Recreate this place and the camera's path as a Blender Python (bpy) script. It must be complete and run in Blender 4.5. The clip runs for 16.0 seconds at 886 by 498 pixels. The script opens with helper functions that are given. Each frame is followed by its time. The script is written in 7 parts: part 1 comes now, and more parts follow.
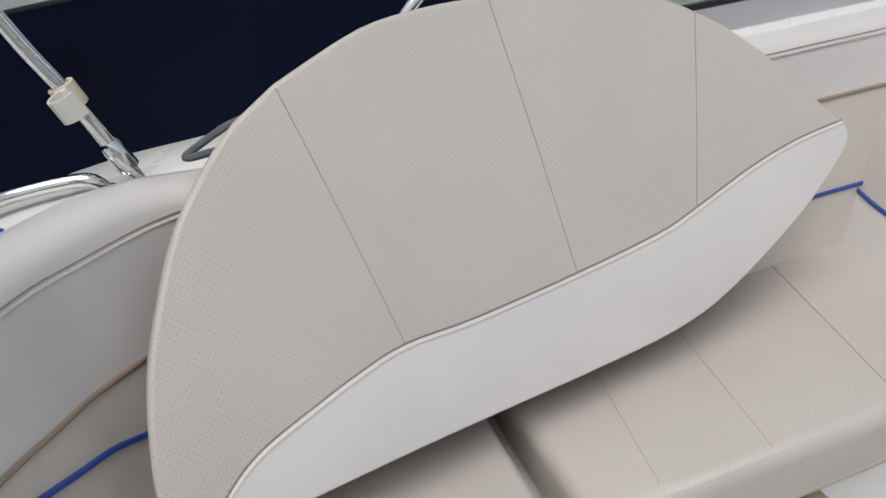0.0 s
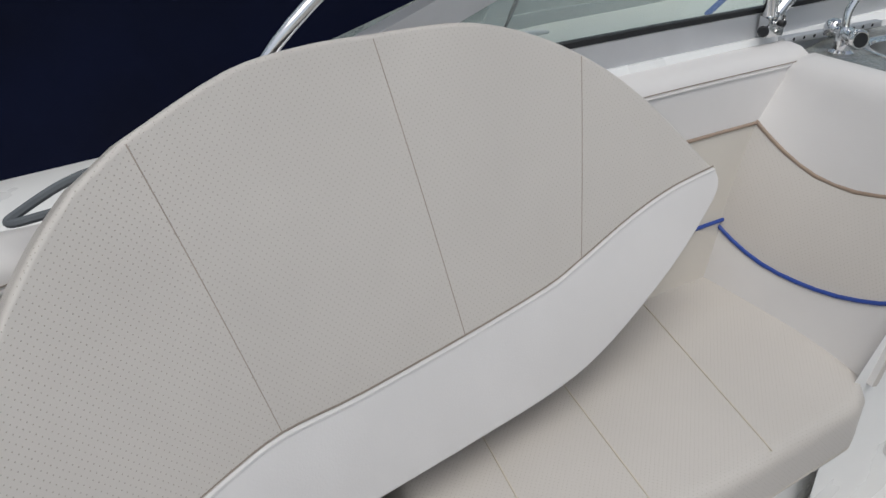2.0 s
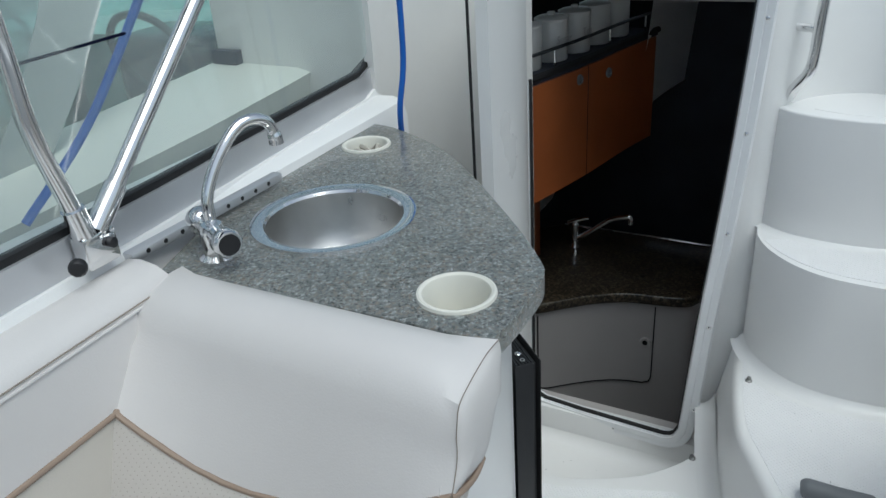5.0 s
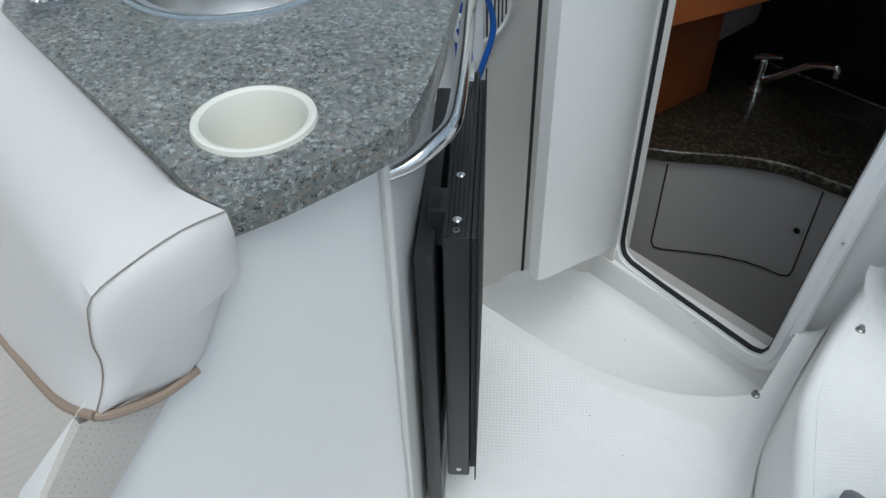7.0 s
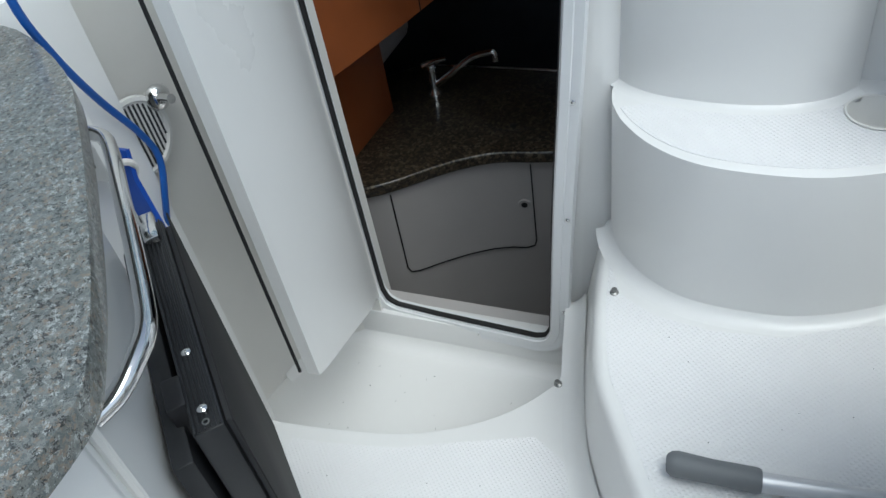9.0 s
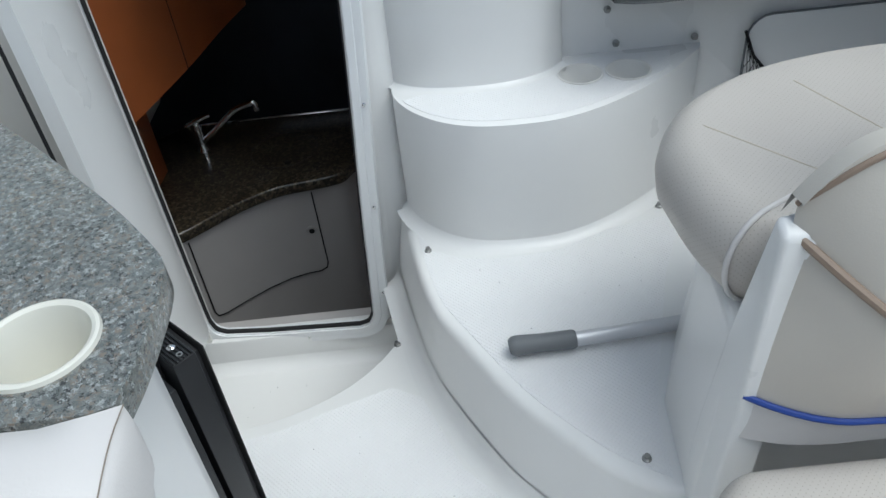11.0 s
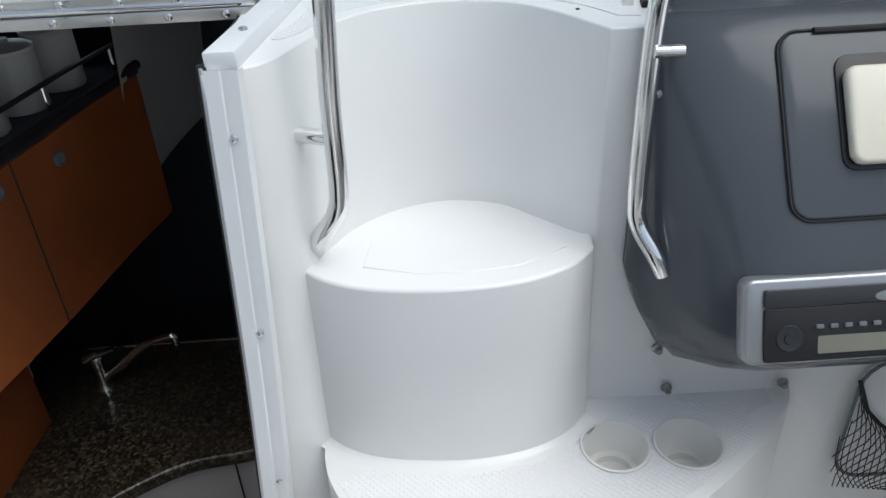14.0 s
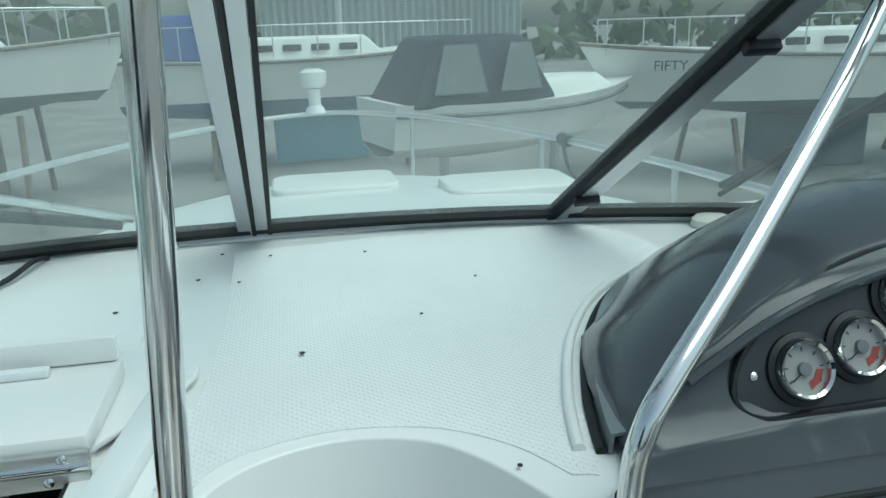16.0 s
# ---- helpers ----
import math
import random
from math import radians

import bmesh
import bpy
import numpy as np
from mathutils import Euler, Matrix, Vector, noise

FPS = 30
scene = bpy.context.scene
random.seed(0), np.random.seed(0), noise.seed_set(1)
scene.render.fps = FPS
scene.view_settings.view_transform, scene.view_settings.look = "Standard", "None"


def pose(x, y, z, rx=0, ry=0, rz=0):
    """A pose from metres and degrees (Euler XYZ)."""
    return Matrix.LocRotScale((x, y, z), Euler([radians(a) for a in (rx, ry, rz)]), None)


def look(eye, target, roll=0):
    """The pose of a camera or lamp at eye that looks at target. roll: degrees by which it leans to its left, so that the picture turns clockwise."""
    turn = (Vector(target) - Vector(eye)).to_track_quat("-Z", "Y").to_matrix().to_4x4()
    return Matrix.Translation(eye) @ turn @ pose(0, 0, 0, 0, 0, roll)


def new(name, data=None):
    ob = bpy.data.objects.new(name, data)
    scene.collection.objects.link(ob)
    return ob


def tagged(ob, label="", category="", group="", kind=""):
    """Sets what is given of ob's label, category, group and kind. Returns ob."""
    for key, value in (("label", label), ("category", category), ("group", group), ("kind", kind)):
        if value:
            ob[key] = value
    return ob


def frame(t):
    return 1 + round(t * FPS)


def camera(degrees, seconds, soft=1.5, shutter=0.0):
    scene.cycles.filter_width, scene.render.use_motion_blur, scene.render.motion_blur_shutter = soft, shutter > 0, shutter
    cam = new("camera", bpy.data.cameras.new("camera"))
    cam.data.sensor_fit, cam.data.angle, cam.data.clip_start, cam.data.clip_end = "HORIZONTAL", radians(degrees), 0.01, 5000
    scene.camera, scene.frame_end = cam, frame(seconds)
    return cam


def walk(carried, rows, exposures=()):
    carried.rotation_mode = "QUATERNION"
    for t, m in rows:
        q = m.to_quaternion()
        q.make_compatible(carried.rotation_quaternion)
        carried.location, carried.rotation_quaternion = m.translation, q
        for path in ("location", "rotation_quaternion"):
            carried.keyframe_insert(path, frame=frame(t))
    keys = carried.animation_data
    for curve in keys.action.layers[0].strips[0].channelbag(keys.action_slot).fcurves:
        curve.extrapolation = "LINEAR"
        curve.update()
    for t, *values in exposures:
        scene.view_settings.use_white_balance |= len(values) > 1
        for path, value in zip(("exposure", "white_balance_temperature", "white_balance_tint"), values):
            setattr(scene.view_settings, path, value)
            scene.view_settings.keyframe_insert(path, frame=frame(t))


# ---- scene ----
cam = camera(60.51, 16.0)
PATH = [
    (0, (0.552, -2.136, 1.306), (-1.183, -1.682, 0.420), -7.10),
    (0.5, (0.497, -2.200, 1.265), (-1.159, -1.659, 0.283), -6.99),
    (1, (0.457, -2.293, 1.266), (-1.191, -1.759, 0.266), -4.90),
    (1.5, (0.449, -2.265, 1.287), (-1.214, -1.695, 0.334), -4.10),
    (2, (0.386, -2.130, 1.380), (-1.159, -1.313, 0.407), -0.77),
    (2.5, (0.360, -2.003, 1.401), (-1.061, -0.919, 0.505), -2.96),
    (3, (0.229, -1.887, 1.409), (-0.945, -0.539, 0.512), -4.87),
    (3.5, (0.158, -1.807, 1.423), (-0.794, -0.295, 0.525), -5.72),
    (4, (0.121, -1.621, 1.421), (-0.719, -0.030, 0.547), -5.80),
    (4.2, (0.104, -1.541, 1.429), (-0.723, 0.060, 0.562), -5.14),
    (6.3, (0.100, -0.900, 1.334), (-0.935, 0.354, 0.169), -1.90),
    (6.5, (0.122, -0.852, 1.303), (-0.918, 0.325, 0.066), -1.54),
    (7, (0.217, -0.730, 1.268), (-0.937, 0.217, -0.063), -1.54),
    (7.5, (0.273, -0.659, 1.252), (-0.981, 0.110, -0.103), -3.67),
    (8, (0.279, -0.647, 1.249), (-0.983, 0.113, -0.105), -6.91),
    (8.5, (0.250, -0.629, 1.281), (-0.847, 0.357, -0.069), -10.59),
    (9, (0.176, -0.596, 1.311), (-0.517, 0.728, -0.019), -11.10),
    (9.2, (0.138, -0.597, 1.322), (-0.412, 0.799, 0.001), -10.89),
    (11.3, (0.045, -0.994, 1.362), (0.086, 0.562, 0.106), -6.11),
    (11.5, (0.054, -0.993, 1.349), (0.136, 0.524, 0.049), -5.64),
    (12, (0.047, -0.906, 1.341), (0.145, 0.585, 0.012), -4.68),
    (12.5, (0.056, -0.729, 1.345), (0.149, 0.807, 0.068), -4.10),
    (13, (0.057, -0.581, 1.367), (0.161, 1.003, 0.151), -4.08),
    (13.5, (0.083, -0.362, 1.376), (0.155, 1.269, 0.221), -3.13),
    (14, (0.119, -0.185, 1.416), (0.156, 1.507, 0.349), -2.93),
    (14.5, (0.113, 0.011, 1.450), (0.264, 1.793, 0.555), -2.60),
    (15, (0.127, 0.146, 1.537), (0.358, 1.979, 0.770), -1.62),
    (15.5, (0.124, 0.171, 1.569), (0.401, 2.031, 0.888), -1.14),
    (16, (0.131, 0.141, 1.576), (0.495, 2.022, 1.003), -1.71),
]
walk(cam, [(t, look(eye, target, roll)) for t, eye, target, roll in PATH], ((0, 0.0, 6600, 8), (1.5, -0.03, 6540, 8), (2.5, -0.22, 6270, 5), (3.5, -0.2, 6050, 1), (7, 0.12, 5980, 1), (9, 0.2, 5960, 1), (12, 0.25, 6050, 3), (13, 0.32, 6140, 4), (14, 0.25, 6200, 5), (14.5, 0.05, 5950, -4), (15, 0.03, 5800, -12), (16, 0.05, 5800, -15)))

# ---- light ----
world = bpy.data.worlds.new("sky")
scene.world = world
world.use_nodes = True
wn, wl = world.node_tree.nodes, world.node_tree.links
sky = wn.new("ShaderNodeTexSky")
sky.sky_type = "NISHITA"
sky.sun_disc = False
sky.sun_elevation, sky.sun_rotation = radians(65), radians(117)
sky.dust_density, sky.air_density = 3.0, 1.0
cloud = wn.new("ShaderNodeHueSaturation")  # thin cloud: a paler sky
cloud.inputs["Saturation"].default_value = 0.6
wl.new(sky.outputs["Color"], cloud.inputs["Color"])
wl.new(cloud.outputs["Color"], wn["Background"].inputs["Color"])
wn["Background"].inputs["Strength"].default_value = 0.125
sun = new("sun", bpy.data.lights.new("sun", "SUN"))
sun.data.energy, sun.data.angle, sun.data.color = 1.4, radians(50), (1.0, 0.98, 0.955)
sun.matrix_world = look((2.4, -1.2, 5.7), (0, 0, 0))
scene.view_settings.exposure = 0.0


# ---- materials ----
def mat(name, color, rough=0.5, metal=0.0, vary=0.06, scale=6.0, bump=0.0, bump_scale=200.0, coat=0.0, dirt=0.0, dirt_color=(0.25, 0.22, 0.18)):
    m = bpy.data.materials.new(name)
    m.use_nodes = True
    n, l = m.node_tree.nodes, m.node_tree.links
    b = n["Principled BSDF"]
    b.inputs["Roughness"].default_value, b.inputs["Metallic"].default_value = rough, metal
    b.inputs["Coat Weight"].default_value = coat
    tc = n.new("ShaderNodeTexCoord")
    a = n.new("ShaderNodeTexNoise")
    a.inputs["Scale"].default_value, a.inputs["Detail"].default_value = scale, 6
    l.new(tc.outputs["Object"], a.inputs["Vector"])
    ramp = n.new("ShaderNodeMapRange")
    ramp.inputs["From Min"].default_value, ramp.inputs["From Max"].default_value = 0.3, 0.7
    ramp.inputs["To Min"].default_value, ramp.inputs["To Max"].default_value = 1 - vary, 1 + vary
    l.new(a.outputs["Fac"], ramp.inputs["Value"])
    mul = n.new("ShaderNodeVectorMath")
    mul.operation = "SCALE"
    mul.inputs[0].default_value = color
    l.new(ramp.outputs["Result"], mul.inputs["Scale"])
    col = mul.outputs["Vector"]
    if dirt:
        d = n.new("ShaderNodeTexNoise")
        d.inputs["Scale"].default_value, d.inputs["Detail"].default_value, d.inputs["Roughness"].default_value = scale * 3.1, 10, 0.75
        l.new(tc.outputs["Object"], d.inputs["Vector"])
        r = n.new("ShaderNodeMapRange")
        r.inputs["From Min"].default_value, r.inputs["From Max"].default_value = 0.50, 0.95
        r.inputs["To Max"].default_value = dirt
        l.new(d.outputs["Fac"], r.inputs["Value"])
        mix = n.new("ShaderNodeMix")
        mix.data_type = "RGBA"
        l.new(r.outputs["Result"], mix.inputs["Factor"])
        l.new(col, mix.inputs["A"])
        mix.inputs["B"].default_value = (*dirt_color, 1)
        col = mix.outputs["Result"]
    l.new(col, b.inputs["Base Color"])
    rr = n.new("ShaderNodeMapRange")
    rr.inputs["To Min"].default_value, rr.inputs["To Max"].default_value = max(rough - 0.08, 0.02), min(rough + 0.08, 1)
    l.new(a.outputs["Fac"], rr.inputs["Value"])
    l.new(rr.outputs["Result"], b.inputs["Roughness"])
    if bump:
        f = n.new("ShaderNodeTexNoise")
        f.inputs["Scale"].default_value, f.inputs["Detail"].default_value = bump_scale, 3
        l.new(tc.outputs["Object"], f.inputs["Vector"])
        bp = n.new("ShaderNodeBump")
        bp.inputs["Strength"].default_value, bp.inputs["Distance"].default_value = bump, 0.001
        l.new(f.outputs["Fac"], bp.inputs["Height"])
        l.new(bp.outputs["Normal"], b.inputs["Normal"])
    return m


def dots(m, pitch, radius, depth, color=None):
    """Adds a grid of small round dimples (depth below 0) or studs (above 0) to a material, in the mesh's own plane."""
    n, l = m.node_tree.nodes, m.node_tree.links
    b = n["Principled BSDF"]
    tc = n.new("ShaderNodeTexCoord")
    v = n.new("ShaderNodeTexVoronoi")
    v.voronoi_dimensions = "2D"
    v.inputs["Randomness"].default_value = 0.0
    v.inputs["Scale"].default_value = 1 / pitch
    mp = n.new("ShaderNodeMapping")
    mp.inputs["Rotation"].default_value = (0, 0, radians(45))
    l.new(tc.outputs["UV"], mp.inputs["Vector"])
    l.new(mp.outputs["Vector"], v.inputs["Vector"])
    r = n.new("ShaderNodeMapRange")
    r.interpolation_type = "SMOOTHSTEP"
    r.inputs["From Min"].default_value, r.inputs["From Max"].default_value = radius / pitch * 0.6, radius / pitch * 1.15
    r.inputs["To Min"].default_value, r.inputs["To Max"].default_value = 1, 0
    l.new(v.outputs["Distance"], r.inputs["Value"])
    bp = n.new("ShaderNodeBump")
    bp.inputs["Distance"].default_value, bp.inputs["Strength"].default_value = abs(depth), 1.0
    bp.invert = depth < 0
    l.new(r.outputs["Result"], bp.inputs["Height"])
    old = b.inputs["Normal"].links
    if old:
        l.new(old[0].from_socket, bp.inputs["Normal"])
    l.new(bp.outputs["Normal"], b.inputs["Normal"])
    if color:
        src = b.inputs["Base Color"].links[0].from_socket
        mix = n.new("ShaderNodeMix")
        mix.data_type = "RGBA"
        l.new(r.outputs["Result"], mix.inputs["Factor"])
        l.new(src, mix.inputs["A"])
        mix.inputs["B"].default_value = (*color, 1)
        l.new(mix.outputs["Result"], b.inputs["Base Color"])
    return m


def granite(name, base, cells, scale=130.0, rough=0.28, coat=0.3):
    m = bpy.data.materials.new(name)
    m.use_nodes = True
    n, l = m.node_tree.nodes, m.node_tree.links
    b = n["Principled BSDF"]
    tc = n.new("ShaderNodeTexCoord")
    v = n.new("ShaderNodeTexVoronoi")
    v.inputs["Scale"].default_value = scale
    warp = n.new("ShaderNodeTexNoise")
    warp.inputs["Scale"].default_value, warp.inputs["Detail"].default_value = scale * 1.6, 4
    add = n.new("ShaderNodeMix")
    add.data_type = "VECTOR"
    add.inputs["Factor"].default_value = 0.012
    l.new(tc.outputs["Object"], warp.inputs["Vector"])
    l.new(tc.outputs["Object"], add.inputs["A"])
    l.new(warp.outputs["Color"], add.inputs["B"])
    l.new(add.outputs["Result"], v.inputs["Vector"])
    sep = n.new("ShaderNodeSeparateColor")
    l.new(v.outputs["Color"], sep.inputs["Color"])
    ramp = n.new("ShaderNodeValToRGB")
    ramp.color_ramp.interpolation = "CONSTANT"
    e = ramp.color_ramp.elements
    e[0].position, e[0].color = 0.0, (*base, 1)
    e[1].position, e[1].color = cells[0][0], (*cells[0][1], 1)
    for p, c in cells[1:]:
        k = e.new(p)
        k.color = (*c, 1)
    l.new(sep.outputs["Red"], ramp.inputs["Fac"])
    big = n.new("ShaderNodeTexNoise")
    big.inputs["Scale"].default_value = 9
    l.new(tc.outputs["Object"], big.inputs["Vector"])
    mr = n.new("ShaderNodeMapRange")
    mr.inputs["To Min"].default_value, mr.inputs["To Max"].default_value = 0.8, 1.2
    l.new(big.outputs["Fac"], mr.inputs["Value"])
    sc = n.new("ShaderNodeVectorMath")
    sc.operation = "SCALE"
    l.new(ramp.outputs["Color"], sc.inputs[0])
    l.new(mr.outputs["Result"], sc.inputs["Scale"])
    l.new(sc.outputs["Vector"], b.inputs["Base Color"])
    b.inputs["Roughness"].default_value, b.inputs["Coat Weight"].default_value = rough, coat
    return m


GEL = mat("white_gelcoat", (0.80, 0.80, 0.79), 0.30, vary=0.025, scale=2.5, coat=0.15, dirt=0.05, dirt_color=(0.5, 0.47, 0.42))
GEL_OLD = mat("aged_gelcoat", (0.76, 0.75, 0.72), 0.35, vary=0.04, scale=3.0, dirt=0.12, dirt_color=(0.5, 0.45, 0.38))
NONSKID = dots(mat("nonskid_gelcoat", (0.80, 0.80, 0.80), 0.5, vary=0.03, scale=4.0, dirt=0.1, dirt_color=(0.5, 0.5, 0.48)), 0.0075, 0.0027, 0.0007)
VINYL = mat("cream_vinyl", (0.57, 0.535, 0.48), 0.42, vary=0.04, scale=5, bump=0.3, bump_scale=380, dirt=0.05, dirt_color=(0.45, 0.38, 0.3))
VINYL_W = mat("white_vinyl", (0.63, 0.61, 0.597), 0.38, vary=0.04, scale=4, bump=0.28, bump_scale=340)
VINYL_P = dots(mat("perforated_vinyl", (0.52, 0.488, 0.452), 0.45, vary=0.03, scale=5, bump=0.10, bump_scale=420), 0.0068, 0.0008, -0.0004, (0.36, 0.33, 0.28))
SEAM = mat("seam_thread", (0.26, 0.22, 0.18), 0.7)
SEAM_L = mat("grey_seam_thread", (0.34, 0.29, 0.25), 0.7)
THREAD = mat("pale_thread", (0.55, 0.50, 0.42), 0.7)
PIPING = mat("brown_piping", (0.28, 0.21, 0.16), 0.5)
BLUE = mat("blue_piping", (0.02, 0.06, 0.30), 0.45)
STEEL = mat("polished_steel", (0.78, 0.78, 0.78), 0.10, 1.0, vary=0.03, scale=20)
BRUSHED = mat("brushed_steel", (0.66, 0.65, 0.63), 0.30, 1.0, vary=0.08, scale=14, bump=0.02, bump_scale=300)
ALU = mat("anodised_aluminium", (0.62, 0.63, 0.65), 0.38, 0.7, vary=0.04, scale=9)
BLACK = mat("black_plastic", (0.012, 0.012, 0.014), 0.45, vary=0.2, scale=15, bump=0.1)
RUBBER = mat("black_rubber", (0.010, 0.010, 0.011), 0.7, vary=0.2)
NAVY = mat("navy_canvas", (0.0035, 0.0055, 0.020), 0.85, vary=0.25, scale=5, bump=0.25, bump_scale=900, dirt=0.04, dirt_color=(0.05, 0.055, 0.08))
NAVY.node_tree.nodes["Principled BSDF"].inputs["Specular IOR Level"].default_value = 0.12
GRANITE = granite("granite_counter", (0.14, 0.15, 0.14), [(0.20, (0.030, 0.032, 0.032)), (0.34, (0.20, 0.21, 0.20)), (0.60, (0.115, 0.13, 0.13)), (0.78, (0.22, 0.18, 0.14)), (0.89, (0.36, 0.38, 0.37))], 330.0)
GALLEY = granite("dark_granite", (0.035, 0.028, 0.02), [(0.3, (0.015, 0.012, 0.01)), (0.6, (0.07, 0.055, 0.035)), (0.88, (0.12, 0.10, 0.07))])
CHERRY = mat("cherry_veneer", (0.30, 0.085, 0.025), 0.32, vary=0.2, scale=3.0, coat=0.3)
CABIN = mat("cabin_liner", (0.46, 0.44, 0.43), 0.5, vary=0.05, scale=4)
# near-black: the gloom of the unlit cabin is put into this colour
DARK = mat("cabin_gloom", (0.035, 0.04, 0.055), 0.8, vary=0.2)
DASH = mat("grey_dash_gelcoat", (0.072, 0.081, 0.092), 0.12, vary=0.08, scale=4)
DASH.node_tree.nodes["Principled BSDF"].inputs["Specular IOR Level"].default_value = 0.30
DASH_D = mat("dark_grey_panel", (0.03, 0.033, 0.038), 0.35, vary=0.08, scale=8)
CUP = mat("ivory_plastic", (0.72, 0.71, 0.64), 0.35, vary=0.03)
GRIP = mat("grey_rubber_grip", (0.16, 0.17, 0.18), 0.55, vary=0.08, bump=0.1)
ROPE = mat("blue_cable", (0.01, 0.10, 0.42), 0.4, vary=0.1)
ROPE_G = mat("grey_rope", (0.10, 0.11, 0.12), 0.85, vary=0.2, bump=0.5, bump_scale=600)


# ---- mesh tools ----
def part(name, bm, material, parent=None, label="", smooth=40):
    me = bpy.data.meshes.new(name)
    bmesh.ops.recalc_face_normals(bm, faces=bm.faces)
    uv = bm.loops.layers.uv.verify()
    for f in bm.faces:
        n = f.normal
        ax = max(range(3), key=lambda i: abs(n[i]))
        for lp in f.loops:
            c = lp.vert.co
            lp[uv].uv = ((c.y, c.z), (c.x, c.z), (c.x, c.y))[ax]
    bm.to_mesh(me)
    bm.free()
    me.materials.append(material)
    if smooth:
        me.shade_smooth()
        me.set_sharp_from_angle(angle=radians(smooth))
    ob = new(name, me)
    if parent is not None:
        ob.parent = parent
    if label:
        ob["label"] = label
    return ob


def thing(name, label, category, place=(0, 0, 0), group="", kind=""):
    e = new(name)
    e.empty_display_size = 0.05
    e.location = place
    return tagged(e, label, category, group, kind)


def solid(name, bm, material, label, category, group="", kind="", smooth=40):
    return tagged(part(name, bm, material, None, "", smooth), label, category, group, kind)


def bevel(bm, width, seg=3, angle=30):
    if width:
        es = [e for e in bm.edges if len(e.link_faces) == 2 and e.calc_face_angle(0) > radians(angle)]
        bmesh.ops.bevel(bm, geom=es, offset=width, segments=seg, affect="EDGES", profile=0.5, clamp_overlap=True)
    return bm


def box(x0, x1, y0, y1, z0, z1, r=0.0, seg=2):
    bm = bmesh.new()
    bmesh.ops.create_cube(bm, size=1)
    for v in bm.verts:
        v.co = Vector(((x0 + x1) / 2 + v.co.x * (x1 - x0), (y0 + y1) / 2 + v.co.y * (y1 - y0), (z0 + z1) / 2 + v.co.z * (z1 - z0)))
    return bevel(bm, r, seg)


def prism(outline, z0, z1, r=0.0, seg=3, m=None, grow=0.0):
    """An upright solid over an outline of (x, y); grow widens its foot; m turns it afterwards."""
    bm = bmesh.new()
    k = len(outline)
    c = Vector((sum(p[0] for p in outline) / k, sum(p[1] for p in outline) / k))
    low = [bm.verts.new((c.x + (p[0] - c.x) * (1 + grow), c.y + (p[1] - c.y) * (1 + grow), z0)) for p in outline]
    top = [bm.verts.new((p[0], p[1], z1)) for p in outline]
    bm.faces.new(top)
    bm.faces.new(low[::-1])
    for i in range(k):
        bm.faces.new((low[i], low[(i + 1) % k], top[(i + 1) % k], top[i]))
    bmesh.ops.recalc_face_normals(bm, faces=bm.faces)
    bevel(bm, r, seg, 35)
    if m is not None:
        bm.transform(m)
    return bm


def curve(points, n=8, closed=False):
    """A smooth line through points (Catmull-Rom)."""
    ps = [Vector(p) for p in points]
    out, k = [], len(ps)
    for i in range(k if closed else k - 1):
        a, b, c, d = (ps[(i + j) % k] if closed else ps[min(max(i + j, 0), k - 1)] for j in (-1, 0, 1, 2))
        for s in range(n):
            t = s / n
            out.append(0.5 * (2 * b + (c - a) * t + (2 * a - 5 * b + 4 * c - d) * t * t + (3 * b - a - 3 * c + d) * t ** 3))
    if not closed:
        out.append(ps[-1])
    return out


def tube(points, r, seg=10, n=0, closed=False, bm=None):
    ps = curve(points, n, closed) if n else [Vector(p) for p in points]
    bm = bm or bmesh.new()
    rings, up, k = [], None, len(ps)
    for i, p in enumerate(ps):
        a, b = (ps[i - 1], ps[(i + 1) % k]) if closed else (ps[max(i - 1, 0)], ps[min(i + 1, k - 1)])
        d = (b - a).normalized()
        if up is None:
            up = d.orthogonal().normalized()
        up = (up - d * up.dot(d)).normalized()
        side = d.cross(up)
        rad = r[i] if isinstance(r, (list, tuple)) else r
        rings.append([bm.verts.new(p + (up * math.cos(j * 2 * math.pi / seg) + side * math.sin(j * 2 * math.pi / seg)) * rad) for j in range(seg)])
    for i in range(k if closed else k - 1):
        a, b = rings[i], rings[(i + 1) % k]
        for j in range(seg):
            bm.faces.new((a[j], a[(j + 1) % seg], b[(j + 1) % seg], b[j]))
    if not closed:
        bm.faces.new(rings[0][::-1])
        bm.faces.new(rings[-1])
    return bm


def lathe(profile, seg=32, m=None, bm=None):
    """Turns (radius, height) pairs round z."""
    bm = bm or bmesh.new()
    rings = []
    for r, z in profile:
        if r < 1e-6:
            rings.append([bm.verts.new(m @ Vector((0, 0, z)) if m else (0, 0, z))])
        else:
            ring = []
            for j in range(seg):
                c = Vector((r * math.cos(j * 2 * math.pi / seg), r * math.sin(j * 2 * math.pi / seg), z))
                ring.append(bm.verts.new(m @ c if m else c))
            rings.append(ring)
    for a, b in zip(rings, rings[1:]):
        for j in range(seg):
            q = [a[j % len(a)], a[(j + 1) % len(a)], b[(j + 1) % len(b)], b[j % len(b)]]
            q = list(dict.fromkeys(q))
            if len(q) > 2:
                bm.faces.new(q)
    return bm


def frame_of(p, z, x=None):
    """A pose at p with its z axis along z and its x axis near x."""
    z = Vector(z).normalized()
    x = Vector(x) if x is not None else z.orthogonal()
    x = (x - z * x.dot(z)).normalized()
    y = z.cross(x)
    return Matrix.Translation(p) @ Matrix((x, y, z)).transposed().to_4x4()


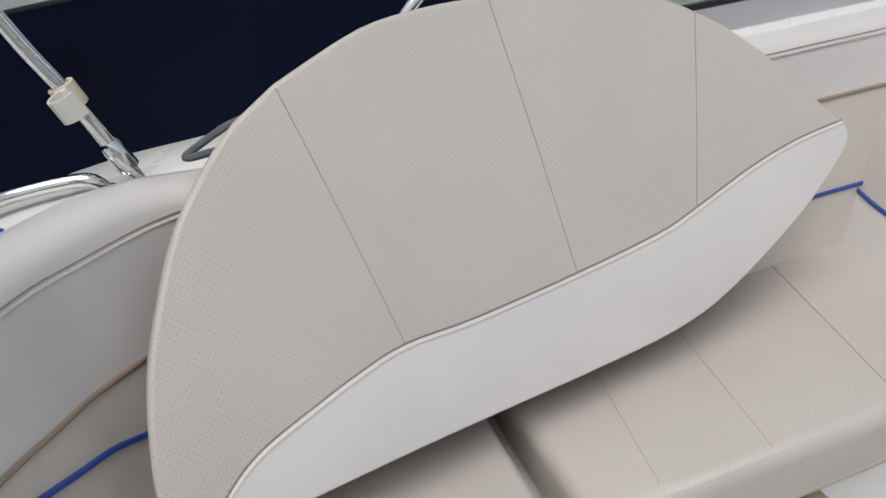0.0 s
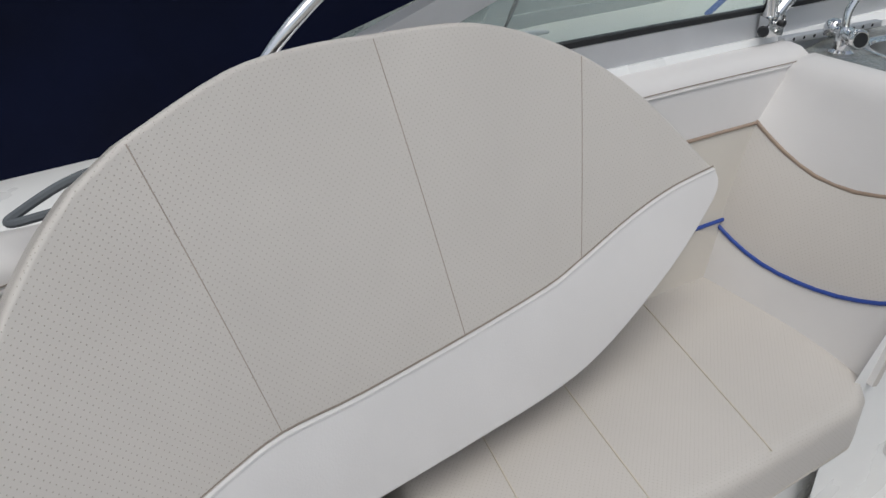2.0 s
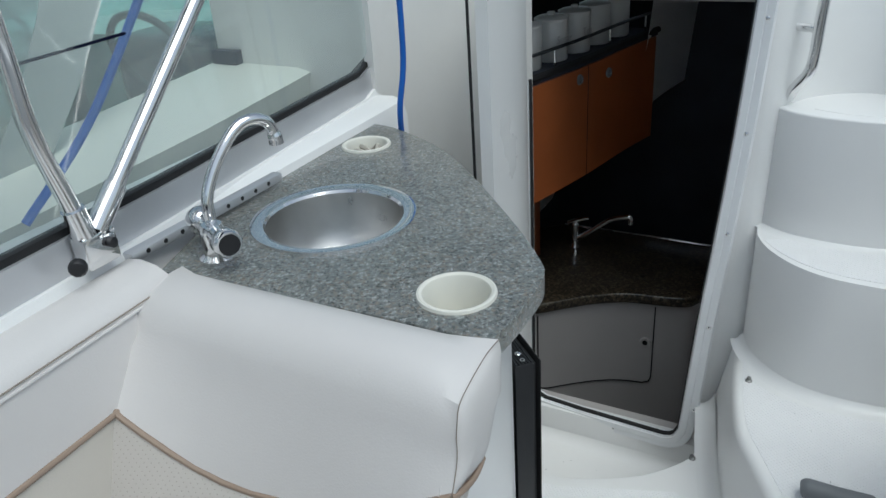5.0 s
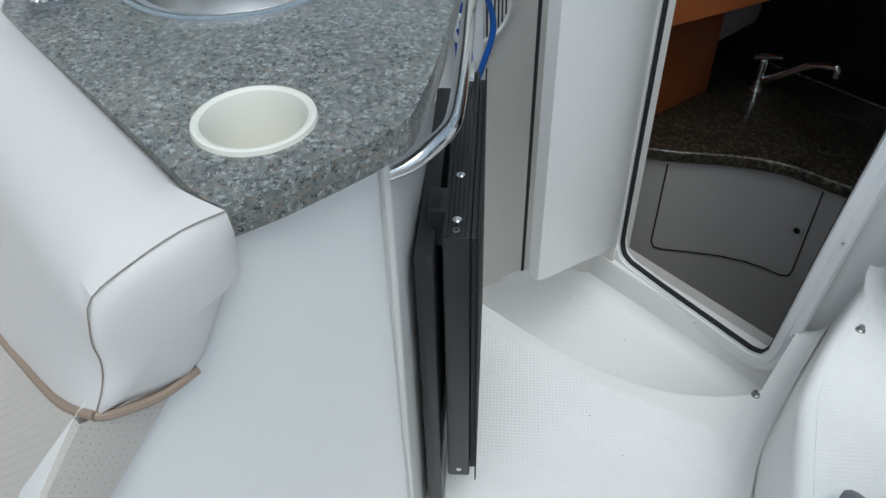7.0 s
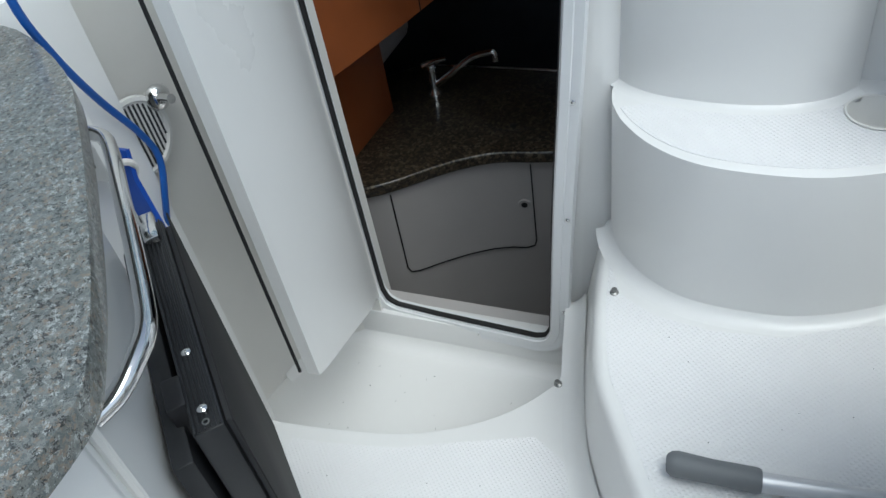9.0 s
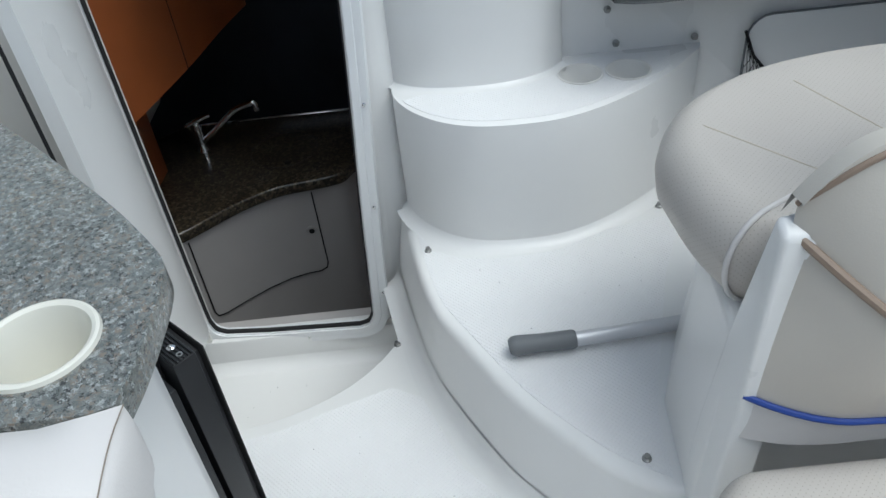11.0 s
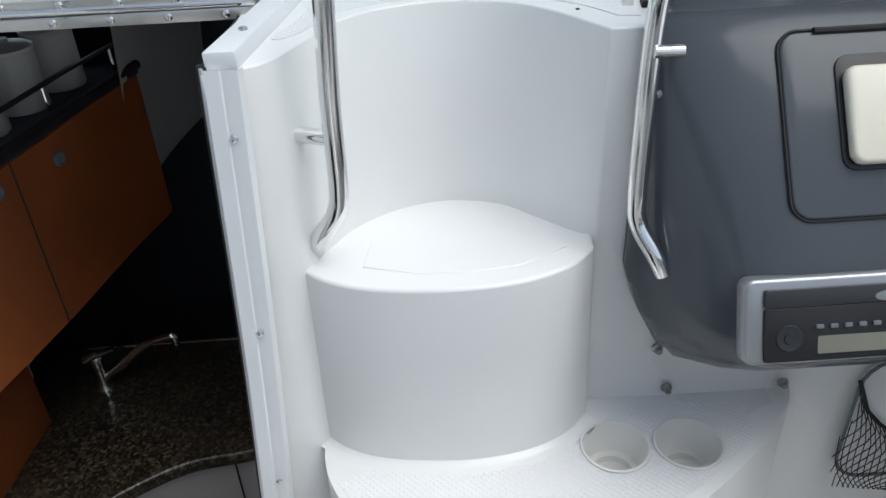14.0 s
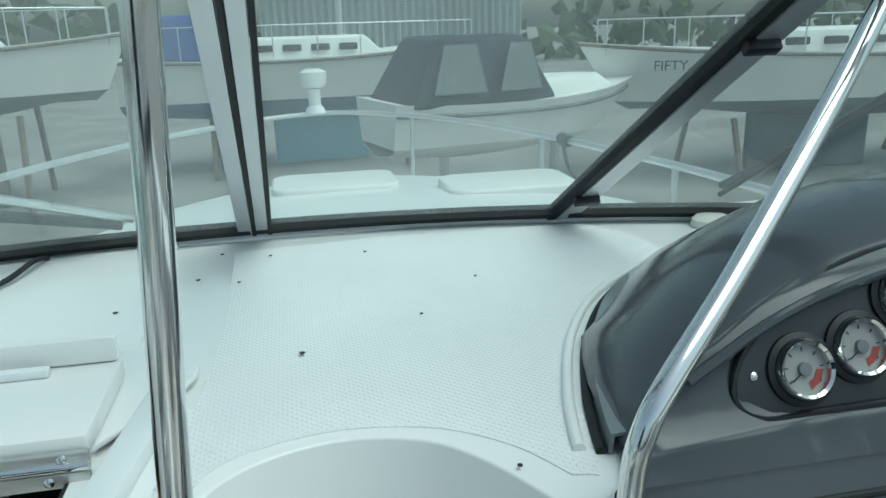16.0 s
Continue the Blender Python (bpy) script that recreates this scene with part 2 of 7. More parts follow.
def sheet(grid, thick=0.0, away=None):
    """A surface over rows of points; thick gives it a back."""
    bm = bmesh.new()
    vs = [[bm.verts.new(p) for p in row] for row in grid]
    for a, b in zip(vs, vs[1:]):
        for j in range(len(a) - 1):
            bm.faces.new((a[j], a[j + 1], b[j + 1], b[j]))
    if thick:
        bmesh.ops.recalc_face_normals(bm, faces=bm.faces)
        bmesh.ops.solidify(bm, geom=bm.faces[:], thickness=thick)
    return bm


def screw(m, r=0.006, parent=None, group="", label="stainless domed screw", name="screw", material=None):
    bm = lathe([(r, 0), (r * 0.95, r * 0.3), (r * 0.6, r * 0.55), (r * 0.25, r * 0.6), (r * 0.2, r * 0.35), (0, r * 0.35)], 12, m)
    ob = part(name, bm, material or STEEL, parent)
    if parent is None:
        tagged(ob, label, "screw", group)
    return ob


STUD = mat("dull_stud_metal", (0.30, 0.30, 0.29), 0.35, 0.9)


def snap(p, normal=(0, 0, 1), group="canvas snap studs"):
    """A stainless snap stud standing on a gelcoat face."""
    m = frame_of(p, normal)
    bm = lathe([(0.0085, -0.002), (0.0085, 0.002), (0.006, 0.003), (0.0045, 0.0045), (0.0055, 0.008), (0.005, 0.0105), (0, 0.011)], 16, m)
    return solid("snap_stud", bm, STUD, "small stainless snap stud on white gelcoat", "snap stud", group)


def between(rows, n=16):
    return [curve(r, n) for r in rows]


def arc(points, n=6):
    return [(p.x, p.y) for p in curve([(x, y, 0) for x, y in points], n)]


def offset(outline, d):
    """The outline moved out by d (counter-clockwise outlines)."""
    out, k = [], len(outline)
    for i in range(k):
        a, b, c = (Vector((*outline[(i + j) % k][:2],)) for j in (-1, 0, 1))
        n1 = Vector(((b - a).y, -(b - a).x))
        n2 = Vector(((c - b).y, -(c - b).x))
        n = (n1.normalized() if n1.length else n2.normalized()) + (n2.normalized() if n2.length else n1.normalized())
        n = n.normalized() if n.length else n1.normalized()
        out.append((b.x + n.x * d, b.y + n.y * d))
    return out


def stack(layers, r=0.0, seg=3):
    """A solid through outlines with the same number of points: (outline, z) from the foot up."""
    bm = bmesh.new()
    rows = [[bm.verts.new((x, y, z)) for x, y in o] for o, z in layers]
    k = len(rows[0])
    bm.faces.new(rows[-1])
    bm.faces.new(rows[0][::-1])
    for a, b in zip(rows, rows[1:]):
        for i in range(k):
            bm.faces.new((a[i], a[(i + 1) % k], b[(i + 1) % k], b[i]))
    bmesh.ops.recalc_face_normals(bm, faces=bm.faces)
    return bevel(bm, r, seg, 35)


def holed(outline, holes, z0, z1, r=0.004):
    """A plate with round holes (x, y, radius)."""
    bm = bmesh.new()

    def ring(ps):
        vs = [bm.verts.new((x, y, z1)) for x, y in ps]
        return [bm.edges.new((vs[i], vs[(i + 1) % len(vs)])) for i in range(len(vs))]

    es = ring(outline)
    for x, y, rad in holes:
        es += ring([(x + rad * math.cos(j * math.pi / 20), y + rad * math.sin(j * math.pi / 20)) for j in range(40)])
    bmesh.ops.triangle_fill(bm, use_beauty=True, edges=es)
    got = bmesh.ops.extrude_face_region(bm, geom=bm.faces[:])
    for v in [g for g in got["geom"] if isinstance(g, bmesh.types.BMVert)]:
        v.co.z = z0
    bmesh.ops.recalc_face_normals(bm, faces=bm.faces)
    return bevel(bm, r, 3, 50)


# ---- the cockpit mould ----
WELL = arc([(-0.664, 0.123), (-0.533, 0.137), (-0.387, 0.165), (-0.248, 0.230), (-0.152, 0.320), (-0.110, 0.410), (-0.10, 0.58)], 5)
sole = [(1.7, 0.66), (-0.10, 0.66)] + WELL[::-1] + [(-1.0, 0.12), (-1.0, -3.6), (1.7, -3.6)]
solid("floor", prism(sole, -0.30, 0.0, 0.008, 2), GEL, "white gelcoat cockpit floor with moulded edges", "floor", kind="structure")
pad = [(0.02, -0.02), (-0.06, 0.18), (-0.13, 0.22), (-0.26, 0.175), (-0.39, 0.125), (-0.53, 0.10), (-0.62, 0.09), (-0.62, -0.1), (-0.25, -0.45), (-0.1, -0.8), (-0.1, -3.4), (1.2, -3.4), (1.2, -0.6), (0.32, -0.34), (0.18, -0.2)]
solid("floor_nonskid", prism(pad, -0.003, 0.0014, 0.0, 1), NONSKID, "white diamond-pattern nonskid panel of the cockpit floor", "floor", kind="structure")
solid("floor_well", box(-1.05, 0.0, 0.0, 0.75, -0.36, -0.262), GEL, "smooth white lowered step in front of the cabin door", "floor", kind="structure")

STEP1 = arc([(-0.070, 0.60), (-0.063, 0.56), (-0.044, 0.388), (-0.012, 0.234), (0.029, 0.145), (0.124, -0.030), (0.194, -0.125), (0.277, -0.215), (0.369, -0.277)], 4)
s1 = STEP1 + [(1.5, -0.277), (1.5, 0.73), (-0.07, 0.73)]
f1 = arc([(-0.112, 0.60), (-0.103, 0.56), (-0.07, 0.388), (-0.034, 0.234), (0.003, 0.135), (0.100, -0.050), (0.172, -0.145), (0.257, -0.235), (0.369, -0.305)], 4) + [(1.5, -0.305), (1.5, 0.73), (-0.112, 0.73)]
solid("step_lower", stack([(f1, 0.0), (s1, 0.235)], 0.020, 4), GEL, "white moulded lower step with rounded edge", "step", kind="structure")
p1 = [(x + 0.02, y + 0.02) for x, y in STEP1[6:-1]]
solid("step_lower_nonskid", prism(p1 + [(0.385, -0.1), (0.50, 0.25), (0.60, 0.47)] + [(0.40, 0.43), (0.29, 0.375), (0.17, 0.365), (0.07, 0.38), (0.0, 0.42)], 0.232, 0.2364, 0.0, 1), NONSKID, "nonskid panel of the lower step", "step", kind="structure")

STEP2 = arc([(-0.056, 0.62), (-0.046, 0.576), (-0.016, 0.518), (0.042, 0.458), (0.116, 0.420), (0.211, 0.408), (0.310, 0.416), (0.422, 0.461), (0.556, 0.553), (0.666, 0.665)], 5)
s2 = STEP2 + [(0.70, 0.74), (-0.056, 0.74)]
cups = [(0.376, 0.598, 0.048), (0.484, 0.594, 0.048)]
step2 = thing("step_middle", "white moulded middle step with two recessed cup holders", "step", kind="structure")
part("tread", holed(s2, cups, 0.228, 0.558, 0.011), GEL, step2)
STEP3 = arc([(-0.05, 0.66), (-0.02, 0.632), (0.03, 0.608), (0.10, 0.595), (0.17, 0.592), (0.24, 0.602), (0.30, 0.628), (0.342, 0.670)], 5)
s3 = STEP3 + [(0.36, 0.90), (-0.05, 0.90)]
solid("step_upper", stack([(offset(s3, 0.006), 0.55), (s3, 0.865)], 0.018, 4), GEL, "white moulded upper step with rounded front", "step", kind="structure")

NICHE = arc([(-0.115, 0.615), (-0.085, 0.625), (-0.05, 0.65), (-0.025, 0.70), (0.010, 0.785), (0.05, 0.835), (0.11, 0.864), (0.176, 0.870), (0.245, 0.848), (0.293, 0.800), (0.326, 0.745), (0.350, 0.70)], 5)
n_top = NICHE + [(1.6, 0.69), (1.6, 1.72), (-0.115, 1.72)]
n_low = arc([(-0.115, 0.615), (-0.085, 0.625), (-0.05, 0.65), (-0.025, 0.69), (0.010, 0.75), (0.06, 0.795), (0.11, 0.818), (0.16, 0.824), (0.23, 0.803), (0.285, 0.75), (0.325, 0.712), (0.350, 0.70)], 5) + n_top[-3:]
n_foot = [(x - 0.05 if x < -0.08 else x, y) for x, y in n_low]
solid("bulkhead", stack([(n_foot, -0.3), (n_low, 0.86), (n_top, 1.15)], 0.012, 3), GEL, "white moulded bulkhead with a curved recess above the steps", "wall", kind="structure")

# ---- door wall and cabin ----
solid("bulkhead_sill", box(-0.80, -0.10, 0.588, 0.645, -0.30, -0.152, 0.01), GEL, "white sill below the cabin door", "wall", kind="structure")
side = curve([(-0.67, 0.625, 0), (-0.75, 0.615, 0), (-0.83, 0.57, 0), (-0.90, 0.46, 0), (-0.93, 0.36, 0), (-0.945, 0.26, 0)], 6)
solid("wall_port_forward", sheet([[(p.x, p.y, z) for p in side] for z in (-0.3, 0.2, 0.7, 1.2)], 0.03), GEL_OLD, "cream gelcoat side wall beside the cabin door", "wall", kind="structure")

# ---- galley counter unit ----
TOP = arc([(-0.757, -0.597), (-0.449, -0.584), (-0.25, -0.581)], 2) + arc([(-0.230, -0.574), (-0.225, -0.53), (-0.224, -0.47), (-0.226, -0.425), (-0.232, -0.398), (-0.246, -0.374), (-0.300, -0.305), (-0.385, -0.210), (-0.480, -0.110), (-0.605, 0.006), (-0.775, 0.100), (-0.88, 0.112)], 4) + [(-0.90, 0.0), (-0.87, -0.2), (-0.82, -0.42)]
wet = thing("counter_unit", "grey speckled granite counter on a white gelcoat cabinet", "counter")
part("worktop", holed(TOP, [(-0.622, -0.345, 0.118), (-0.318, -0.496, 0.046), (-0.770, -0.019, 0.043)], 0.888, 0.92, 0.008), GRANITE, wet, "grey speckled granite worktop")
cab = prism(offset(TOP, -0.055), 0.0, 0.888)
bmesh.ops.delete(cab, geom=[f for f in cab.faces if f.calc_center_median().z > 0.87], context="FACES")
part("cabinet", cab, GEL, wet, "white gelcoat cabinet")
def wing_top(y):
    z = [(-0.975, 0.38), (-0.955, 0.455), (-0.785, 0.75), (-0.72, 0.80), (-0.63, 0.887), (0.0, 0.887)]
    for (a, p), (b, q) in zip(z, z[1:]):
        if y <= b:
            return p + (q - p) * (y - a) / (b - a)


wing_rows = []
for k in range(19):
    y = -0.975 + 0.575 * k / 18
    x = -0.234 - 0.05 * min(1, max(0, (y + 0.66) / 0.26)) ** 1.4
    wing_rows.append([Vector((x, y, wing_top(y) * j / 4)) for j in range(5)])
edge_x = wing_rows[-1][0].x
for dx, y in ((-0.004, -0.395), (-0.012, -0.390), (-0.05, -0.385)):
    wing_rows.append([Vector((edge_x + dx, y, 0.887 * j / 4)) for j in range(5)])
wing = sheet(wing_rows)
part("side_panel", wing, GEL, wet, "smooth white side panel")
capm = frame_of((-0.234, -0.722, 0.225), (1, 0, 0))
part("round_cap", lathe([(0, 0.004), (0.024, 0.0035), (0.026, 0.001), (0.030, 0.004), (0.034, 0.0035), (0.035, 0)], 28, capm), GEL_OLD, wet, "round white plastic cap")

# ---- port side: coaming, bolster, seats ----
EDGE = curve([(-0.83, 0.25, 0), (-0.812, -0.45, 0), (-0.804, -0.677, 0), (-0.773, -1.181, 0), (-0.70, -1.75, 0), (-0.635, -2.15, 0), (-0.595, -2.30, 0), (-0.49, -2.42, 0), (-0.36, -2.50, 0), (-0.1, -2.58, 0), (0.5, -2.66, 0)], 8)


def inboard(i):
    a, b = EDGE[max(i - 1, 0)], EDGE[min(i + 1, len(EDGE) - 1)]
    d = (b - a).normalized()
    return Vector((-d.y, d.x, 0))


def sweep(profile, i0, i1):
    """Rows of points: the profile (inboard offset, height) carried along the coaming's edge."""
    rows = []
    for i in range(i0, i1):
        n = inboard(i)
        rows.append([Vector((EDGE[i].x + n.x * o, EDGE[i].y + n.y * o, z)) for o, z in profile])
    return rows


part_deck = sheet(sweep([(0.0, -0.3), (0.0, 0.90), (-0.01, 0.935), (-0.035, 0.945), (-0.20, 0.935), (-0.28, 0.92), (-0.32, 0.86), (-0.38, -0.6)], 0, len(EDGE)))
solid("side_deck_port", part_deck, GEL, "white gelcoat side deck and coaming beside the cockpit", "deck", kind="structure")

bol_profile = [(0.004, 0.935), (-0.004, 0.955), (0.006, 0.963), (0.03, 0.966), (0.060, 0.961), (0.080, 0.950), (0.088, 0.932), (0.091, 0.90), (0.094, 0.85), (0.099, 0.80), (0.106, 0.75), (0.115, 0.69), (0.124, 0.63), (0.134, 0.57), (0.142, 0.50), (0.146, 0.45), (0.03, 0.43)]
I0, I1 = 14, len(EDGE) - 6


def mix_table(u, table):
    for (a, p), (b, q) in zip(table, table[1:]):
        if u <= b:
            return p + (q - p) * max(0, (u - a) / (b - a))
    return table[-1][1]


def bol_off(z, lift=0.0):
    """Inboard offset of the bolster's face at a height."""
    for (o0, z0), (o1, z1) in zip(bol_profile[5:-1], bol_profile[6:]):
        if z1 <= z <= z0:
            return o0 + (o1 - o0) * (z0 - z) / (z0 - z1) + lift
    return 0.09


def bol_line(table, lift=0.0):
    pts = []
    for i in range(I0, I1):
        z = sum(mix_table(i / 8 + d * 0.15, table) for d in range(-4, 5)) / 9
        o, n = bol_off(z, lift), inboard(i)
        pts.append(Vector((EDGE[i].x + n.x * o, EDGE[i].y + n.y * o, z)))
    return pts


Z_BROWN = [(0, 0.80), (4, 0.80), (5.5, 0.758), (6.7, 0.742), (7.4, 0.75), (8.1, 0.757), (8.65, 0.778), (9.2, 0.81), (10, 0.84)]
Z_BLUE = [(0, 0.596), (4, 0.602), (6, 0.632), (7.1, 0.645), (7.8, 0.675), (8.35, 0.705), (8.85, 0.752), (9.3, 0.79), (10, 0.82)]
Z_STITCH = [(0, 0.918), (4, 0.916), (6, 0.914), (7.2, 0.914), (8.0, 0.924), (8.8, 0.937), (10, 0.942)]
brown_line = bol_line(Z_BROWN)


def settle(i):
    """How far the bolster's shoulder lies below its height at the aft corner."""
    return 0.024 * min(1.0, max(0.0, (6.5 - i / 8) / 1.5))


shoulder = [[Vector((v.x, v.y, v.z - settle(I0 + k) * min(1.0, max(0.0, (v.z - 0.80) / 0.13)))) for v in r] for k, r in enumerate(sweep(bol_profile[:9], I0, I1))]
upper_rows = [r + [Vector((*(r[-1].xy * 0.5 + b.xy * 0.5), (r[-1].z + b.z) / 2)), b] for r, b in zip(shoulder, brown_line)]
lower_rows = [[b] + r for r, b in zip(sweep(bol_profile[11:], I0, I1), brown_line)]
bolster = thing("side_bolster", "cream vinyl side bolster with brown and blue piping along the coaming", "seat back")
part("upper_pad", sheet(upper_rows), VINYL_W, bolster, "pale vinyl upper roll")
part("lower_pad", sheet(lower_rows), VINYL, bolster, "cream vinyl lower panel")
part("piping", tube(bol_line(Z_BROWN, 0.001), 0.0042, 8), PIPING, bolster, "brown piping")
part("edge_piping", tube([r[1] + Vector((0, 0, -0.004)) for r in shoulder], 0.003, 6), PIPING, bolster, "thin brown edge piping")
part("cord", tube(bol_line(Z_BLUE, 0.002), 0.0045, 8), BLUE, bolster, "blue cord")
part("stitching", tube(bol_line(Z_STITCH, 0.0), 0.0012, 6), SEAM, bolster, "stitched seam")
part("welt", tube([p - Vector((0, 0, 0.007)) for p in bol_line(Z_STITCH, 0.0)], 0.0028, 6), VINYL_W, bolster, "vinyl welt below the seam")

# the backrest below the counter
head = thing("forward_backrest", "cream vinyl backrest with brown and blue piping below the counter", "seat back")
up_rows, mid_rows, low_rows = [], [], []
xs = [-0.735, -0.725, -0.69, -0.62, -0.54, -0.45, -0.36, -0.28, -0.245, -0.228, -0.222]


Z_HEAD = [(-0.735, 0.822), (-0.68, 0.790), (-0.635, 0.762), (-0.54, 0.726), (-0.46, 0.722), (-0.36, 0.746), (-0.26, 0.784), (-0.22, 0.802)]
Z_CORD = [(-0.735, 0.620), (-0.645, 0.574), (-0.54, 0.546), (-0.41, 0.551), (-0.29, 0.582), (-0.22, 0.632)]


def head_row(x):
    u = (x + 0.735) / 0.513
    e = min(1.0, min(u, 1 - u) / 0.10)
    b = 0.012 * (1 - e) ** 2
    zp = sum(mix_table(x + d * 0.012, Z_HEAD) for d in range(-3, 4)) / 7
    zb = sum(mix_table(x + d * 0.012, Z_CORD) for d in range(-3, 4)) / 7

    def yp(z):
        """The face's place at a height: it leans out to the cord and drops to the seat."""
        return mix_table(-z, [(-0.89, -0.692), (-zp, -0.772 + 0.046 * u), (-zb, -0.872 + 0.018 * u), (-0.44, -0.925 + 0.015 * u)])

    soft = [(-0.578, 0.86), (-0.580, 0.905), (-0.595, 0.926), (-0.625, 0.934), (-0.655, 0.931), (-0.680, 0.915), (-0.694, 0.89)]
    boxy = [(-0.576, 0.86), (-0.573, 0.900), (-0.575, 0.921), (-0.610, 0.922), (-0.650, 0.914), (-0.682, 0.902), (-0.691, 0.878)]
    t = [(p[0] * e + q[0] * (1 - e), p[1] * e + q[1] * (1 - e)) for p, q in zip(soft, boxy)]
    zs = t[-1][1]
    up = t + [(yp(zp + (zs - zp) * (1 - k / 5)) + b * (k / 5) + 0.010 * (1 - e) * math.sin(math.pi * k / 5), zp + (zs - zp) * (1 - k / 5)) for k in range(1, 6)]
    mid = [(yp(zp + (zb - zp) * k / 7) - 0.006 * math.sin(math.pi * k / 7), zp + (zb - zp) * k / 7) for k in range(8)]
    low = [(yp(zb + (0.455 - zb) * k / 5), zb + (0.455 - zb) * k / 5) for k in range(6)]
    return [[Vector((x, y, z)) for y, z in r] for r in (up, mid, low)]


hr = [head_row(x) for x in xs]
part("upper_pad", sheet([r[0] for r in hr]), VINYL_W, head, "pale vinyl upper roll")
part("middle_pad", sheet([r[1] for r in hr]), VINYL_P, head, "perforated cream middle panel")
part("lower_pad", sheet([r[2] for r in hr]), VINYL_W, head, "pale vinyl lower panel")
outer = hr[-1][0] + [Vector((-0.222, y, z)) for y, z in ((-0.700, 0.797), (-0.665, 0.789), (-0.640, 0.787), (-0.622, 0.80), (-0.602, 0.834), (-0.585, 0.862))]
mid_pt = sum(outer, Vector()) / len(outer)
bm = bmesh.new()
rings = [[bm.verts.new(p.lerp(mid_pt, k) + Vector((h, 0, 0))) for p in outer] for k, h in ((0, 0), (0.06, 0.004), (0.2, 0.008), (0.5, 0.011))]
for a, b in zip(rings, rings[1:]):
    for i in range(len(outer)):
        bm.faces.new((a[i], a[(i + 1) % len(outer)], b[(i + 1) % len(outer)], b[i]))
hub = bm.verts.new(mid_pt + Vector((0.012, 0, 0)))
for i in range(len(outer)):
    bm.faces.new((rings[-1][i], rings[-1][(i + 1) % len(outer)], hub))
part("end_panel", bm, VINYL_W, head, "pale vinyl end panel", 70)
def depth(z):
    """How far the backrest's side runs back at a height."""
    return 0.028 + 0.075 * min(1.0, max(0.0, (z - 0.50) / 0.27))


flank = [[p, p + Vector((0.003, depth(p.z) * 0.3, 0)), p + Vector((-0.002, depth(p.z) * 0.85, 0.0)), p + Vector((-0.014, depth(p.z), 0.0))] for p in hr[-1][1] + hr[-1][2][1:]]
part("flank", sheet(flank), VINYL_P, head, "perforated cream side below the piping")
part("piping", tube([r[0][-1] for r in hr], 0.0045, 8, 2), PIPING, head, "brown piping")
part("end_piping", tube([hr[-1][0][-1], (-0.2175, -0.700, 0.793), (-0.2175, -0.665, 0.785), (-0.222, -0.632, 0.786)], 0.0042, 8, 4), PIPING, head, "brown piping round the end")
part("cord", tube([r[1][-1] + Vector((0, -0.002, 0)) for r in hr] + [hr[-1][1][-1] + Vector((0.004, 0.012, 0.003)), hr[-1][1][-1] + Vector((0.003, 0.03, 0.006))], 0.0045, 8, 2), BLUE, head, "blue cord")
part("seam", tube([p + Vector((0.001, -0.0005, 0.0008)) for p in hr[-1][0][2:]], 0.0006, 6, 3), SEAM, head, "stitched end seam")


def cushion(name, label, outline, z0, z1, r, seams, material=VINYL_P, group="port seat cushions"):
    c = thing(name, label, "seat cushion", (0, 0, 0), group)
    bm = prism(outline, z0, z1, r, 5)
    part("pad", bm, material, c)
    part("edge_seam", tube([(x, y, z0 + 0.028) for x, y in offset(outline, 0.001)], 0.0016, 6, closed=True), THREAD, c, "edge stitching")
    for s in seams:
        (x0, y0), (x1, y1) = s
        d = (Vector((x1, y1, 0)) - Vector((x0, y0, 0))).normalized()
        a = Vector((x1, y1, 0))
        pts = [Vector((x0, y0, z1 + 0.0006)), a - d * r + Vector((0, 0, z1 + 0.0006))]
        pts += [a + d * (r * (math.sin(q) - 1) + 0.0006) + Vector((0, 0, z1 - r + r * math.cos(q))) for q in (0.4, 0.8, 1.2, 1.57)]
        pts.append(a + d * 0.0006 + Vector((0, 0, z0 + 0.02)))
        part("seam", tube(pts, 0.0016, 6, 3), THREAD, c, "stitched seam")
    return c


cushion("port_seat_cushion", "cream perforated vinyl seat cushion below the backrest", [(-0.72, -0.86), (-0.45, -0.865), (-0.25, -0.90), (-0.205, -0.945), (-0.185, -0.99), (-0.165, -1.30), (-0.150, -1.76), (-0.165, -1.785), (-0.45, -1.79), (-0.60, -1.79)], 0.345, 0.472, 0.045,
        [((-0.66, -1.098), (-0.178, -1.22)), ((-0.60, -1.40), (-0.168, -1.47)), ((-0.52, -1.607), (-0.162, -1.665))])
cushion("port_seat_cushion", "cream perforated vinyl seat cushion at the aft end of the bench", [(-0.50, -1.835), (-0.17, -1.83), (-0.142, -1.86), (-0.12, -2.2), (-0.10, -2.62), (-0.36, -2.62), (-0.42, -2.25)], 0.345, 0.470, 0.04,
        [((-0.46, -2.10), (-0.13, -2.115))])
solid("seat_base_port", prism([(-0.78, -0.60), (-0.27, -0.60), (-0.27, -1.33), (-0.42, -1.34), (-0.42, -2.7), (-0.62, -2.7)], 0.0, 0.345, 0.01), GEL, "white gelcoat seat base", "seat base", kind="structure")
solid("seat_ledge_port", prism([(-0.70, -1.30), (-0.32, -1.34), (-0.28, -1.75), (-0.22, -2.7), (-0.60, -2.7)], 0.30, 0.344, 0.006), GEL_OLD, "grey-white moulded ledge below the cushions", "seat base", kind="structure")

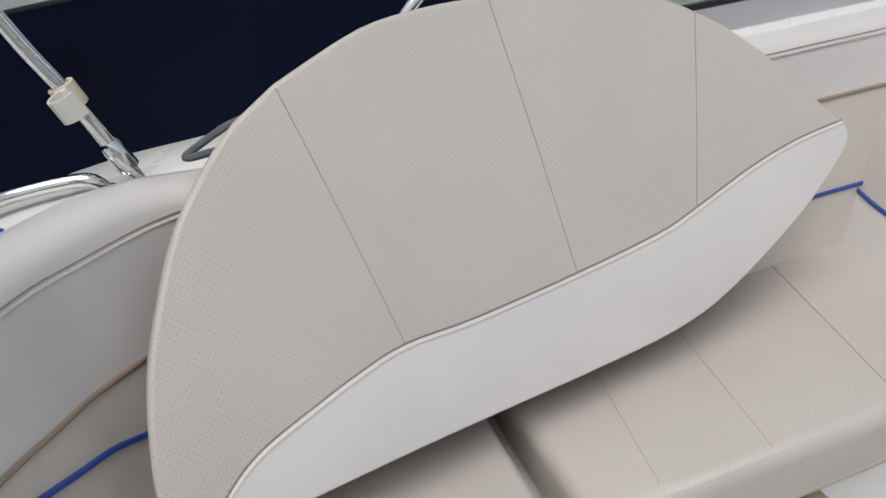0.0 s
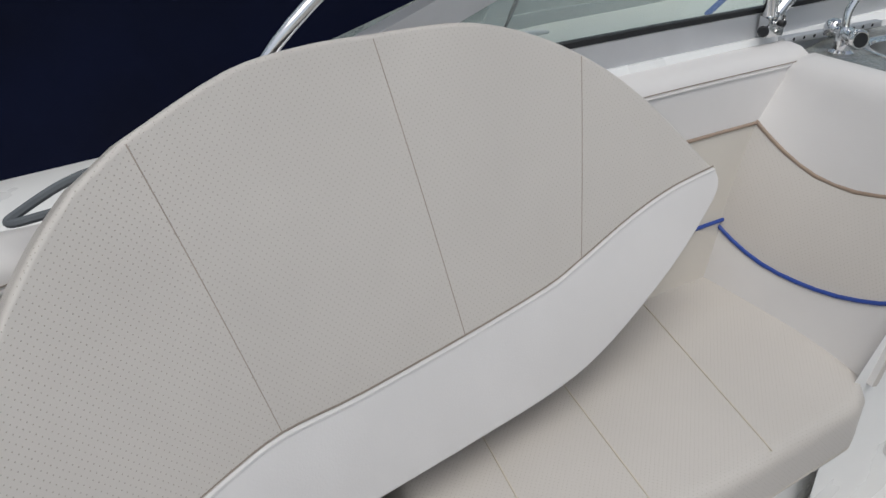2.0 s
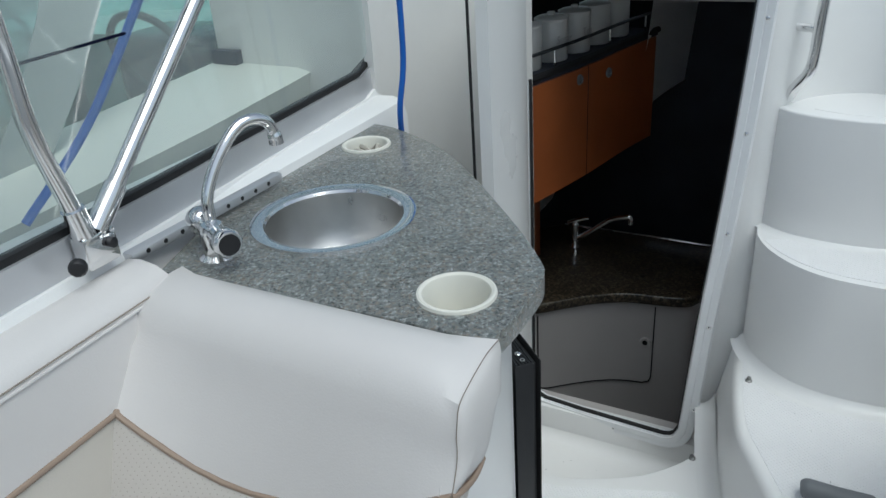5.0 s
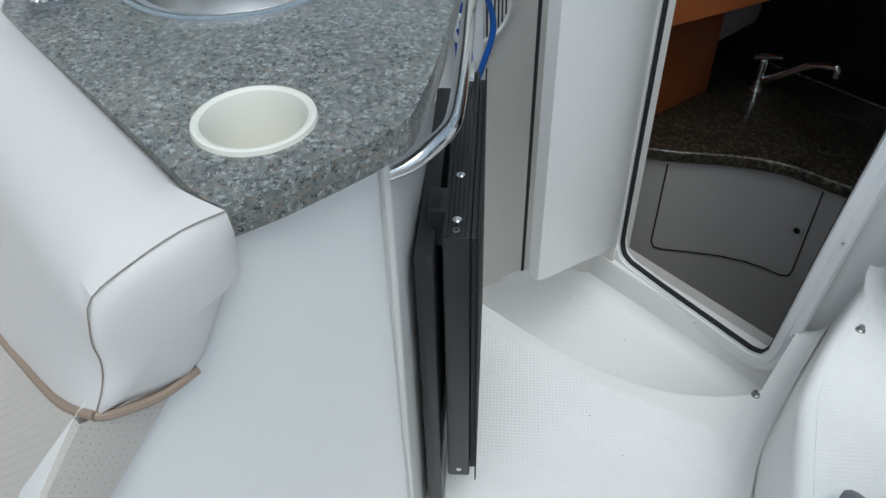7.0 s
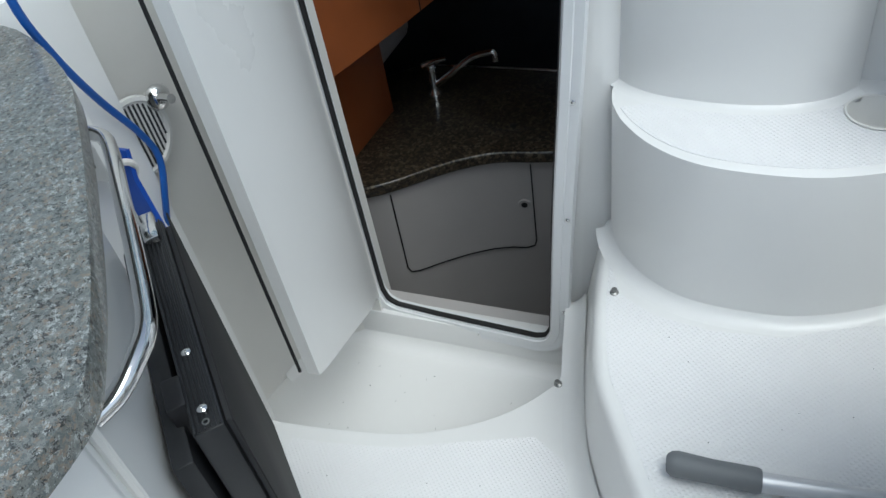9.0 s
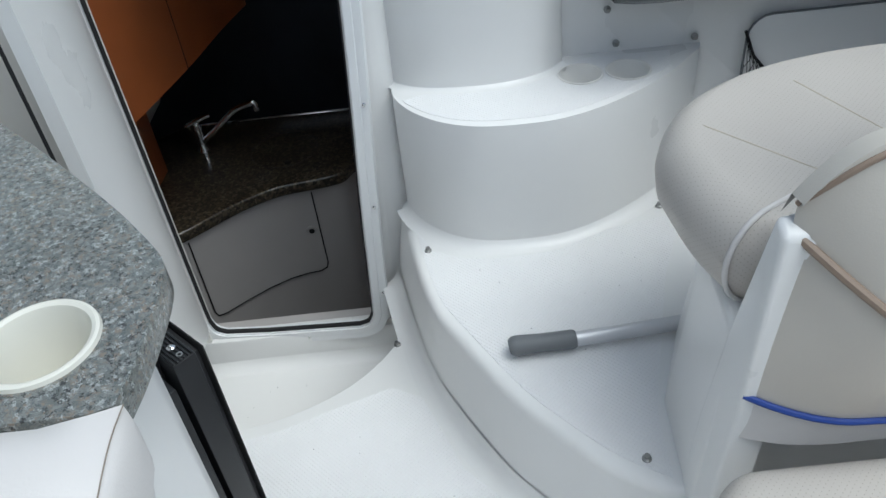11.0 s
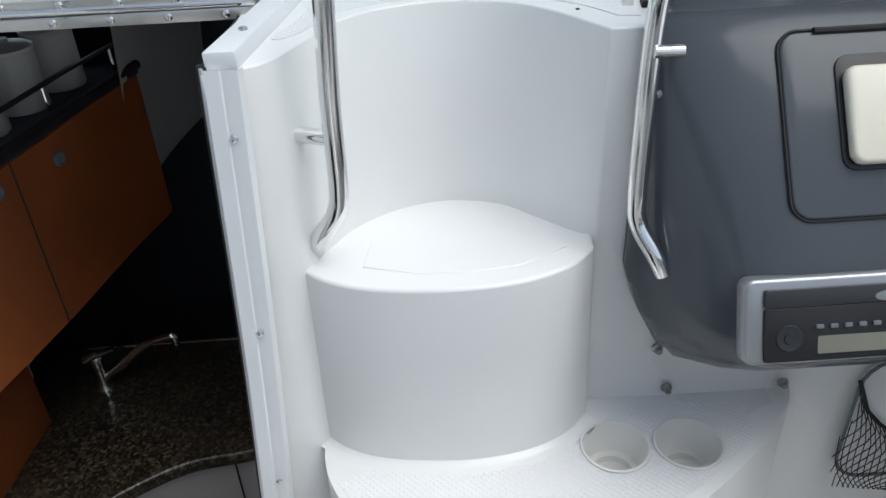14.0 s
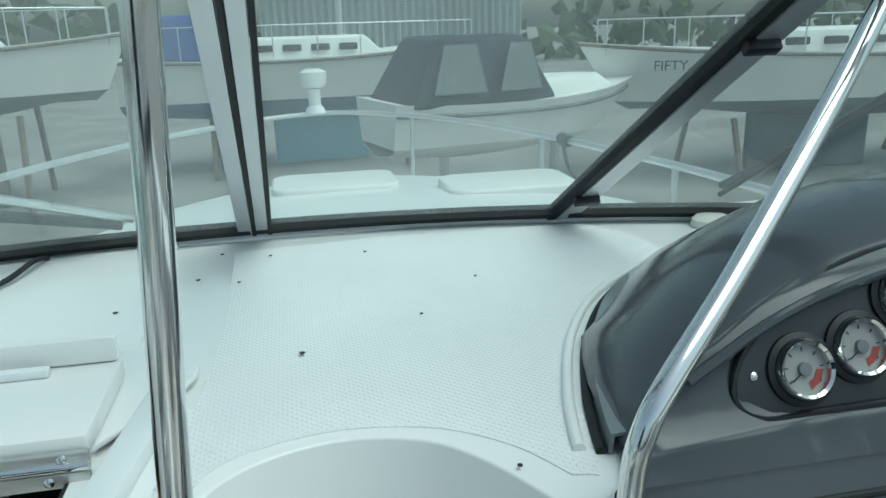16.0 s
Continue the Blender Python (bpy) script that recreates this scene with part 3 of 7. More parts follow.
# carton below the seat
CARD = mat("cardboard", (0.42, 0.33, 0.22), 0.8, vary=0.15, scale=9, bump=0.2, dirt=0.3, dirt_color=(0.2, 0.15, 0.1))
PAPER = mat("white_paper", (0.75, 0.74, 0.72), 0.7)
INK = mat("black_ink", (0.02, 0.02, 0.02), 0.7)
carton = thing("carton", "stained brown cardboard box with a printed label below the seat", "box", (-0.26, -1.52, 0.0))
part("body", box(-0.10, 0.09, -0.18, 0.19, 0.0, 0.30, 0.004), CARD, carton)
part("paper_label", box(0.0905, 0.0915, -0.03, 0.085, 0.13, 0.285), PAPER, carton, "white address label")
for k in range(6):
    part("text_bar", box(0.0916, 0.092, -0.02, 0.03 + 0.04 * ((k * 7) % 3) / 3, 0.262 - k * 0.014, 0.267 - k * 0.014), INK, carton)
for k in range(16):
    part("barcode_bar", box(0.0916, 0.092, -0.02 + k * 0.0055, -0.018 + k * 0.0055 + 0.0012 * (k % 3), 0.138, 0.165), INK, carton)
part("glass_mark", lathe([(0.004, -0.02), (0.016, -0.02), (0.016, -0.016), (0.003, -0.012), (0.003, 0.005), (0.016, 0.018), (0.018, 0.04), (0, 0.04)], 12, Matrix.Translation((0.0905, 0.145, 0.23)) @ Matrix.Diagonal((0.05, 1, 1, 1))), INK, carton, "printed fragile mark")
foot = thing("table_base_socket", "round white moulded pedestal foot on the cockpit floor", "pedestal", (-0.30, -1.02, 0.0))
part("flange", lathe([(0.0, 0.0), (0.10, 0.0), (0.10, 0.008), (0.06, 0.02), (0.045, 0.05), (0, 0.05)], 32), GEL_OLD, foot)

# ---- the loose leaning cushion ----
LEAN = Matrix(((-0.18050, -0.41404, 0.89218, -0.52249), (0.98358, -0.07598, 0.16373, -1.59147), (0.0, 0.90708, 0.42096, 0.87910), (0, 0, 0, 1)))
rim = arc([(-0.469, 0.208), (-0.320, 0.262), (-0.204, 0.276), (-0.091, 0.275), (0.047, 0.270), (0.134, 0.254), (0.222, 0.221), (0.301, 0.177), (0.383, 0.114), (0.460, 0.030), (0.550, -0.092)], 4)
rim_r = arc([(0.556, -0.12), (0.53, -0.155), (0.393, -0.240), (0.210, -0.316), (0.073, -0.345), (-0.116, -0.350), (-0.291, -0.347), (-0.436, -0.344), (-0.607, -0.341), (-0.735, -0.336)], 4)
rim_l = arc([(-0.762, -0.318), (-0.774, -0.265), (-0.765, -0.203), (-0.744, -0.125), (-0.712, -0.051), (-0.658, 0.046), (-0.595, 0.120), (-0.54, 0.168)], 4)
full = (rim + rim_r + rim_l)[::-1]
BAND = arc([(-0.735, -0.330), (-0.690, -0.288), (-0.639, -0.258), (-0.559, -0.234), (-0.486, -0.215), (-0.401, -0.200), (-0.277, -0.203), (-0.082, -0.196), (0.097, -0.182), (0.187, -0.163), (0.329, -0.126), (0.44, -0.106), (0.552, -0.098)], 4)


def bow(bm):
    for v in bm.verts:
        v.co.z += -0.012 + 0.11 * v.co.x ** 2
    bm.transform(LEAN)
    return bm


def subdivided(bm, n=2):
    bmesh.ops.triangulate(bm, faces=[f for f in bm.faces if len(f.verts) > 6])
    return bm


def on_face(points, lift=0.0008):
    return [LEAN @ Vector((x, y, -0.012 + 0.11 * x * x + lift)) for x, y in points]


loose = thing("loose_backrest", "cream perforated vinyl backrest cushion leaning loose on the bench", "cushion")


def slices(outline, lo, hi):
    """The part of an outline between two x values, as a closed outline."""
    bm = bmesh.new()
    f = bm.faces.new([bm.verts.new((x, y, 0)) for x, y in outline])
    for x, s in ((lo, -1), (hi, 1)):
        bmesh.ops.bisect_plane(bm, geom=bm.verts[:] + bm.edges[:] + bm.faces[:], plane_co=(x, 0, 0), plane_no=(s, 0, 0), clear_outer=True)
    return bm


body = prism(full, -0.085, 0.0, 0.024, 5)
subdivided(body)
part("pad", bow(body), VINYL_P, loose, "perforated grey-cream front panels")
band_outline = (BAND + rim_r)[::-1]
bb = prism(offset(band_outline, 0.0022), -0.083, 0.0025, 0.020, 5)
subdivided(bb)
part("lower_band", bow(bb), VINYL_W, loose, "smooth white lower band")
part("band_seam", tube(on_face([(x, y + 0.004) for x, y in BAND], 0.0005), 0.0014, 6), SEAM, loose, "double stitched seam")
part("band_welt", tube(on_face([(x, y - 0.003) for x, y in BAND], 0.0020), 0.0024, 6), VINYL_W, loose, "welt below the seam")
for a, b in (((-0.469, 0.200), (-0.401, -0.197)), ((-0.091, 0.266), (-0.080, -0.193)), ((0.301, 0.170), (0.188, -0.160))):
    line = [(a[0] + (b[0] - a[0]) * k / 8 + 0.002 * math.sin(math.pi * k / 8), a[1] + (b[1] - a[1]) * k / 8) for k in range(9)]
    part("panel_seam", tube(on_face(line, 0.0002), 0.0009, 6), SEAM_L, loose, "stitched panel seam")
edge_loop = [LEAN @ Vector((x, y, -0.012 + 0.11 * x * x - 0.004)) for x, y in offset(full, -0.0068)]
part("edge_seam", tube(edge_loop, 0.0014, 6, closed=True), SEAM, loose, "edge seam")
loop = curve([(-0.64, -2.06, 1.0), (-0.60, -2.10, 1.012), (-0.587, -2.134, 1.008), (-0.586, -2.159, 0.998), (-0.583, -2.193, 0.982), (-0.580, -2.204, 0.976), (-0.577, -2.196, 0.974), (-0.577, -2.17, 0.976), (-0.585, -2.12, 0.978), (-0.61, -2.06, 0.976)], 6)
solid("rope_loop", tube([Vector((0.457, -2.293, 1.266)).lerp(p, 0.965) for p in loop], 0.006, 8), ROPE_G, "grey braided rope loop on the coaming", "rope")

# ---- canopy: curtain, posts, clip ----
cur = thing("side_curtain", "navy canvas side curtain with a clear vinyl window", "canopy")


# the run across the stern is unseen, added to darken the console's reflections
AFT = [(-0.878, -1.9), (-0.80, -2.34), (-0.52, -2.70), (-0.10, -2.85), (0.35, -2.90), (0.80, -2.93), (1.25, -2.95), (1.68, -2.95)]


def curtain_pt(s, z):
    """A point of the curtain: s from aft to forward, leaning inboard with height."""
    y = -4.2 + 3.75 * s
    if y < -1.9:
        d = (-1.9 - y) / 0.45
        k = min(int(d), len(AFT) - 2)
        p, f = AFT[k], min(d - k, 1)
        q = AFT[k + 1]
        return Vector((p[0] + (q[0] - p[0]) * f, p[1] + (q[1] - p[1]) * f, z))
    return Vector((-0.86 - 0.03 * s + 0.03 * math.sin(9 * s) * (1.3 - z), y, z))


def strut_z(y):
    """Height of the sloping window frame above y."""
    return 0.985 + (y + 1.92) * 0.302


def top_of(y):
    return 1.205 + 0.02 * (y + 1.8)


rows = []
for k in range(57):
    s = k / 40 - 0.4
    y = -4.2 + 3.75 * s
    lo = max(0.90, min(strut_z(y), top_of(y) - 0.004))
    rows.append([curtain_pt(s, lo + (top_of(y) - lo) * j / 6) for j in range(7)])
part("canvas_skirt", sheet(rows, 0.004), NAVY, cur, "navy canvas lower skirt")


def thin(m, tint, gloss, film):
    """Turns a material into a thin clear sheet: straight through, some gloss, a pale film for dust and reflected haze.
    """
    n, l = m.node_tree.nodes, m.node_tree.links
    tr, gl, di, tl = n.new("ShaderNodeBsdfTransparent"), n.new("ShaderNodeBsdfGlossy"), n.new("ShaderNodeBsdfDiffuse"), n.new("ShaderNodeBsdfTranslucent")
    tr.inputs["Color"].default_value = (*tint, 1)
    gl.inputs["Roughness"].default_value = 0.03
    # pale film colour: dust, plus the veil of deck and sky reflections
    di.inputs["Color"].default_value = tl.inputs["Color"].default_value = (0.80, 0.85, 0.84, 1)
    noise, ramp = n.new("ShaderNodeTexNoise"), n.new("ShaderNodeMapRange")
    noise.inputs["Scale"].default_value, noise.inputs["Detail"].default_value = 3.5, 6
    ramp.inputs["From Min"].default_value, ramp.inputs["From Max"].default_value = 0.25, 0.75
    ramp.inputs["To Min"].default_value, ramp.inputs["To Max"].default_value = film * 0.7, film * 1.3
    l.new(noise.outputs["Fac"], ramp.inputs["Value"])
    a, b, c = n.new("ShaderNodeMixShader"), n.new("ShaderNodeMixShader"), n.new("ShaderNodeMixShader")
    a.inputs["Fac"].default_value = 0.5
    l.new(di.outputs["BSDF"], a.inputs[1])
    l.new(tl.outputs["BSDF"], a.inputs[2])
    l.new(ramp.outputs["Result"], b.inputs["Fac"])
    l.new(tr.outputs["BSDF"], b.inputs[1])
    l.new(a.outputs["Shader"], b.inputs[2])
    c.inputs["Fac"].default_value = gloss
    l.new(b.outputs["Shader"], c.inputs[1])
    l.new(gl.outputs["BSDF"], c.inputs[2])
    l.new(c.outputs["Shader"], n["Material Output"].inputs["Surface"])


CLEAR = bpy.data.materials.new("clear_vinyl")
CLEAR.use_nodes = True
cb = CLEAR.node_tree.nodes["Principled BSDF"]
cb.inputs["Transmission Weight"].default_value, cb.inputs["Roughness"].default_value, cb.inputs["IOR"].default_value = 1.0, 0.06, 1.1
cb.inputs["Base Color"].default_value = (0.85, 0.87, 0.87, 1)
thin(CLEAR, (0.80, 0.83, 0.85), 0.10, 0.30)
rows = []
for k in range(31):
    s = k / 30 * 1.10 - 0.40
    y = -4.2 + 3.75 * s
    rows.append([curtain_pt(s, top_of(y) + 0.55 * j / 3) for j in range(4)])
pane = part("clear_window", sheet(rows), CLEAR, cur, "creased clear vinyl window")
pane.visible_shadow = False
rows = []
for k in range(13):
    s = 0.70 + 0.30 * k / 12
    y = -4.2 + 3.75 * s
    lo = max(top_of(y), strut_z(y))
    rows.append([curtain_pt(s, lo + (top_of(y) + 0.75 - lo) * j / 3) for j in range(4)])
part("canvas_front", sheet(rows, 0.004), NAVY, cur, "navy canvas front edge")
part("zipper", tube([curtain_pt(0.78, z) + Vector((0.01, 0, 0)) for z in (1.19, 1.3, 1.5, 1.75)], 0.010, 6), DASH_D, cur, "dark zipper")
part("hem", tube([curtain_pt(k / 40, top_of(-4.2 + 3.75 * k / 40)) + Vector((0.004, 0, 0)) for k in range(29)], 0.004, 6), RUBBER, cur, "black binding")


def post(name, label, pts, r=0.0125, knuckle=True):
    t = thing(name, label, "canopy pole", (0, 0, 0), "canopy poles")
    part("pole", tube(pts, r, 16, 6), STEEL, t)
    if knuckle:
        a, b = Vector(pts[0]), Vector(pts[1])
        d = (b - a).normalized()
        m = frame_of(a - d * 0.01, d)
        part("eye_end", lathe([(0, -0.03), (0.010, -0.03), (0.010, -0.004), (0.0165, 0), (0.0165, 0.045), (0.0135, 0.05), (0, 0.05)], 16, m), STEEL, t, "pole end fitting")
        part("set_screw", lathe([(0.0, 0), (0.004, 0), (0.004, 0.003), (0, 0.003)], 10, frame_of(a + d * 0.02 + Vector((0.0165, 0, 0)), (1, 0, 0))), BRUSHED, t)
    return t


post("canopy_pole", "polished steel canopy pole standing on the coaming", [(-0.616, -2.296, 0.975), (-0.596, -2.338, 1.088), (-0.57, -2.40, 1.24), (-0.52, -2.50, 1.6), (-0.5, -2.55, 2.0)])
post("canopy_pole", "polished steel canopy strut leaning forward behind the cushion", [(-0.76, -1.90, 0.97), (-0.75, -1.808, 1.098), (-0.75, -1.615, 1.253), (-0.74, -1.30, 1.50), (-0.72, -0.9, 1.85)], 0.011)
m = frame_of((-0.596, -2.338, 1.088), (0.16, -0.34, 1.0), (0, 1, 0))
IVORY = mat("yellowed_plastic", (0.70, 0.60, 0.47), 0.45, vary=0.12, scale=30)
clip = thing("pole_clip", "white and yellowed plastic double pipe clip on the pole", "clip", (0, 0, 0))
part("collar", lathe([(0.0125, -0.017), (0.019, -0.017), (0.019, 0.017), (0.0125, 0.017), (0.0125, -0.017)], 20, m), IVORY, clip, "yellowed collar")
bm = bmesh.new()
ring = []
for z in (-0.017, 0.017):
    ring.append([[bm.verts.new(m @ Vector((0.004 + rr * math.cos(q) * 1.0, -0.042 + rr * math.sin(q), z))) for q in [radians(100 + 26 * j) for j in range(10)]] for rr in (0.0165, 0.0205)])
for j in range(9):
    for z in (0, 1):
        a, b = ring[z]
        bm.faces.new((a[j], a[j + 1], b[j + 1], b[j]))
    for q in (0, 1):
        bm.faces.new((ring[0][q][j], ring[0][q][j + 1], ring[1][q][j + 1], ring[1][q][j]))
for j in (0, 9):
    bm.faces.new((ring[0][0][j], ring[0][1][j], ring[1][1][j], ring[1][0][j]))
part("open_jaw", bm, CUP, clip, "open white jaw")
bm = box(-0.009, 0.009, -0.026, -0.013, -0.016, 0.016, 0.002)
bm.transform(m)
part("bridge", bm, CUP, clip)

rail = thing("deck_rail", "low polished steel rail on the side deck", "rail")
part("tube", tube([(-0.36, -2.78, 0.966), (-0.47, -2.63, 0.966), (-0.548, -2.517, 0.966), (-0.589, -2.456, 0.966), (-0.603, -2.385, 0.966), (-0.60, -2.345, 0.962), (-0.612, -2.33, 0.938)], 0.0105, 14, 6), STEEL, rail)
part("flange", lathe([(0, 0), (0.022, 0), (0.022, 0.004), (0.013, 0.008), (0, 0.008)], 18, Matrix.Translation((-0.612, -2.33, 0.938))), STEEL, rail)
plug = thing("shore_plug", "blue shore-power plug lying on the side deck", "plug")
pm = frame_of((-0.458, -2.470, 0.957), (-0.25, 0.9, 0.0)) @ Matrix.Scale(0.45, 4)
PLUG_B = mat("blue_plug_plastic", (0.01, 0.07, 0.40), 0.4, vary=0.1)
part("sleeve", lathe([(0, -0.05), (0.024, -0.05), (0.026, 0.0), (0.022, 0.002)] + [(0.0215 - 0.002 * (k % 2), 0.006 + k * 0.006) for k in range(10)] + [(0.012, 0.07), (0, 0.07)], 18, pm), PLUG_B, plug)
part("collar", lathe([(0, -0.085), (0.026, -0.085), (0.028, -0.05), (0.024, -0.048), (0, -0.048)], 18, pm), GRIP, plug, "grey collar")
solid("blue_cable", tube([pm @ Vector((0, 0, -0.08)), (-0.425, -2.54, 0.952), (-0.38, -2.60, 0.952), (-0.20, -2.68, 0.952)], 0.005, 8, 6), ROPE, "blue shore-power cable on the side deck", "cable")
# ---- coves at the foot of each moulded step ----
def cove(points, z, r, out=1):
    """A concave fillet strip along a line of (x, y) at height z."""
    ps = [Vector((x, y, 0)) for x, y in points]
    rows = []
    for i, p in enumerate(ps):
        d = (ps[min(i + 1, len(ps) - 1)] - ps[max(i - 1, 0)]).normalized()
        n = Vector((-d.y, d.x, 0)) * -out
        rows.append([p + n * (-0.004 + r - r * math.sin(q)) + Vector((0, 0, z + r - r * math.cos(q) - 0.0005)) for q in [k * math.pi / 12 for k in range(7)]])
    return sheet(rows)


solid("cove_middle", cove(STEP2[2:], 0.2355, 0.035, 1), GEL, "moulded fillet below the middle step", "step", kind="structure")
solid("cove_upper", cove(STEP3, 0.5585, 0.028, 1), GEL, "moulded fillet below the upper step", "step", kind="structure")
solid("cove_lower", cove(f1[:33], 0.0, 0.05, 1), GEL, "moulded fillet below the lower step", "step", kind="structure")
solid("cove_well", cove([(-0.90, 0.40), (-0.83, 0.55), (-0.76, 0.59), (-0.5, 0.588), (-0.12, 0.588)], -0.263, 0.05, 1), GEL, "moulded fillet round the lowered step", "floor", kind="structure")
solid("pad_middle", holed([(x, y + 0.022) for x, y in STEP2[8:42]] + [(0.60, 0.672), (0.40, 0.678), (0.365, 0.650), (0.32, 0.610), (0.25, 0.575), (0.17, 0.563), (0.09, 0.567), (0.02, 0.585)], [(x, y, 0.0525) for x, y, r in cups], 0.5560, 0.5594, 0.0), NONSKID, "nonskid panel of the middle step", "step", kind="structure")
solid("pad_upper", prism([(0.03, 0.655), (0.10, 0.632), (0.17, 0.628), (0.24, 0.638), (0.305, 0.675), (0.27, 0.74), (0.2, 0.785), (0.14, 0.795), (0.08, 0.77), (0.04, 0.72)], 0.8640, 0.8662, 0.001, 1), GEL, "smooth worn pad of the upper step", "step", kind="structure")
for x, y, rad in cups:
    c = thing("cup_holder", "white moulded cup holder recessed in the step", "cup holder", (x, y, 0.558), "step cup holders")
    part("well", lathe([(0.0520, 0.0025), (0.0515, 0.004), (0.048, 0.004), (0.0465, 0.001), (0.0435, -0.05), (0.041, -0.053), (0.031, -0.053), (0.030, -0.064), (0, -0.065)], 36), GEL_OLD, c)

for p, n in (((-0.012, 0.422, 0.2364), (0, 0, 1)), ((0.556, 0.500, 0.2364), (0, 0, 1)), ((-0.116, 0.358, 0.001), (-0.2, -0.1, 1)), ((-0.805, 0.570, -0.24), (0.4, -0.9, 0.4)), ((0.477, 0.690, 0.582), (0, -1, 0)), ((0.661, 0.687, 0.579), (0, -1, 0)), ((0.338, -0.205, 0.2364), (0, 0, 1)), ((0.612, 0.600, 0.38), (0.6, -0.7, 0.2)), ((-0.228, -0.431, 0.0014), (0, 0, 1)), ((0.452, 0.685, 0.668), (0, -1, 0))):
    snap(p, n)

# floor lever
lever = thing("lever_handle", "aluminium lever with a grey rubber grip lying on the step", "handle", (0.0, 0.0, 0.0))
bm = tube([(0.136, 0.064, 0.262), (0.142, 0.064, 0.263), (0.150, 0.0645, 0.263), (0.20, 0.066, 0.262), (0.262, 0.068, 0.261), (0.268, 0.0685, 0.261)], [0.014, 0.019, 0.0205, 0.0185, 0.0195, 0.017], 18)
part("grip", bm, GRIP, lever, "grey rubber grip")
part("tube", tube([(0.26, 0.068, 0.259), (0.50, 0.086, 0.259)], 0.0152, 16), ALU, lever, "bare aluminium tube")

# ---- counter fittings ----
sink = thing("sink", "round brushed steel sink set in the counter", "sink", (-0.622, -0.345, 0.92))
part("rim", lathe([(0.1375, 0.0), (0.137, 0.0035), (0.128, 0.004), (0.116, 0.001), (0.113, -0.004)], 56), STEEL, sink, "polished rim")
part("bowl", lathe([(0.1135, -0.003), (0.1125, -0.02), (0.107, -0.06), (0.093, -0.10), (0.065, -0.128), (0.03, -0.138), (0.022, -0.139), (0.021, -0.143), (0, -0.143)], 56), BRUSHED, sink, "brushed bowl")
for (x, y, r), lab in (((-0.318, -0.496, 0.0545), "ivory plastic cup holder set in the granite"), ((-0.770, -0.019, 0.051), "ivory plastic cup holder holding a scrap of rope")):
    c = thing("cup_holder", lab, "cup holder", (x, y, 0.92), "counter cup holders")
    part("cup", lathe([(r, 0.0), (r - 0.001, 0.004), (r - 0.004, 0.005), (r - 0.008, 0.003), (r - 0.010, -0.003), (r - 0.014, -0.075), (r - 0.022, -0.079), (0, -0.079)], 44), CUP, c)
    part("drain_ring", lathe([(r - 0.024, -0.0785), (r - 0.024, -0.077), (r - 0.027, -0.077), (r - 0.027, -0.0785)], 36), CUP, c)
scrap = curve([(-0.785, -0.02, 0.86), (-0.79, -0.04, 0.905), (-0.77, -0.045, 0.916), (-0.75, -0.03, 0.90), (-0.755, 0.0, 0.915), (-0.775, 0.005, 0.9), (-0.79, -0.01, 0.912), (-0.76, -0.02, 0.905), (-0.75, -0.01, 0.86)], 5)
solid("rope_scrap", tube(scrap, 0.005, 6), mat("pale_rope", (0.45, 0.42, 0.36), 0.9, bump=0.5, bump_scale=500), "frayed scrap of pale rope in the cup holder", "rope")

tap = thing("tap", "chrome swivel tap with two cross handles on the counter", "tap", (-0.70, -0.535, 0.92))
part("base", lathe([(0, 0), (0.027, 0), (0.027, 0.006), (0.019, 0.012), (0.018, 0.05), (0.015, 0.058), (0, 0.058)], 24), STEEL, tap)
part("body", tube([(-0.035, 0.02, 0.042), (0.0, 0.0, 0.045), (0.035, -0.018, 0.044)], 0.014, 14), STEEL, tap)
part("spout", tube([(-0.012, 0.012, 0.05), (-0.016, 0.018, 0.09), (-0.012, 0.045, 0.135), (-0.002, 0.085, 0.175), (0.008, 0.115, 0.183), (0.016, 0.138, 0.172), (0.019, 0.146, 0.15), (0.0195, 0.147, 0.135)], [0.009] * 36 + [0.0115] * 7, 14, 6), STEEL, tap)
for sx, lab in ((1, "chrome hot knob"), (-1, "chrome cold knob")):
    km = frame_of((0.034 * sx, -0.017 * sx + 0.001, 0.045), (sx * 0.89, -0.42 * sx, 0.05))
    part("knob", lathe([(0, 0), (0.016, 0.0), (0.0215, 0.006), (0.022, 0.022), (0.019, 0.027), (0.0165, 0.027), (0.016, 0.0255), (0, 0.0255)], 12, km), STEEL, tap, lab)
    part("cap", lathe([(0, 0.0265), (0.0155, 0.0265), (0.0155, 0.0258), (0, 0.0258)], 20, km), BLACK, tap, "black speckled cap")

grab = thing("counter_grab_rail", "polished steel grab rail along the counter edge", "grab rail")
part("tube", tube([(-0.336, -0.352, 0.786), (-0.326, -0.325, 0.792), (-0.328, -0.294, 0.798), (-0.338, -0.262, 0.800), (-0.362, -0.230, 0.800), (-0.44, -0.150, 0.800), (-0.52, -0.071, 0.800), (-0.60, 0.008, 0.800), (-0.640, 0.036, 0.800), (-0.685, 0.040, 0.800)], 0.0105, 16, 6), STEEL, grab)

# folding table hung beside the counter
tm = frame_of((-0.304, -0.253, 0.0), (0, 0, 1), (-0.717, 0.697, 0))
tab = thing("folding_table", "black folding table stowed on edge beside the counter", "table")


def local(bm):
    bm.transform(tm)
    return bm


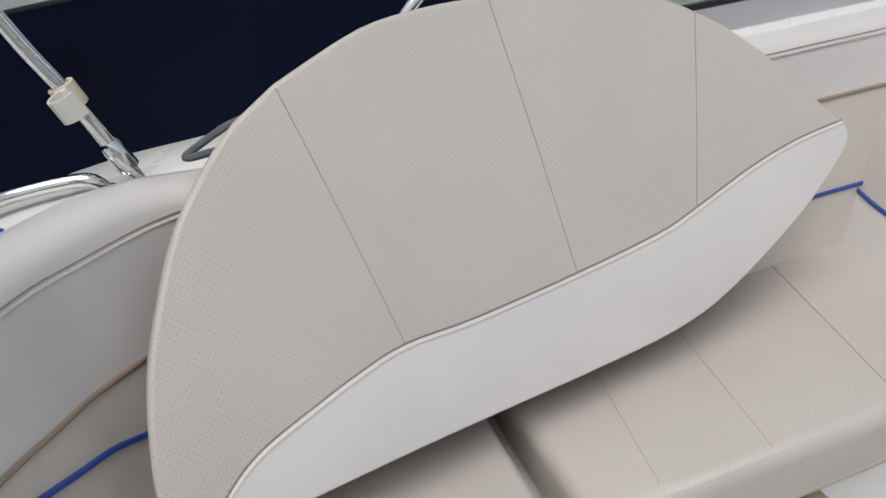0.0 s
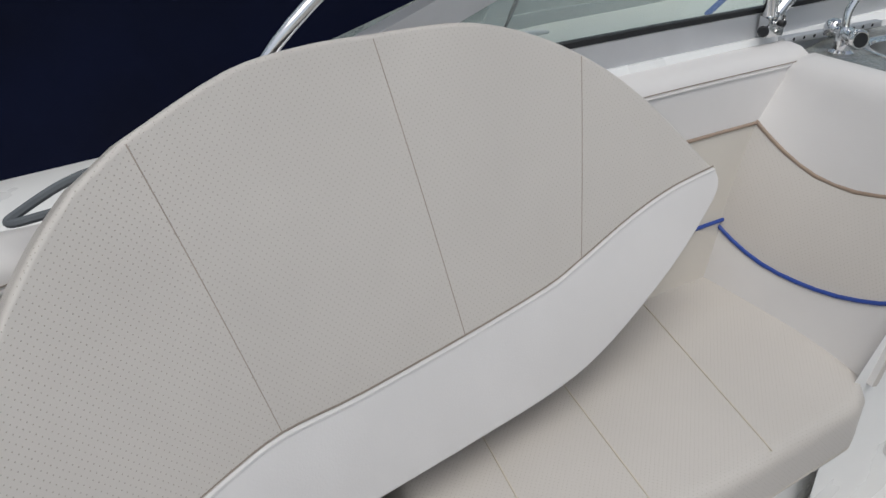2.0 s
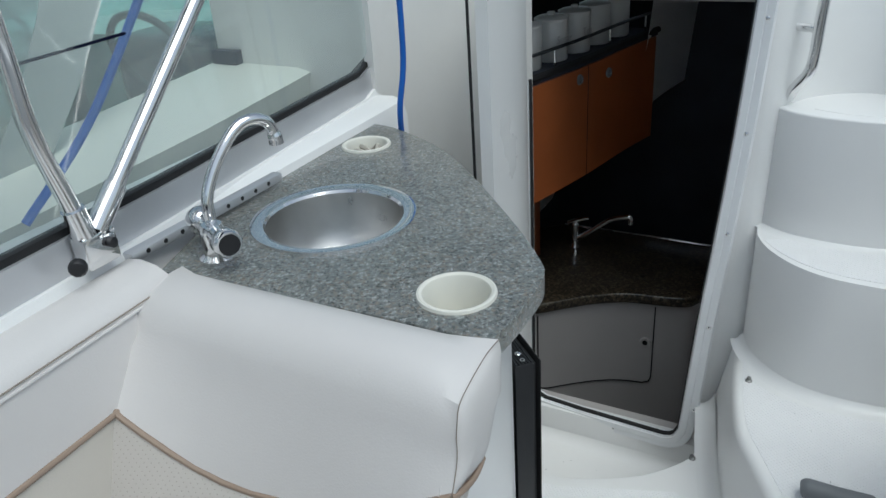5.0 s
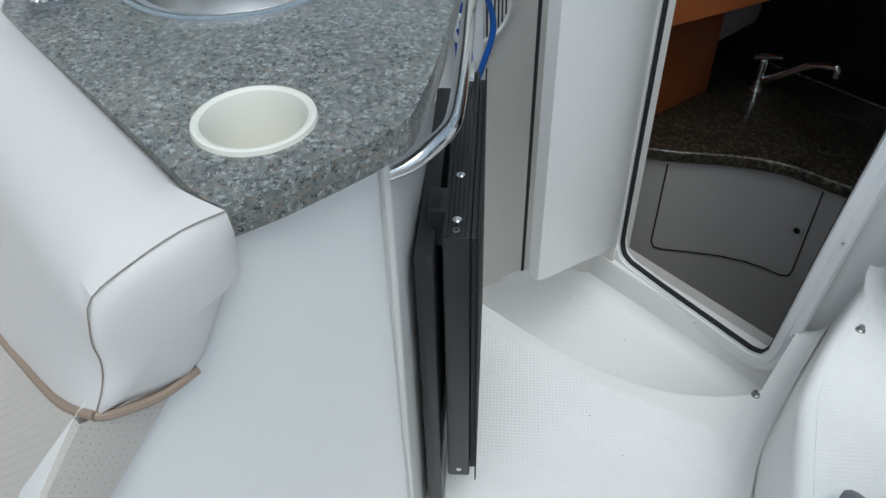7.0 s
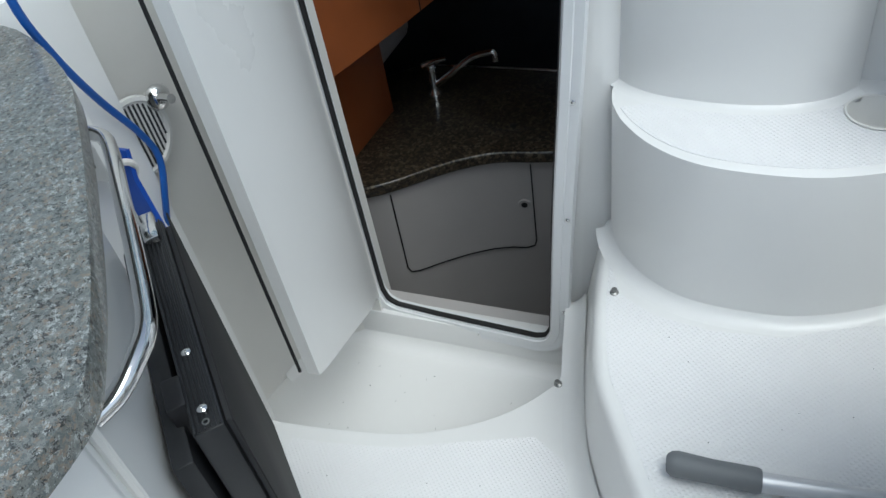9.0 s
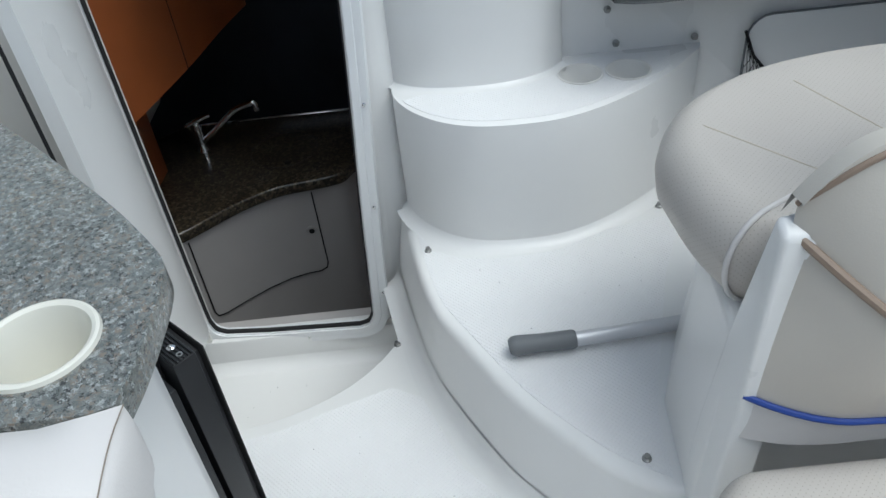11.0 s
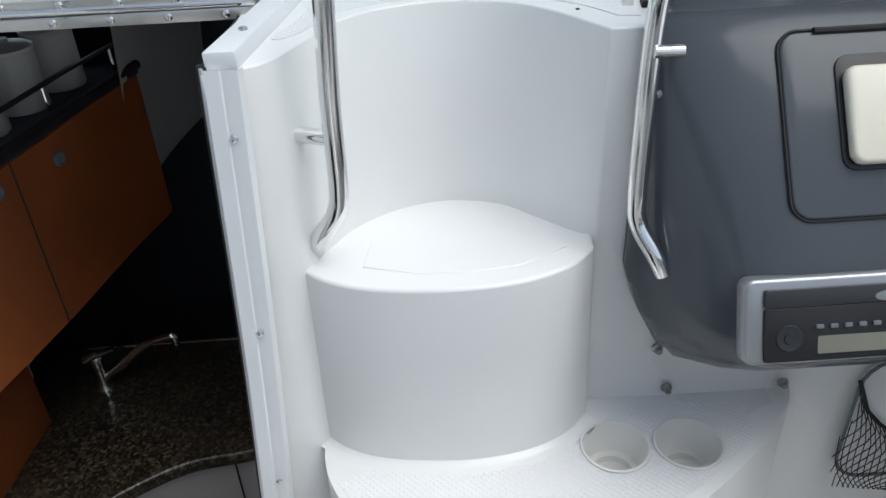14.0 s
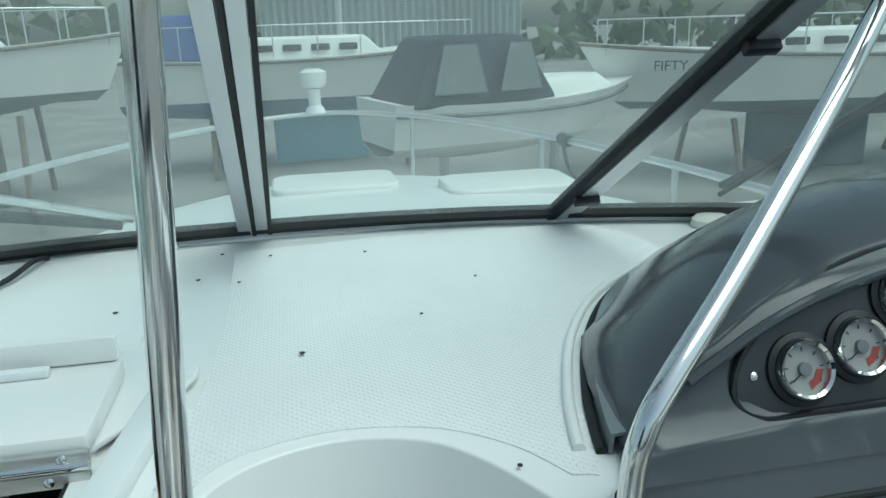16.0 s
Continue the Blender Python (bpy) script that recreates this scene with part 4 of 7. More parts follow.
TABLE = mat("black_table", (0.018, 0.019, 0.021), 0.38, vary=0.15, scale=12, bump=0.08, bump_scale=300)
TABLE_F = mat("dark_table_top", (0.032, 0.033, 0.036), 0.5, vary=0.08, scale=5)
part("outer_leaf", local(box(0.0, 0.42, 0.004, 0.040, 0.12, 0.655, 0.004)), TABLE, tab, "black edge-banded leaf")
part("leaf_face", local(box(0.012, 0.41, -0.004, 0.0035, 0.13, 0.645, 0.001)), TABLE_F, tab, "dark laminate face")
part("edge_lip", local(box(-0.004, 0.424, -0.007, -0.0045, 0.115, 0.66, 0.001)), RUBBER, tab, "black edge lip")
part("inner_leaf", local(box(-0.01, 0.41, 0.050, 0.075, 0.0, 0.63, 0.004)), TABLE, tab, "second black leaf")
for k in range(6):
    part("profile_rib", local(box(0.002, 0.418, 0.007 + k * 0.0056, 0.0098 + k * 0.0056, 0.655, 0.6585, 0.0006, 1)), TABLE, tab)
part("bracket", local(box(0.045, 0.095, 0.036, 0.060, 0.60, 0.662, 0.004)), BLACK, tab, "black plastic catch")
for u in (0.03, 0.125, 0.40):
    screw(tm @ Matrix.Translation((u, 0.022, 0.6585)), 0.0065, tab)
screw(tm @ Matrix.Translation((0.001, 0.022, 0.14)) @ Matrix.Rotation(radians(-90), 4, "Y"), 0.005, tab)
part("hole_ring", local(lathe([(0.0045, 0.6588), (0.0045, 0.6602), (0.0028, 0.6602), (0.0028, 0.6588)], 14, Matrix.Translation((0.010, 0.022, 0)))), BRUSHED, tab)
part("leg_plate", local(box(0.36, 0.425, 0.012, 0.034, 0.659, 0.672, 0.003)), STEEL, tab, "steel latch plate")
solid("cabinet_trim", tube([(-0.31, -0.372, 0.86), (-0.315, -0.372, 0.5), (-0.33, -0.365, 0.0)], 0.006, 8), GEL_OLD, "white moulded seam on the cabinet", "trim", kind="structure")
vent = thing("hose_plate", "small oval white plate low on the seat moulding", "plate", (-0.262, -0.86, 0.17))
part("plate", lathe([(0.0, 0.004), (0.022, 0.004), (0.028, 0.003), (0.03, 0.0)], 24, frame_of((0, 0, 0), (1, 0, 0)) @ Matrix.Diagonal((1.6, 1, 1, 1))), GEL_OLD, vent)

# ---- door leaf, frame and side wall fittings ----
leaf = thing("door_1", "white cabin door panel folded open against the side wall", "door")
lp = curve([(-0.690, 0.585, 0), (-0.650, 0.48, 0), (-0.625, 0.36, 0), (-0.612, 0.195, 0)], 6)


def foot_of(k):
    return 0.075 - 0.16 * (1 - k) ** 0.5 if k < 1 else 0.075


rows = [[Vector((p.x, p.y, z + (0.20 * (i / 18) ** 0.8 - 0.105 if z < 0 else 0))) for z in (-0.005, 0.3, 0.8, 1.22)] for i, p in enumerate(lp)]
part("panel", sheet(rows, 0.028), GEL, leaf, "smooth white panel")
part("edge_gasket", tube([Vector((-0.628, 0.192, z)) for z in (0.095, 0.4, 0.8, 1.22)], 0.0035, 8), RUBBER, leaf, "dark edge gasket")
part("warning_label", box(-0.6205, -0.620, 0.255, 0.30, 0.985, 1.07), PAPER, leaf, "small white warning label")
part("warning_band", box(-0.6202, -0.6196, 0.256, 0.299, 1.045, 1.069), mat("red_ink", (0.55, 0.02, 0.03), 0.5), leaf, "red label heading")
for k in range(5):
    part("text_bar", box(-0.6202, -0.6197, 0.259, 0.296 - 0.006 * (k % 3), 1.034 - k * 0.009, 1.037 - k * 0.009), INK, leaf)
knob = thing("door_catch", "chrome ball catch on the side wall", "catch", (0, 0, 0))
part("rose", lathe([(0, 0), (0.026, 0), (0.026, 0.003), (0.021, 0.012), (0.012, 0.018), (0.009, 0.03), (0.009, 0.05), (0, 0.052)], 22, frame_of((-0.872, 0.372, 0.637), (0.8, -0.25, 0.15))), STEEL, knob)

FRAME = mat("white_frame_paint", (0.78, 0.79, 0.80), 0.3, vary=0.02)
fr = thing("door_frame_1", "white aluminium door frame with screws and a black gasket", "door frame", kind="structure")
path = curve([(-0.668, 0.612, 0.9), (-0.668, 0.612, 0.3), (-0.668, 0.612, -0.05)], 3) + curve([(-0.666, 0.611, -0.095), (-0.652, 0.609, -0.128), (-0.625, 0.607, -0.142)], 4) + curve([(-0.5, 0.600, -0.146), (-0.3, 0.586, -0.142)], 3) + curve([(-0.215, 0.580, -0.139), (-0.186, 0.578, -0.126), (-0.170, 0.577, -0.095)], 4) + curve([(-0.166, 0.577, -0.04), (-0.150, 0.583, 0.27), (-0.132, 0.592, 0.55), (-0.118, 0.606, 0.81), (-0.104, 0.622, 1.155)], 4)
path = [Vector((p.x - (0.022 - 0.010 * max(0.0, p.z) if p.x > -0.3 else 0.0), p.y, p.z)) for p in path]
rows = []
for i, p in enumerate(path):
    d = (path[min(i + 1, len(path) - 1)] - path[max(i - 1, 0)]).normalized()
    n = d.cross(Vector((0, -1, 0))).normalized()
    w = 0.044
    rows.append([p + n * o + Vector((0, dy, 0)) for o, dy in ((0, 0.03), (0, 0.0), (0.003, -0.006), (w * 0.46, -0.006), (w * 0.5, -0.0035), (w * 0.54, -0.004), (w - 0.004, -0.004), (w, 0.006))])
part("trim", sheet(rows), FRAME, fr, "white painted aluminium trim")
part("gasket", tube([p + Vector((0, 0.012, 0)) for p in path], 0.008, 8), RUBBER, fr, "black rubber gasket")
part("inner_lip", tube([p + Vector((0, 0.0, 0)) for p in path], 0.0025, 6), ALU, fr, "bright metal lip")
for x, y, z in ((-0.154, 0.571, -0.012), (-0.138, 0.575, 0.27), (-0.120, 0.583, 0.55), (-0.106, 0.600, 0.81), (-0.091, 0.611, 1.077)):
    screw(frame_of((x, y, z), (0, -1, 0.05)), 0.0055, fr)
for x in (-0.615, -0.5, -0.39, -0.28):
    screw(frame_of((x, 0.596 - 0.03 * (x + 0.6), -0.170), (0, -1, 0)), 0.0045, fr)
part("deck_strip", prism([(-0.112, 0.628), (-0.076, 0.628), (-0.021, 1.03), (-0.057, 1.03)], 1.150, 1.1705, 0.002, 2), FRAME, fr, "white track strip on the deck")
for x, y in ((-0.081, 0.71), (-0.045, 0.98)):
    screw(frame_of((x, y, 1.1705), (0, 0, 1)), 0.006, fr)
part("jamb", box(-0.118, -0.110, 0.63, 0.90, -0.15, 1.149), RUBBER, fr, "black inner jamb")

spk = thing("speaker", "round white slotted speaker grille on the side wall", "speaker")
sm = frame_of((-0.893, 0.300, 0.59), (1, -0.12, 0.02), (0, 1, 0))
part("ring", lathe([(0.078, 0.0), (0.082, 0.004), (0.080, 0.010), (0.072, 0.012), (0.068, 0.008), (0, 0.007)], 40, sm), GEL, spk)
for k in range(13):
    v = -0.060 + k * 0.010
    h = math.sqrt(max(0.066 ** 2 - v * v, 1e-5))
    bm = box(v - 0.0024, v + 0.0024, -h, h, 0.0078, 0.0092, 0.0006, 1)
    bm.transform(sm)
    part("slot", bm, DASH_D, spk)
cleat = thing("hatch_latch", "white plastic latch bracket on the cabinet side", "latch", (-0.80, 0.125, 0.70))
part("plate", box(-0.03, 0.03, -0.01, 0.01, -0.06, 0.09, 0.004), GEL, cleat)
part("slot", box(-0.011, 0.011, -0.014, -0.0095, -0.03, 0.06, 0.002), BLACK, cleat)
solid("blue_cable", tube([(-0.745, 0.12, 1.25), (-0.745, 0.115, 1.07), (-0.755, 0.10, 0.963), (-0.775, 0.133, 0.862), (-0.80, 0.189, 0.750), (-0.81, 0.243, 0.648), (-0.815, 0.262, 0.578), (-0.815, 0.232, 0.506), (-0.84, 0.225, 0.43), (-0.86, 0.22, 0.36), (-0.88, 0.20, 0.0), (-0.87, 0.15, -0.255)], 0.0065, 10, 6), ROPE, "bright blue cable hanging beside the cabin door", "cable")
hook = thing("cable_hook", "blue plastic hook hanging on a white eye", "hook")
part("eye", tube([(-0.79, 0.16, 0.60), (-0.775, 0.17, 0.625), (-0.765, 0.16, 0.65), (-0.775, 0.14, 0.66), (-0.79, 0.135, 0.64), (-0.795, 0.145, 0.61)], 0.006, 8, 5, True), GEL_OLD, hook)
part("strap", sheet([[Vector((-0.79 + a, 0.165, 0.67)), Vector((-0.785 + a, 0.15, 0.62)), Vector((-0.775 + a, 0.145, 0.56)), Vector((-0.76 + a, 0.135, 0.52))] for a in (-0.02, 0.0, 0.02)], 0.010), PLUG_B, hook, "blue strap")

# ---- side window and canopy fittings on the port side ----
GLASS = bpy.data.materials.new("tinted_glass")
GLASS.use_nodes = True
gb = GLASS.node_tree.nodes["Principled BSDF"]
gb.inputs["Base Color"].default_value = (0.70, 0.86, 0.82, 1)
gb.inputs["Transmission Weight"].default_value, gb.inputs["Roughness"].default_value, gb.inputs["IOR"].default_value = 1.0, 0.0, 1.02
gb.inputs["Coat Weight"].default_value = 0.0
thin(GLASS, (0.90, 0.97, 0.95), 0.06, 0.21)


def strip(points, section, material, name, parent, label=""):
    """A bar of a flat section (across, up pairs) carried along points; across is outboard."""
    ps = [Vector(p) for p in points]
    rows = []
    for i, p in enumerate(ps):
        d = (ps[min(i + 1, len(ps) - 1)] - ps[max(i - 1, 0)]).normalized()
        out = d.cross(Vector((0, 0, 1))).normalized()
        up = out.cross(d).normalized()
        rows.append([p + out * a + up * b for a, b in section + section[:1]])
    bm = sheet(rows)
    return part(name, bm, material, parent, label)


side = thing("window_1", "raked side window in a grey aluminium frame", "window", kind="structure")
track = [(-0.70, -2.02, 0.955), (-0.765, -1.45, 0.975), (-0.80, -1.0, 0.975), (-0.85, -0.5, 0.968), (-0.93, 0.20, 0.965), (-0.955, 0.33, 0.99), (-0.96, 0.42, 1.08), (-0.94, 0.60, 1.30)]
strip(track, [(-0.022, -0.02), (-0.022, 0.026), (-0.010, 0.032), (0.012, 0.032), (0.014, -0.02)], ALU, "lower_frame", side, "grey aluminium lower frame")
strip([(x - 0.002, y, z + 0.034) for x, y, z in track], [(-0.012, -0.003), (-0.012, 0.009), (0.008, 0.009), (0.008, -0.003)], RUBBER, "seal", side, "black rubber seal")
strip([(x + 0.012, y, z - 0.026) for x, y, z in track], [(-0.035, -0.02), (-0.03, 0.004), (0.01, 0.006), (0.02, -0.02)], GEL, "ledge", side, "white moulded ledge")
strip([(-0.70, -1.92, 0.985), (-0.826, -1.285, 1.175), (-0.872, -0.93, 1.282), (-0.93, -0.30, 1.46), (-0.95, 0.3, 1.62), (-0.90, 0.8, 1.74)], [(-0.018, -0.028), (-0.018, 0.028), (0.018, 0.028), (0.018, -0.028)], ALU, "upper_frame", side, "grey aluminium sloping frame")
bm = bmesh.new()
lo = [(-0.71, -1.93, 0.985), (-0.768, -1.45, 1.005), (-0.803, -1.0, 1.005), (-0.853, -0.5, 0.998), (-0.933, 0.20, 0.995), (-0.94, 0.60, 1.31)]
hi = [(-0.72, -1.87, 1.0), (-0.79, -1.45, 1.125), (-0.862, -1.0, 1.26), (-0.915, -0.5, 1.40), (-0.948, 0.20, 1.59), (-0.92, 0.6, 1.70)]
gp = part("pane", sheet([[Vector(a), Vector(b)] for a, b in zip(lo, hi)]), GLASS, side, "tinted glass pane")
gp.visible_shadow = False

bim = thing("canopy_pole", "polished steel canopy bow hinged beside the counter", "canopy pole", (0, 0, 0), "canopy poles")
part("bow", tube([(-0.800, -0.668, 1.0), (-0.80, -0.678, 1.06), (-0.80, -0.696, 1.148), (-0.80, -0.70, 1.23), (-0.80, -0.69, 1.5), (-0.78, -0.6, 1.9)], 0.0125, 16, 5), STEEL, bim)
part("brace", tube([(-0.80, -0.632, 1.02), (-0.80, -0.618, 1.035), (-0.80, -0.461, 1.188), (-0.80, -0.2, 1.44), (-0.79, 0.2, 1.82)], 0.0125, 16, 4), STEEL, bim, "sloping brace")
part("brace_end", tube([(-0.80, -0.65, 1.003), (-0.80, -0.60, 1.052)], 0.016, 16), STEEL, bim, "brace end fitting")
part("collar", tube([(-0.80, -0.669, 1.003), (-0.80, -0.675, 1.045)], 0.0165, 16), STEEL, bim, "bow end fitting")
part("hinge", box(-0.815, -0.785, -0.685, -0.63, 0.955, 1.005, 0.005), STEEL, bim, "steel deck hinge")
part("thumb_screw", lathe([(0, 0), (0.011, 0), (0.0125, 0.004), (0.0125, 0.012), (0.01, 0.015), (0, 0.015)], 12, frame_of((-0.785, -0.70, 0.975), (0.7, -0.7, 0))), BLACK, bim, "black knob")
part("pin_knob", lathe([(0, 0), (0.007, 0), (0.008, 0.008), (0, 0.012)], 10, frame_of((-0.785, -0.645, 0.985), (1, 0.2, 0))), BLACK, bim, "black knob")
sl = thing("canopy_track", "short grey slotted deck track beside the counter", "track", (-0.805, -0.42, 0.93))
part("bar", box(-0.011, 0.011, -0.19, 0.16, 0.0, 0.016, 0.003), ALU, sl)
for k in range(9):
    part("hole", lathe([(0, 0.0005), (0.004, 0.0005), (0.004, 0.0), (0, 0)], 10, frame_of((0.0112, -0.16 + k * 0.035, 0.009), (1, 0, 0))), BLACK, sl)
solid("blue_line", tube([(-1.05, -0.60, 0.95), (-1.02, -0.48, 1.06), (-1.0, -0.38, 1.18), (-0.97, -0.2, 1.42)], 0.008, 8, 5), ROPE, "bright blue line outside the side window", "rope")

# ---- cabin seen through the door ----
solid("cabin_shell", box(-1.75, -0.10, 0.72, 2.29, -1.15, -1.05), CABIN, "pale grey cabin floor moulding", "floor", kind="structure")
# walls and ceiling below carry the cabin's shade in their colour
solid("cabin_wall_port", box(-1.80, -1.70, 0.62, 2.34, -1.1, 0.93), DARK, "cabin side lining, coloured near-black as the unlit interior", "wall", kind="structure")
solid("cabin_wall_forward", box(-1.8, -0.10, 2.29, 2.34, -1.1, 0.93), DARK, "forward cabin bulkhead, coloured near-black as the unlit interior", "wall", kind="structure")
solid("cabin_wall_starboard", box(-0.112, -0.10, 0.95, 2.29, -1.1, 1.05), DARK, "cabin partition, coloured near-black as the unlit interior", "wall", kind="structure")
solid("cabin_ceiling_aft", box(-1.8, -0.58, 1.22, 1.70, 1.06, 1.098), DARK, "cabin ceiling, coloured near-black as the unlit interior", "ceiling", kind="structure")
solid("cabin_ceiling", box(-1.8, -0.10, 1.70, 2.34, 0.93, 0.955), GEL, "white cabin top beside the windscreen", "ceiling", kind="structure")
solid("cabin_wall_aft", box(-1.8, -0.69, 0.655, 0.70, -1.1, 1.16), GEL_OLD, "cabin side of the door bulkhead", "wall", kind="structure")
solid("cabin_wall_below", box(-0.75, -0.1, 0.65, 0.69, -1.1, -0.17), CABIN, "cabin liner below the sill", "wall", kind="structure")
FRONT = arc([(-1.25, 0.80), (-1.02, 0.86), (-0.878, 0.932), (-0.787, 0.985), (-0.645, 1.105), (-0.52, 1.175), (-0.383, 1.20), (-0.30, 1.225), (-0.25, 1.29), (-0.13, 1.33)], 6)
gal = thing("galley_unit", "dark granite galley counter over a grey curved cabinet", "galley")
part("worktop", prism(FRONT + [(-0.13, 1.67), (-0.95, 1.67), (-1.25, 1.40)], -0.072, -0.03, 0.008), GALLEY, gal, "dark brown granite worktop")
part("cabinet", prism([(x, y + 0.025) for x, y in FRONT] + [(-0.13, 1.66), (-0.95, 1.66), (-1.25, 1.40)], -1.05, -0.072, 0.0), CABIN, gal, "grey moulded cabinet")


def on_front(x, z, lift=0.004):
    for a, b in zip(FRONT, FRONT[1:]):
        if a[0] <= x <= b[0]:
            k = (x - a[0]) / (b[0] - a[0])
            return Vector((x, a[1] + (b[1] - a[1]) * k + 0.025 - lift, z))
    return Vector((x, FRONT[-1][1] + 0.025 - lift, z))


loop = [on_front(-0.80, z) for z in (-0.09, -0.2, -0.3, -0.40)] + [on_front(-0.792, -0.422)] + [on_front(x, -0.428 - 0.012 * (x + 0.78) / 0.33) for x in (-0.77, -0.7, -0.63, -0.56, -0.5, -0.45)] + [on_front(-0.425, -0.428)] + [on_front(-0.418, z) for z in (-0.405, -0.25, -0.09)]
gdoor = part("door", tube(loop, 0.0026, 6), RUBBER, gal, "grey cabinet door with a dark gap")
part("latch_hole", lathe([(0, 0.003), (0.010, 0.003), (0.011, 0.006), (0.019, 0.006), (0.021, 0.002), (0.021, 0)], 20, frame_of(on_front(-0.448, -0.252, 0.0), (0.1, -1, 0))), CABIN, gal, "round latch rim")
part("latch_core", lathe([(0, 0.0065), (0.010, 0.0065), (0.010, 0.003)], 16, frame_of(on_front(-0.448, -0.252, 0.0), (0.1, -1, 0))), BLACK, gal, "black latch hole")
part("splash_rim", tube([(-0.14, 1.655, -0.022), (-0.55, 1.66, -0.022), (-0.93, 1.655, -0.022)], 0.006, 8), STEEL, gal, "bright rear rim")
part("hob_ring", tube([(-0.52 + 0.12 * math.cos(k * math.pi / 16), 1.42 + 0.12 * math.sin(k * math.pi / 16), -0.0298) for k in range(32)], 0.0009, 6, closed=True), DASH_D, gal, "thin lid ring")
part("lid_hole", lathe([(0, 0.001), (0.010, 0.001), (0.012, 0.0)], 16, Matrix.Translation((-0.50, 1.33, -0.0298))), BLACK, gal)
step_in = solid("cabin_step", prism([(-0.70, 0.75), (-0.45, 0.76), (-0.25, 0.80), (-0.13, 0.86), (-0.13, 0.74), (-0.70, 0.74)][::-1], -0.9, -0.45, 0.02), CABIN, "grey moulded step inside the cabin", "step", kind="structure")
gtap = thing("galley_tap", "chrome lever tap on the galley worktop", "tap", (-0.823, 1.478, -0.03))
part("base", lathe([(0, 0), (0.024, 0), (0.022, 0.01), (0.016, 0.02), (0.016, 0.085), (0.019, 0.092), (0.015, 0.112), (0, 0.114)], 20), STEEL, gtap)
part("lever", tube([(-0.028, -0.004, 0.106), (0.0, 0.0, 0.118), (0.03, 0.004, 0.130), (0.055, 0.008, 0.134)], [0.012, 0.012, 0.009, 0.006], 10), STEEL, gtap)
part("spout", tube([(0.01, 0, 0.04), (0.06, 0.004, 0.075), (0.14, 0.012, 0.138), (0.205, 0.018, 0.158), (0.222, 0.02, 0.156), (0.224, 0.02, 0.128)], 0.011, 12, 4), STEEL, gtap)

CURVE = curve([(-0.84, 0.72, 0), (-0.785, 0.92, 0), (-0.712, 1.21, 0), (-0.655, 1.50, 0), (-0.60, 1.72, 0)], 6)


def veneer(i0, i1, z0, z1, inset=0.0):
    rows = []
    for p in CURVE[i0:i1 + 1]:
        rows.append([Vector((p.x - inset, p.y, z0 + (z1 - z0) * k / 4)) for k in range(5)])
    return sheet(rows, 0.02)


loc = thing("overhead_locker", "cherry wood overhead locker with round push latches", "cupboard")
spans = ((0, 6), (6, 12), (12, 23))
for i0, i1 in spans:
    d = part("door", veneer(i0, i1 if i1 == 23 else i1, 0.41, 0.80), CHERRY, loc, "cherry veneer door")
for i0, i1 in spans[1:2]:
    p = CURVE[i1]
    part("door_gap", tube([p + Vector((0.0185, -0.004, z)) for z in (0.41, 0.6, 0.80)], 0.0028, 6), RUBBER, loc)
for y, z in ((1.15, 0.765), (1.34, 0.745)):
    p = min(CURVE, key=lambda q: abs(q.y - y))
    k = part("push_latch", lathe([(0, 0.004), (0.008, 0.004), (0.010, 0.007), (0.016, 0.006), (0.018, 0)], 18, frame_of((p.x + 0.019, y, z), (1, -0.2, 0.05))), GRIP, loc, "round brushed push latch")
part("shelf", prism([(p.x + 0.012, p.y) for p in CURVE] + [(-1.1, 1.72), (-1.2, 0.72)], 0.80, 0.825, 0.0), DARK, loc, "shelf in the near-black colour of the unlit interior")
part("shelf_edge", tube([p + Vector((0.012, 0, 0.822)) for p in CURVE], 0.012, 8), RUBBER, loc, "black shelf edging")
part("fiddle_rail", tube([p + Vector((-0.01, 0, 0.885)) for p in CURVE], 0.006, 8), DASH_D, loc, "thin fiddle rail")
for i in (2, 9, 16, 22):
    p = CURVE[i]
    part("rail_post", tube([p + Vector((-0.01, 0, 0.825)), p + Vector((-0.01, 0, 0.885))], 0.004, 8), STEEL, loc)
part("bottom", prism([(p.x - 0.004, p.y) for p in CURVE] + [(-1.3, 1.72), (-1.3, 0.72)], 0.395, 0.41, 0.0), CHERRY, loc, "cherry underside")
part("end_panel", box(-1.3, -0.60, 1.715, 1.735, 0.40, 0.80), CHERRY, loc)
TIN = mat("white_enamel", (0.62, 0.61, 0.58), 0.3, vary=0.04)
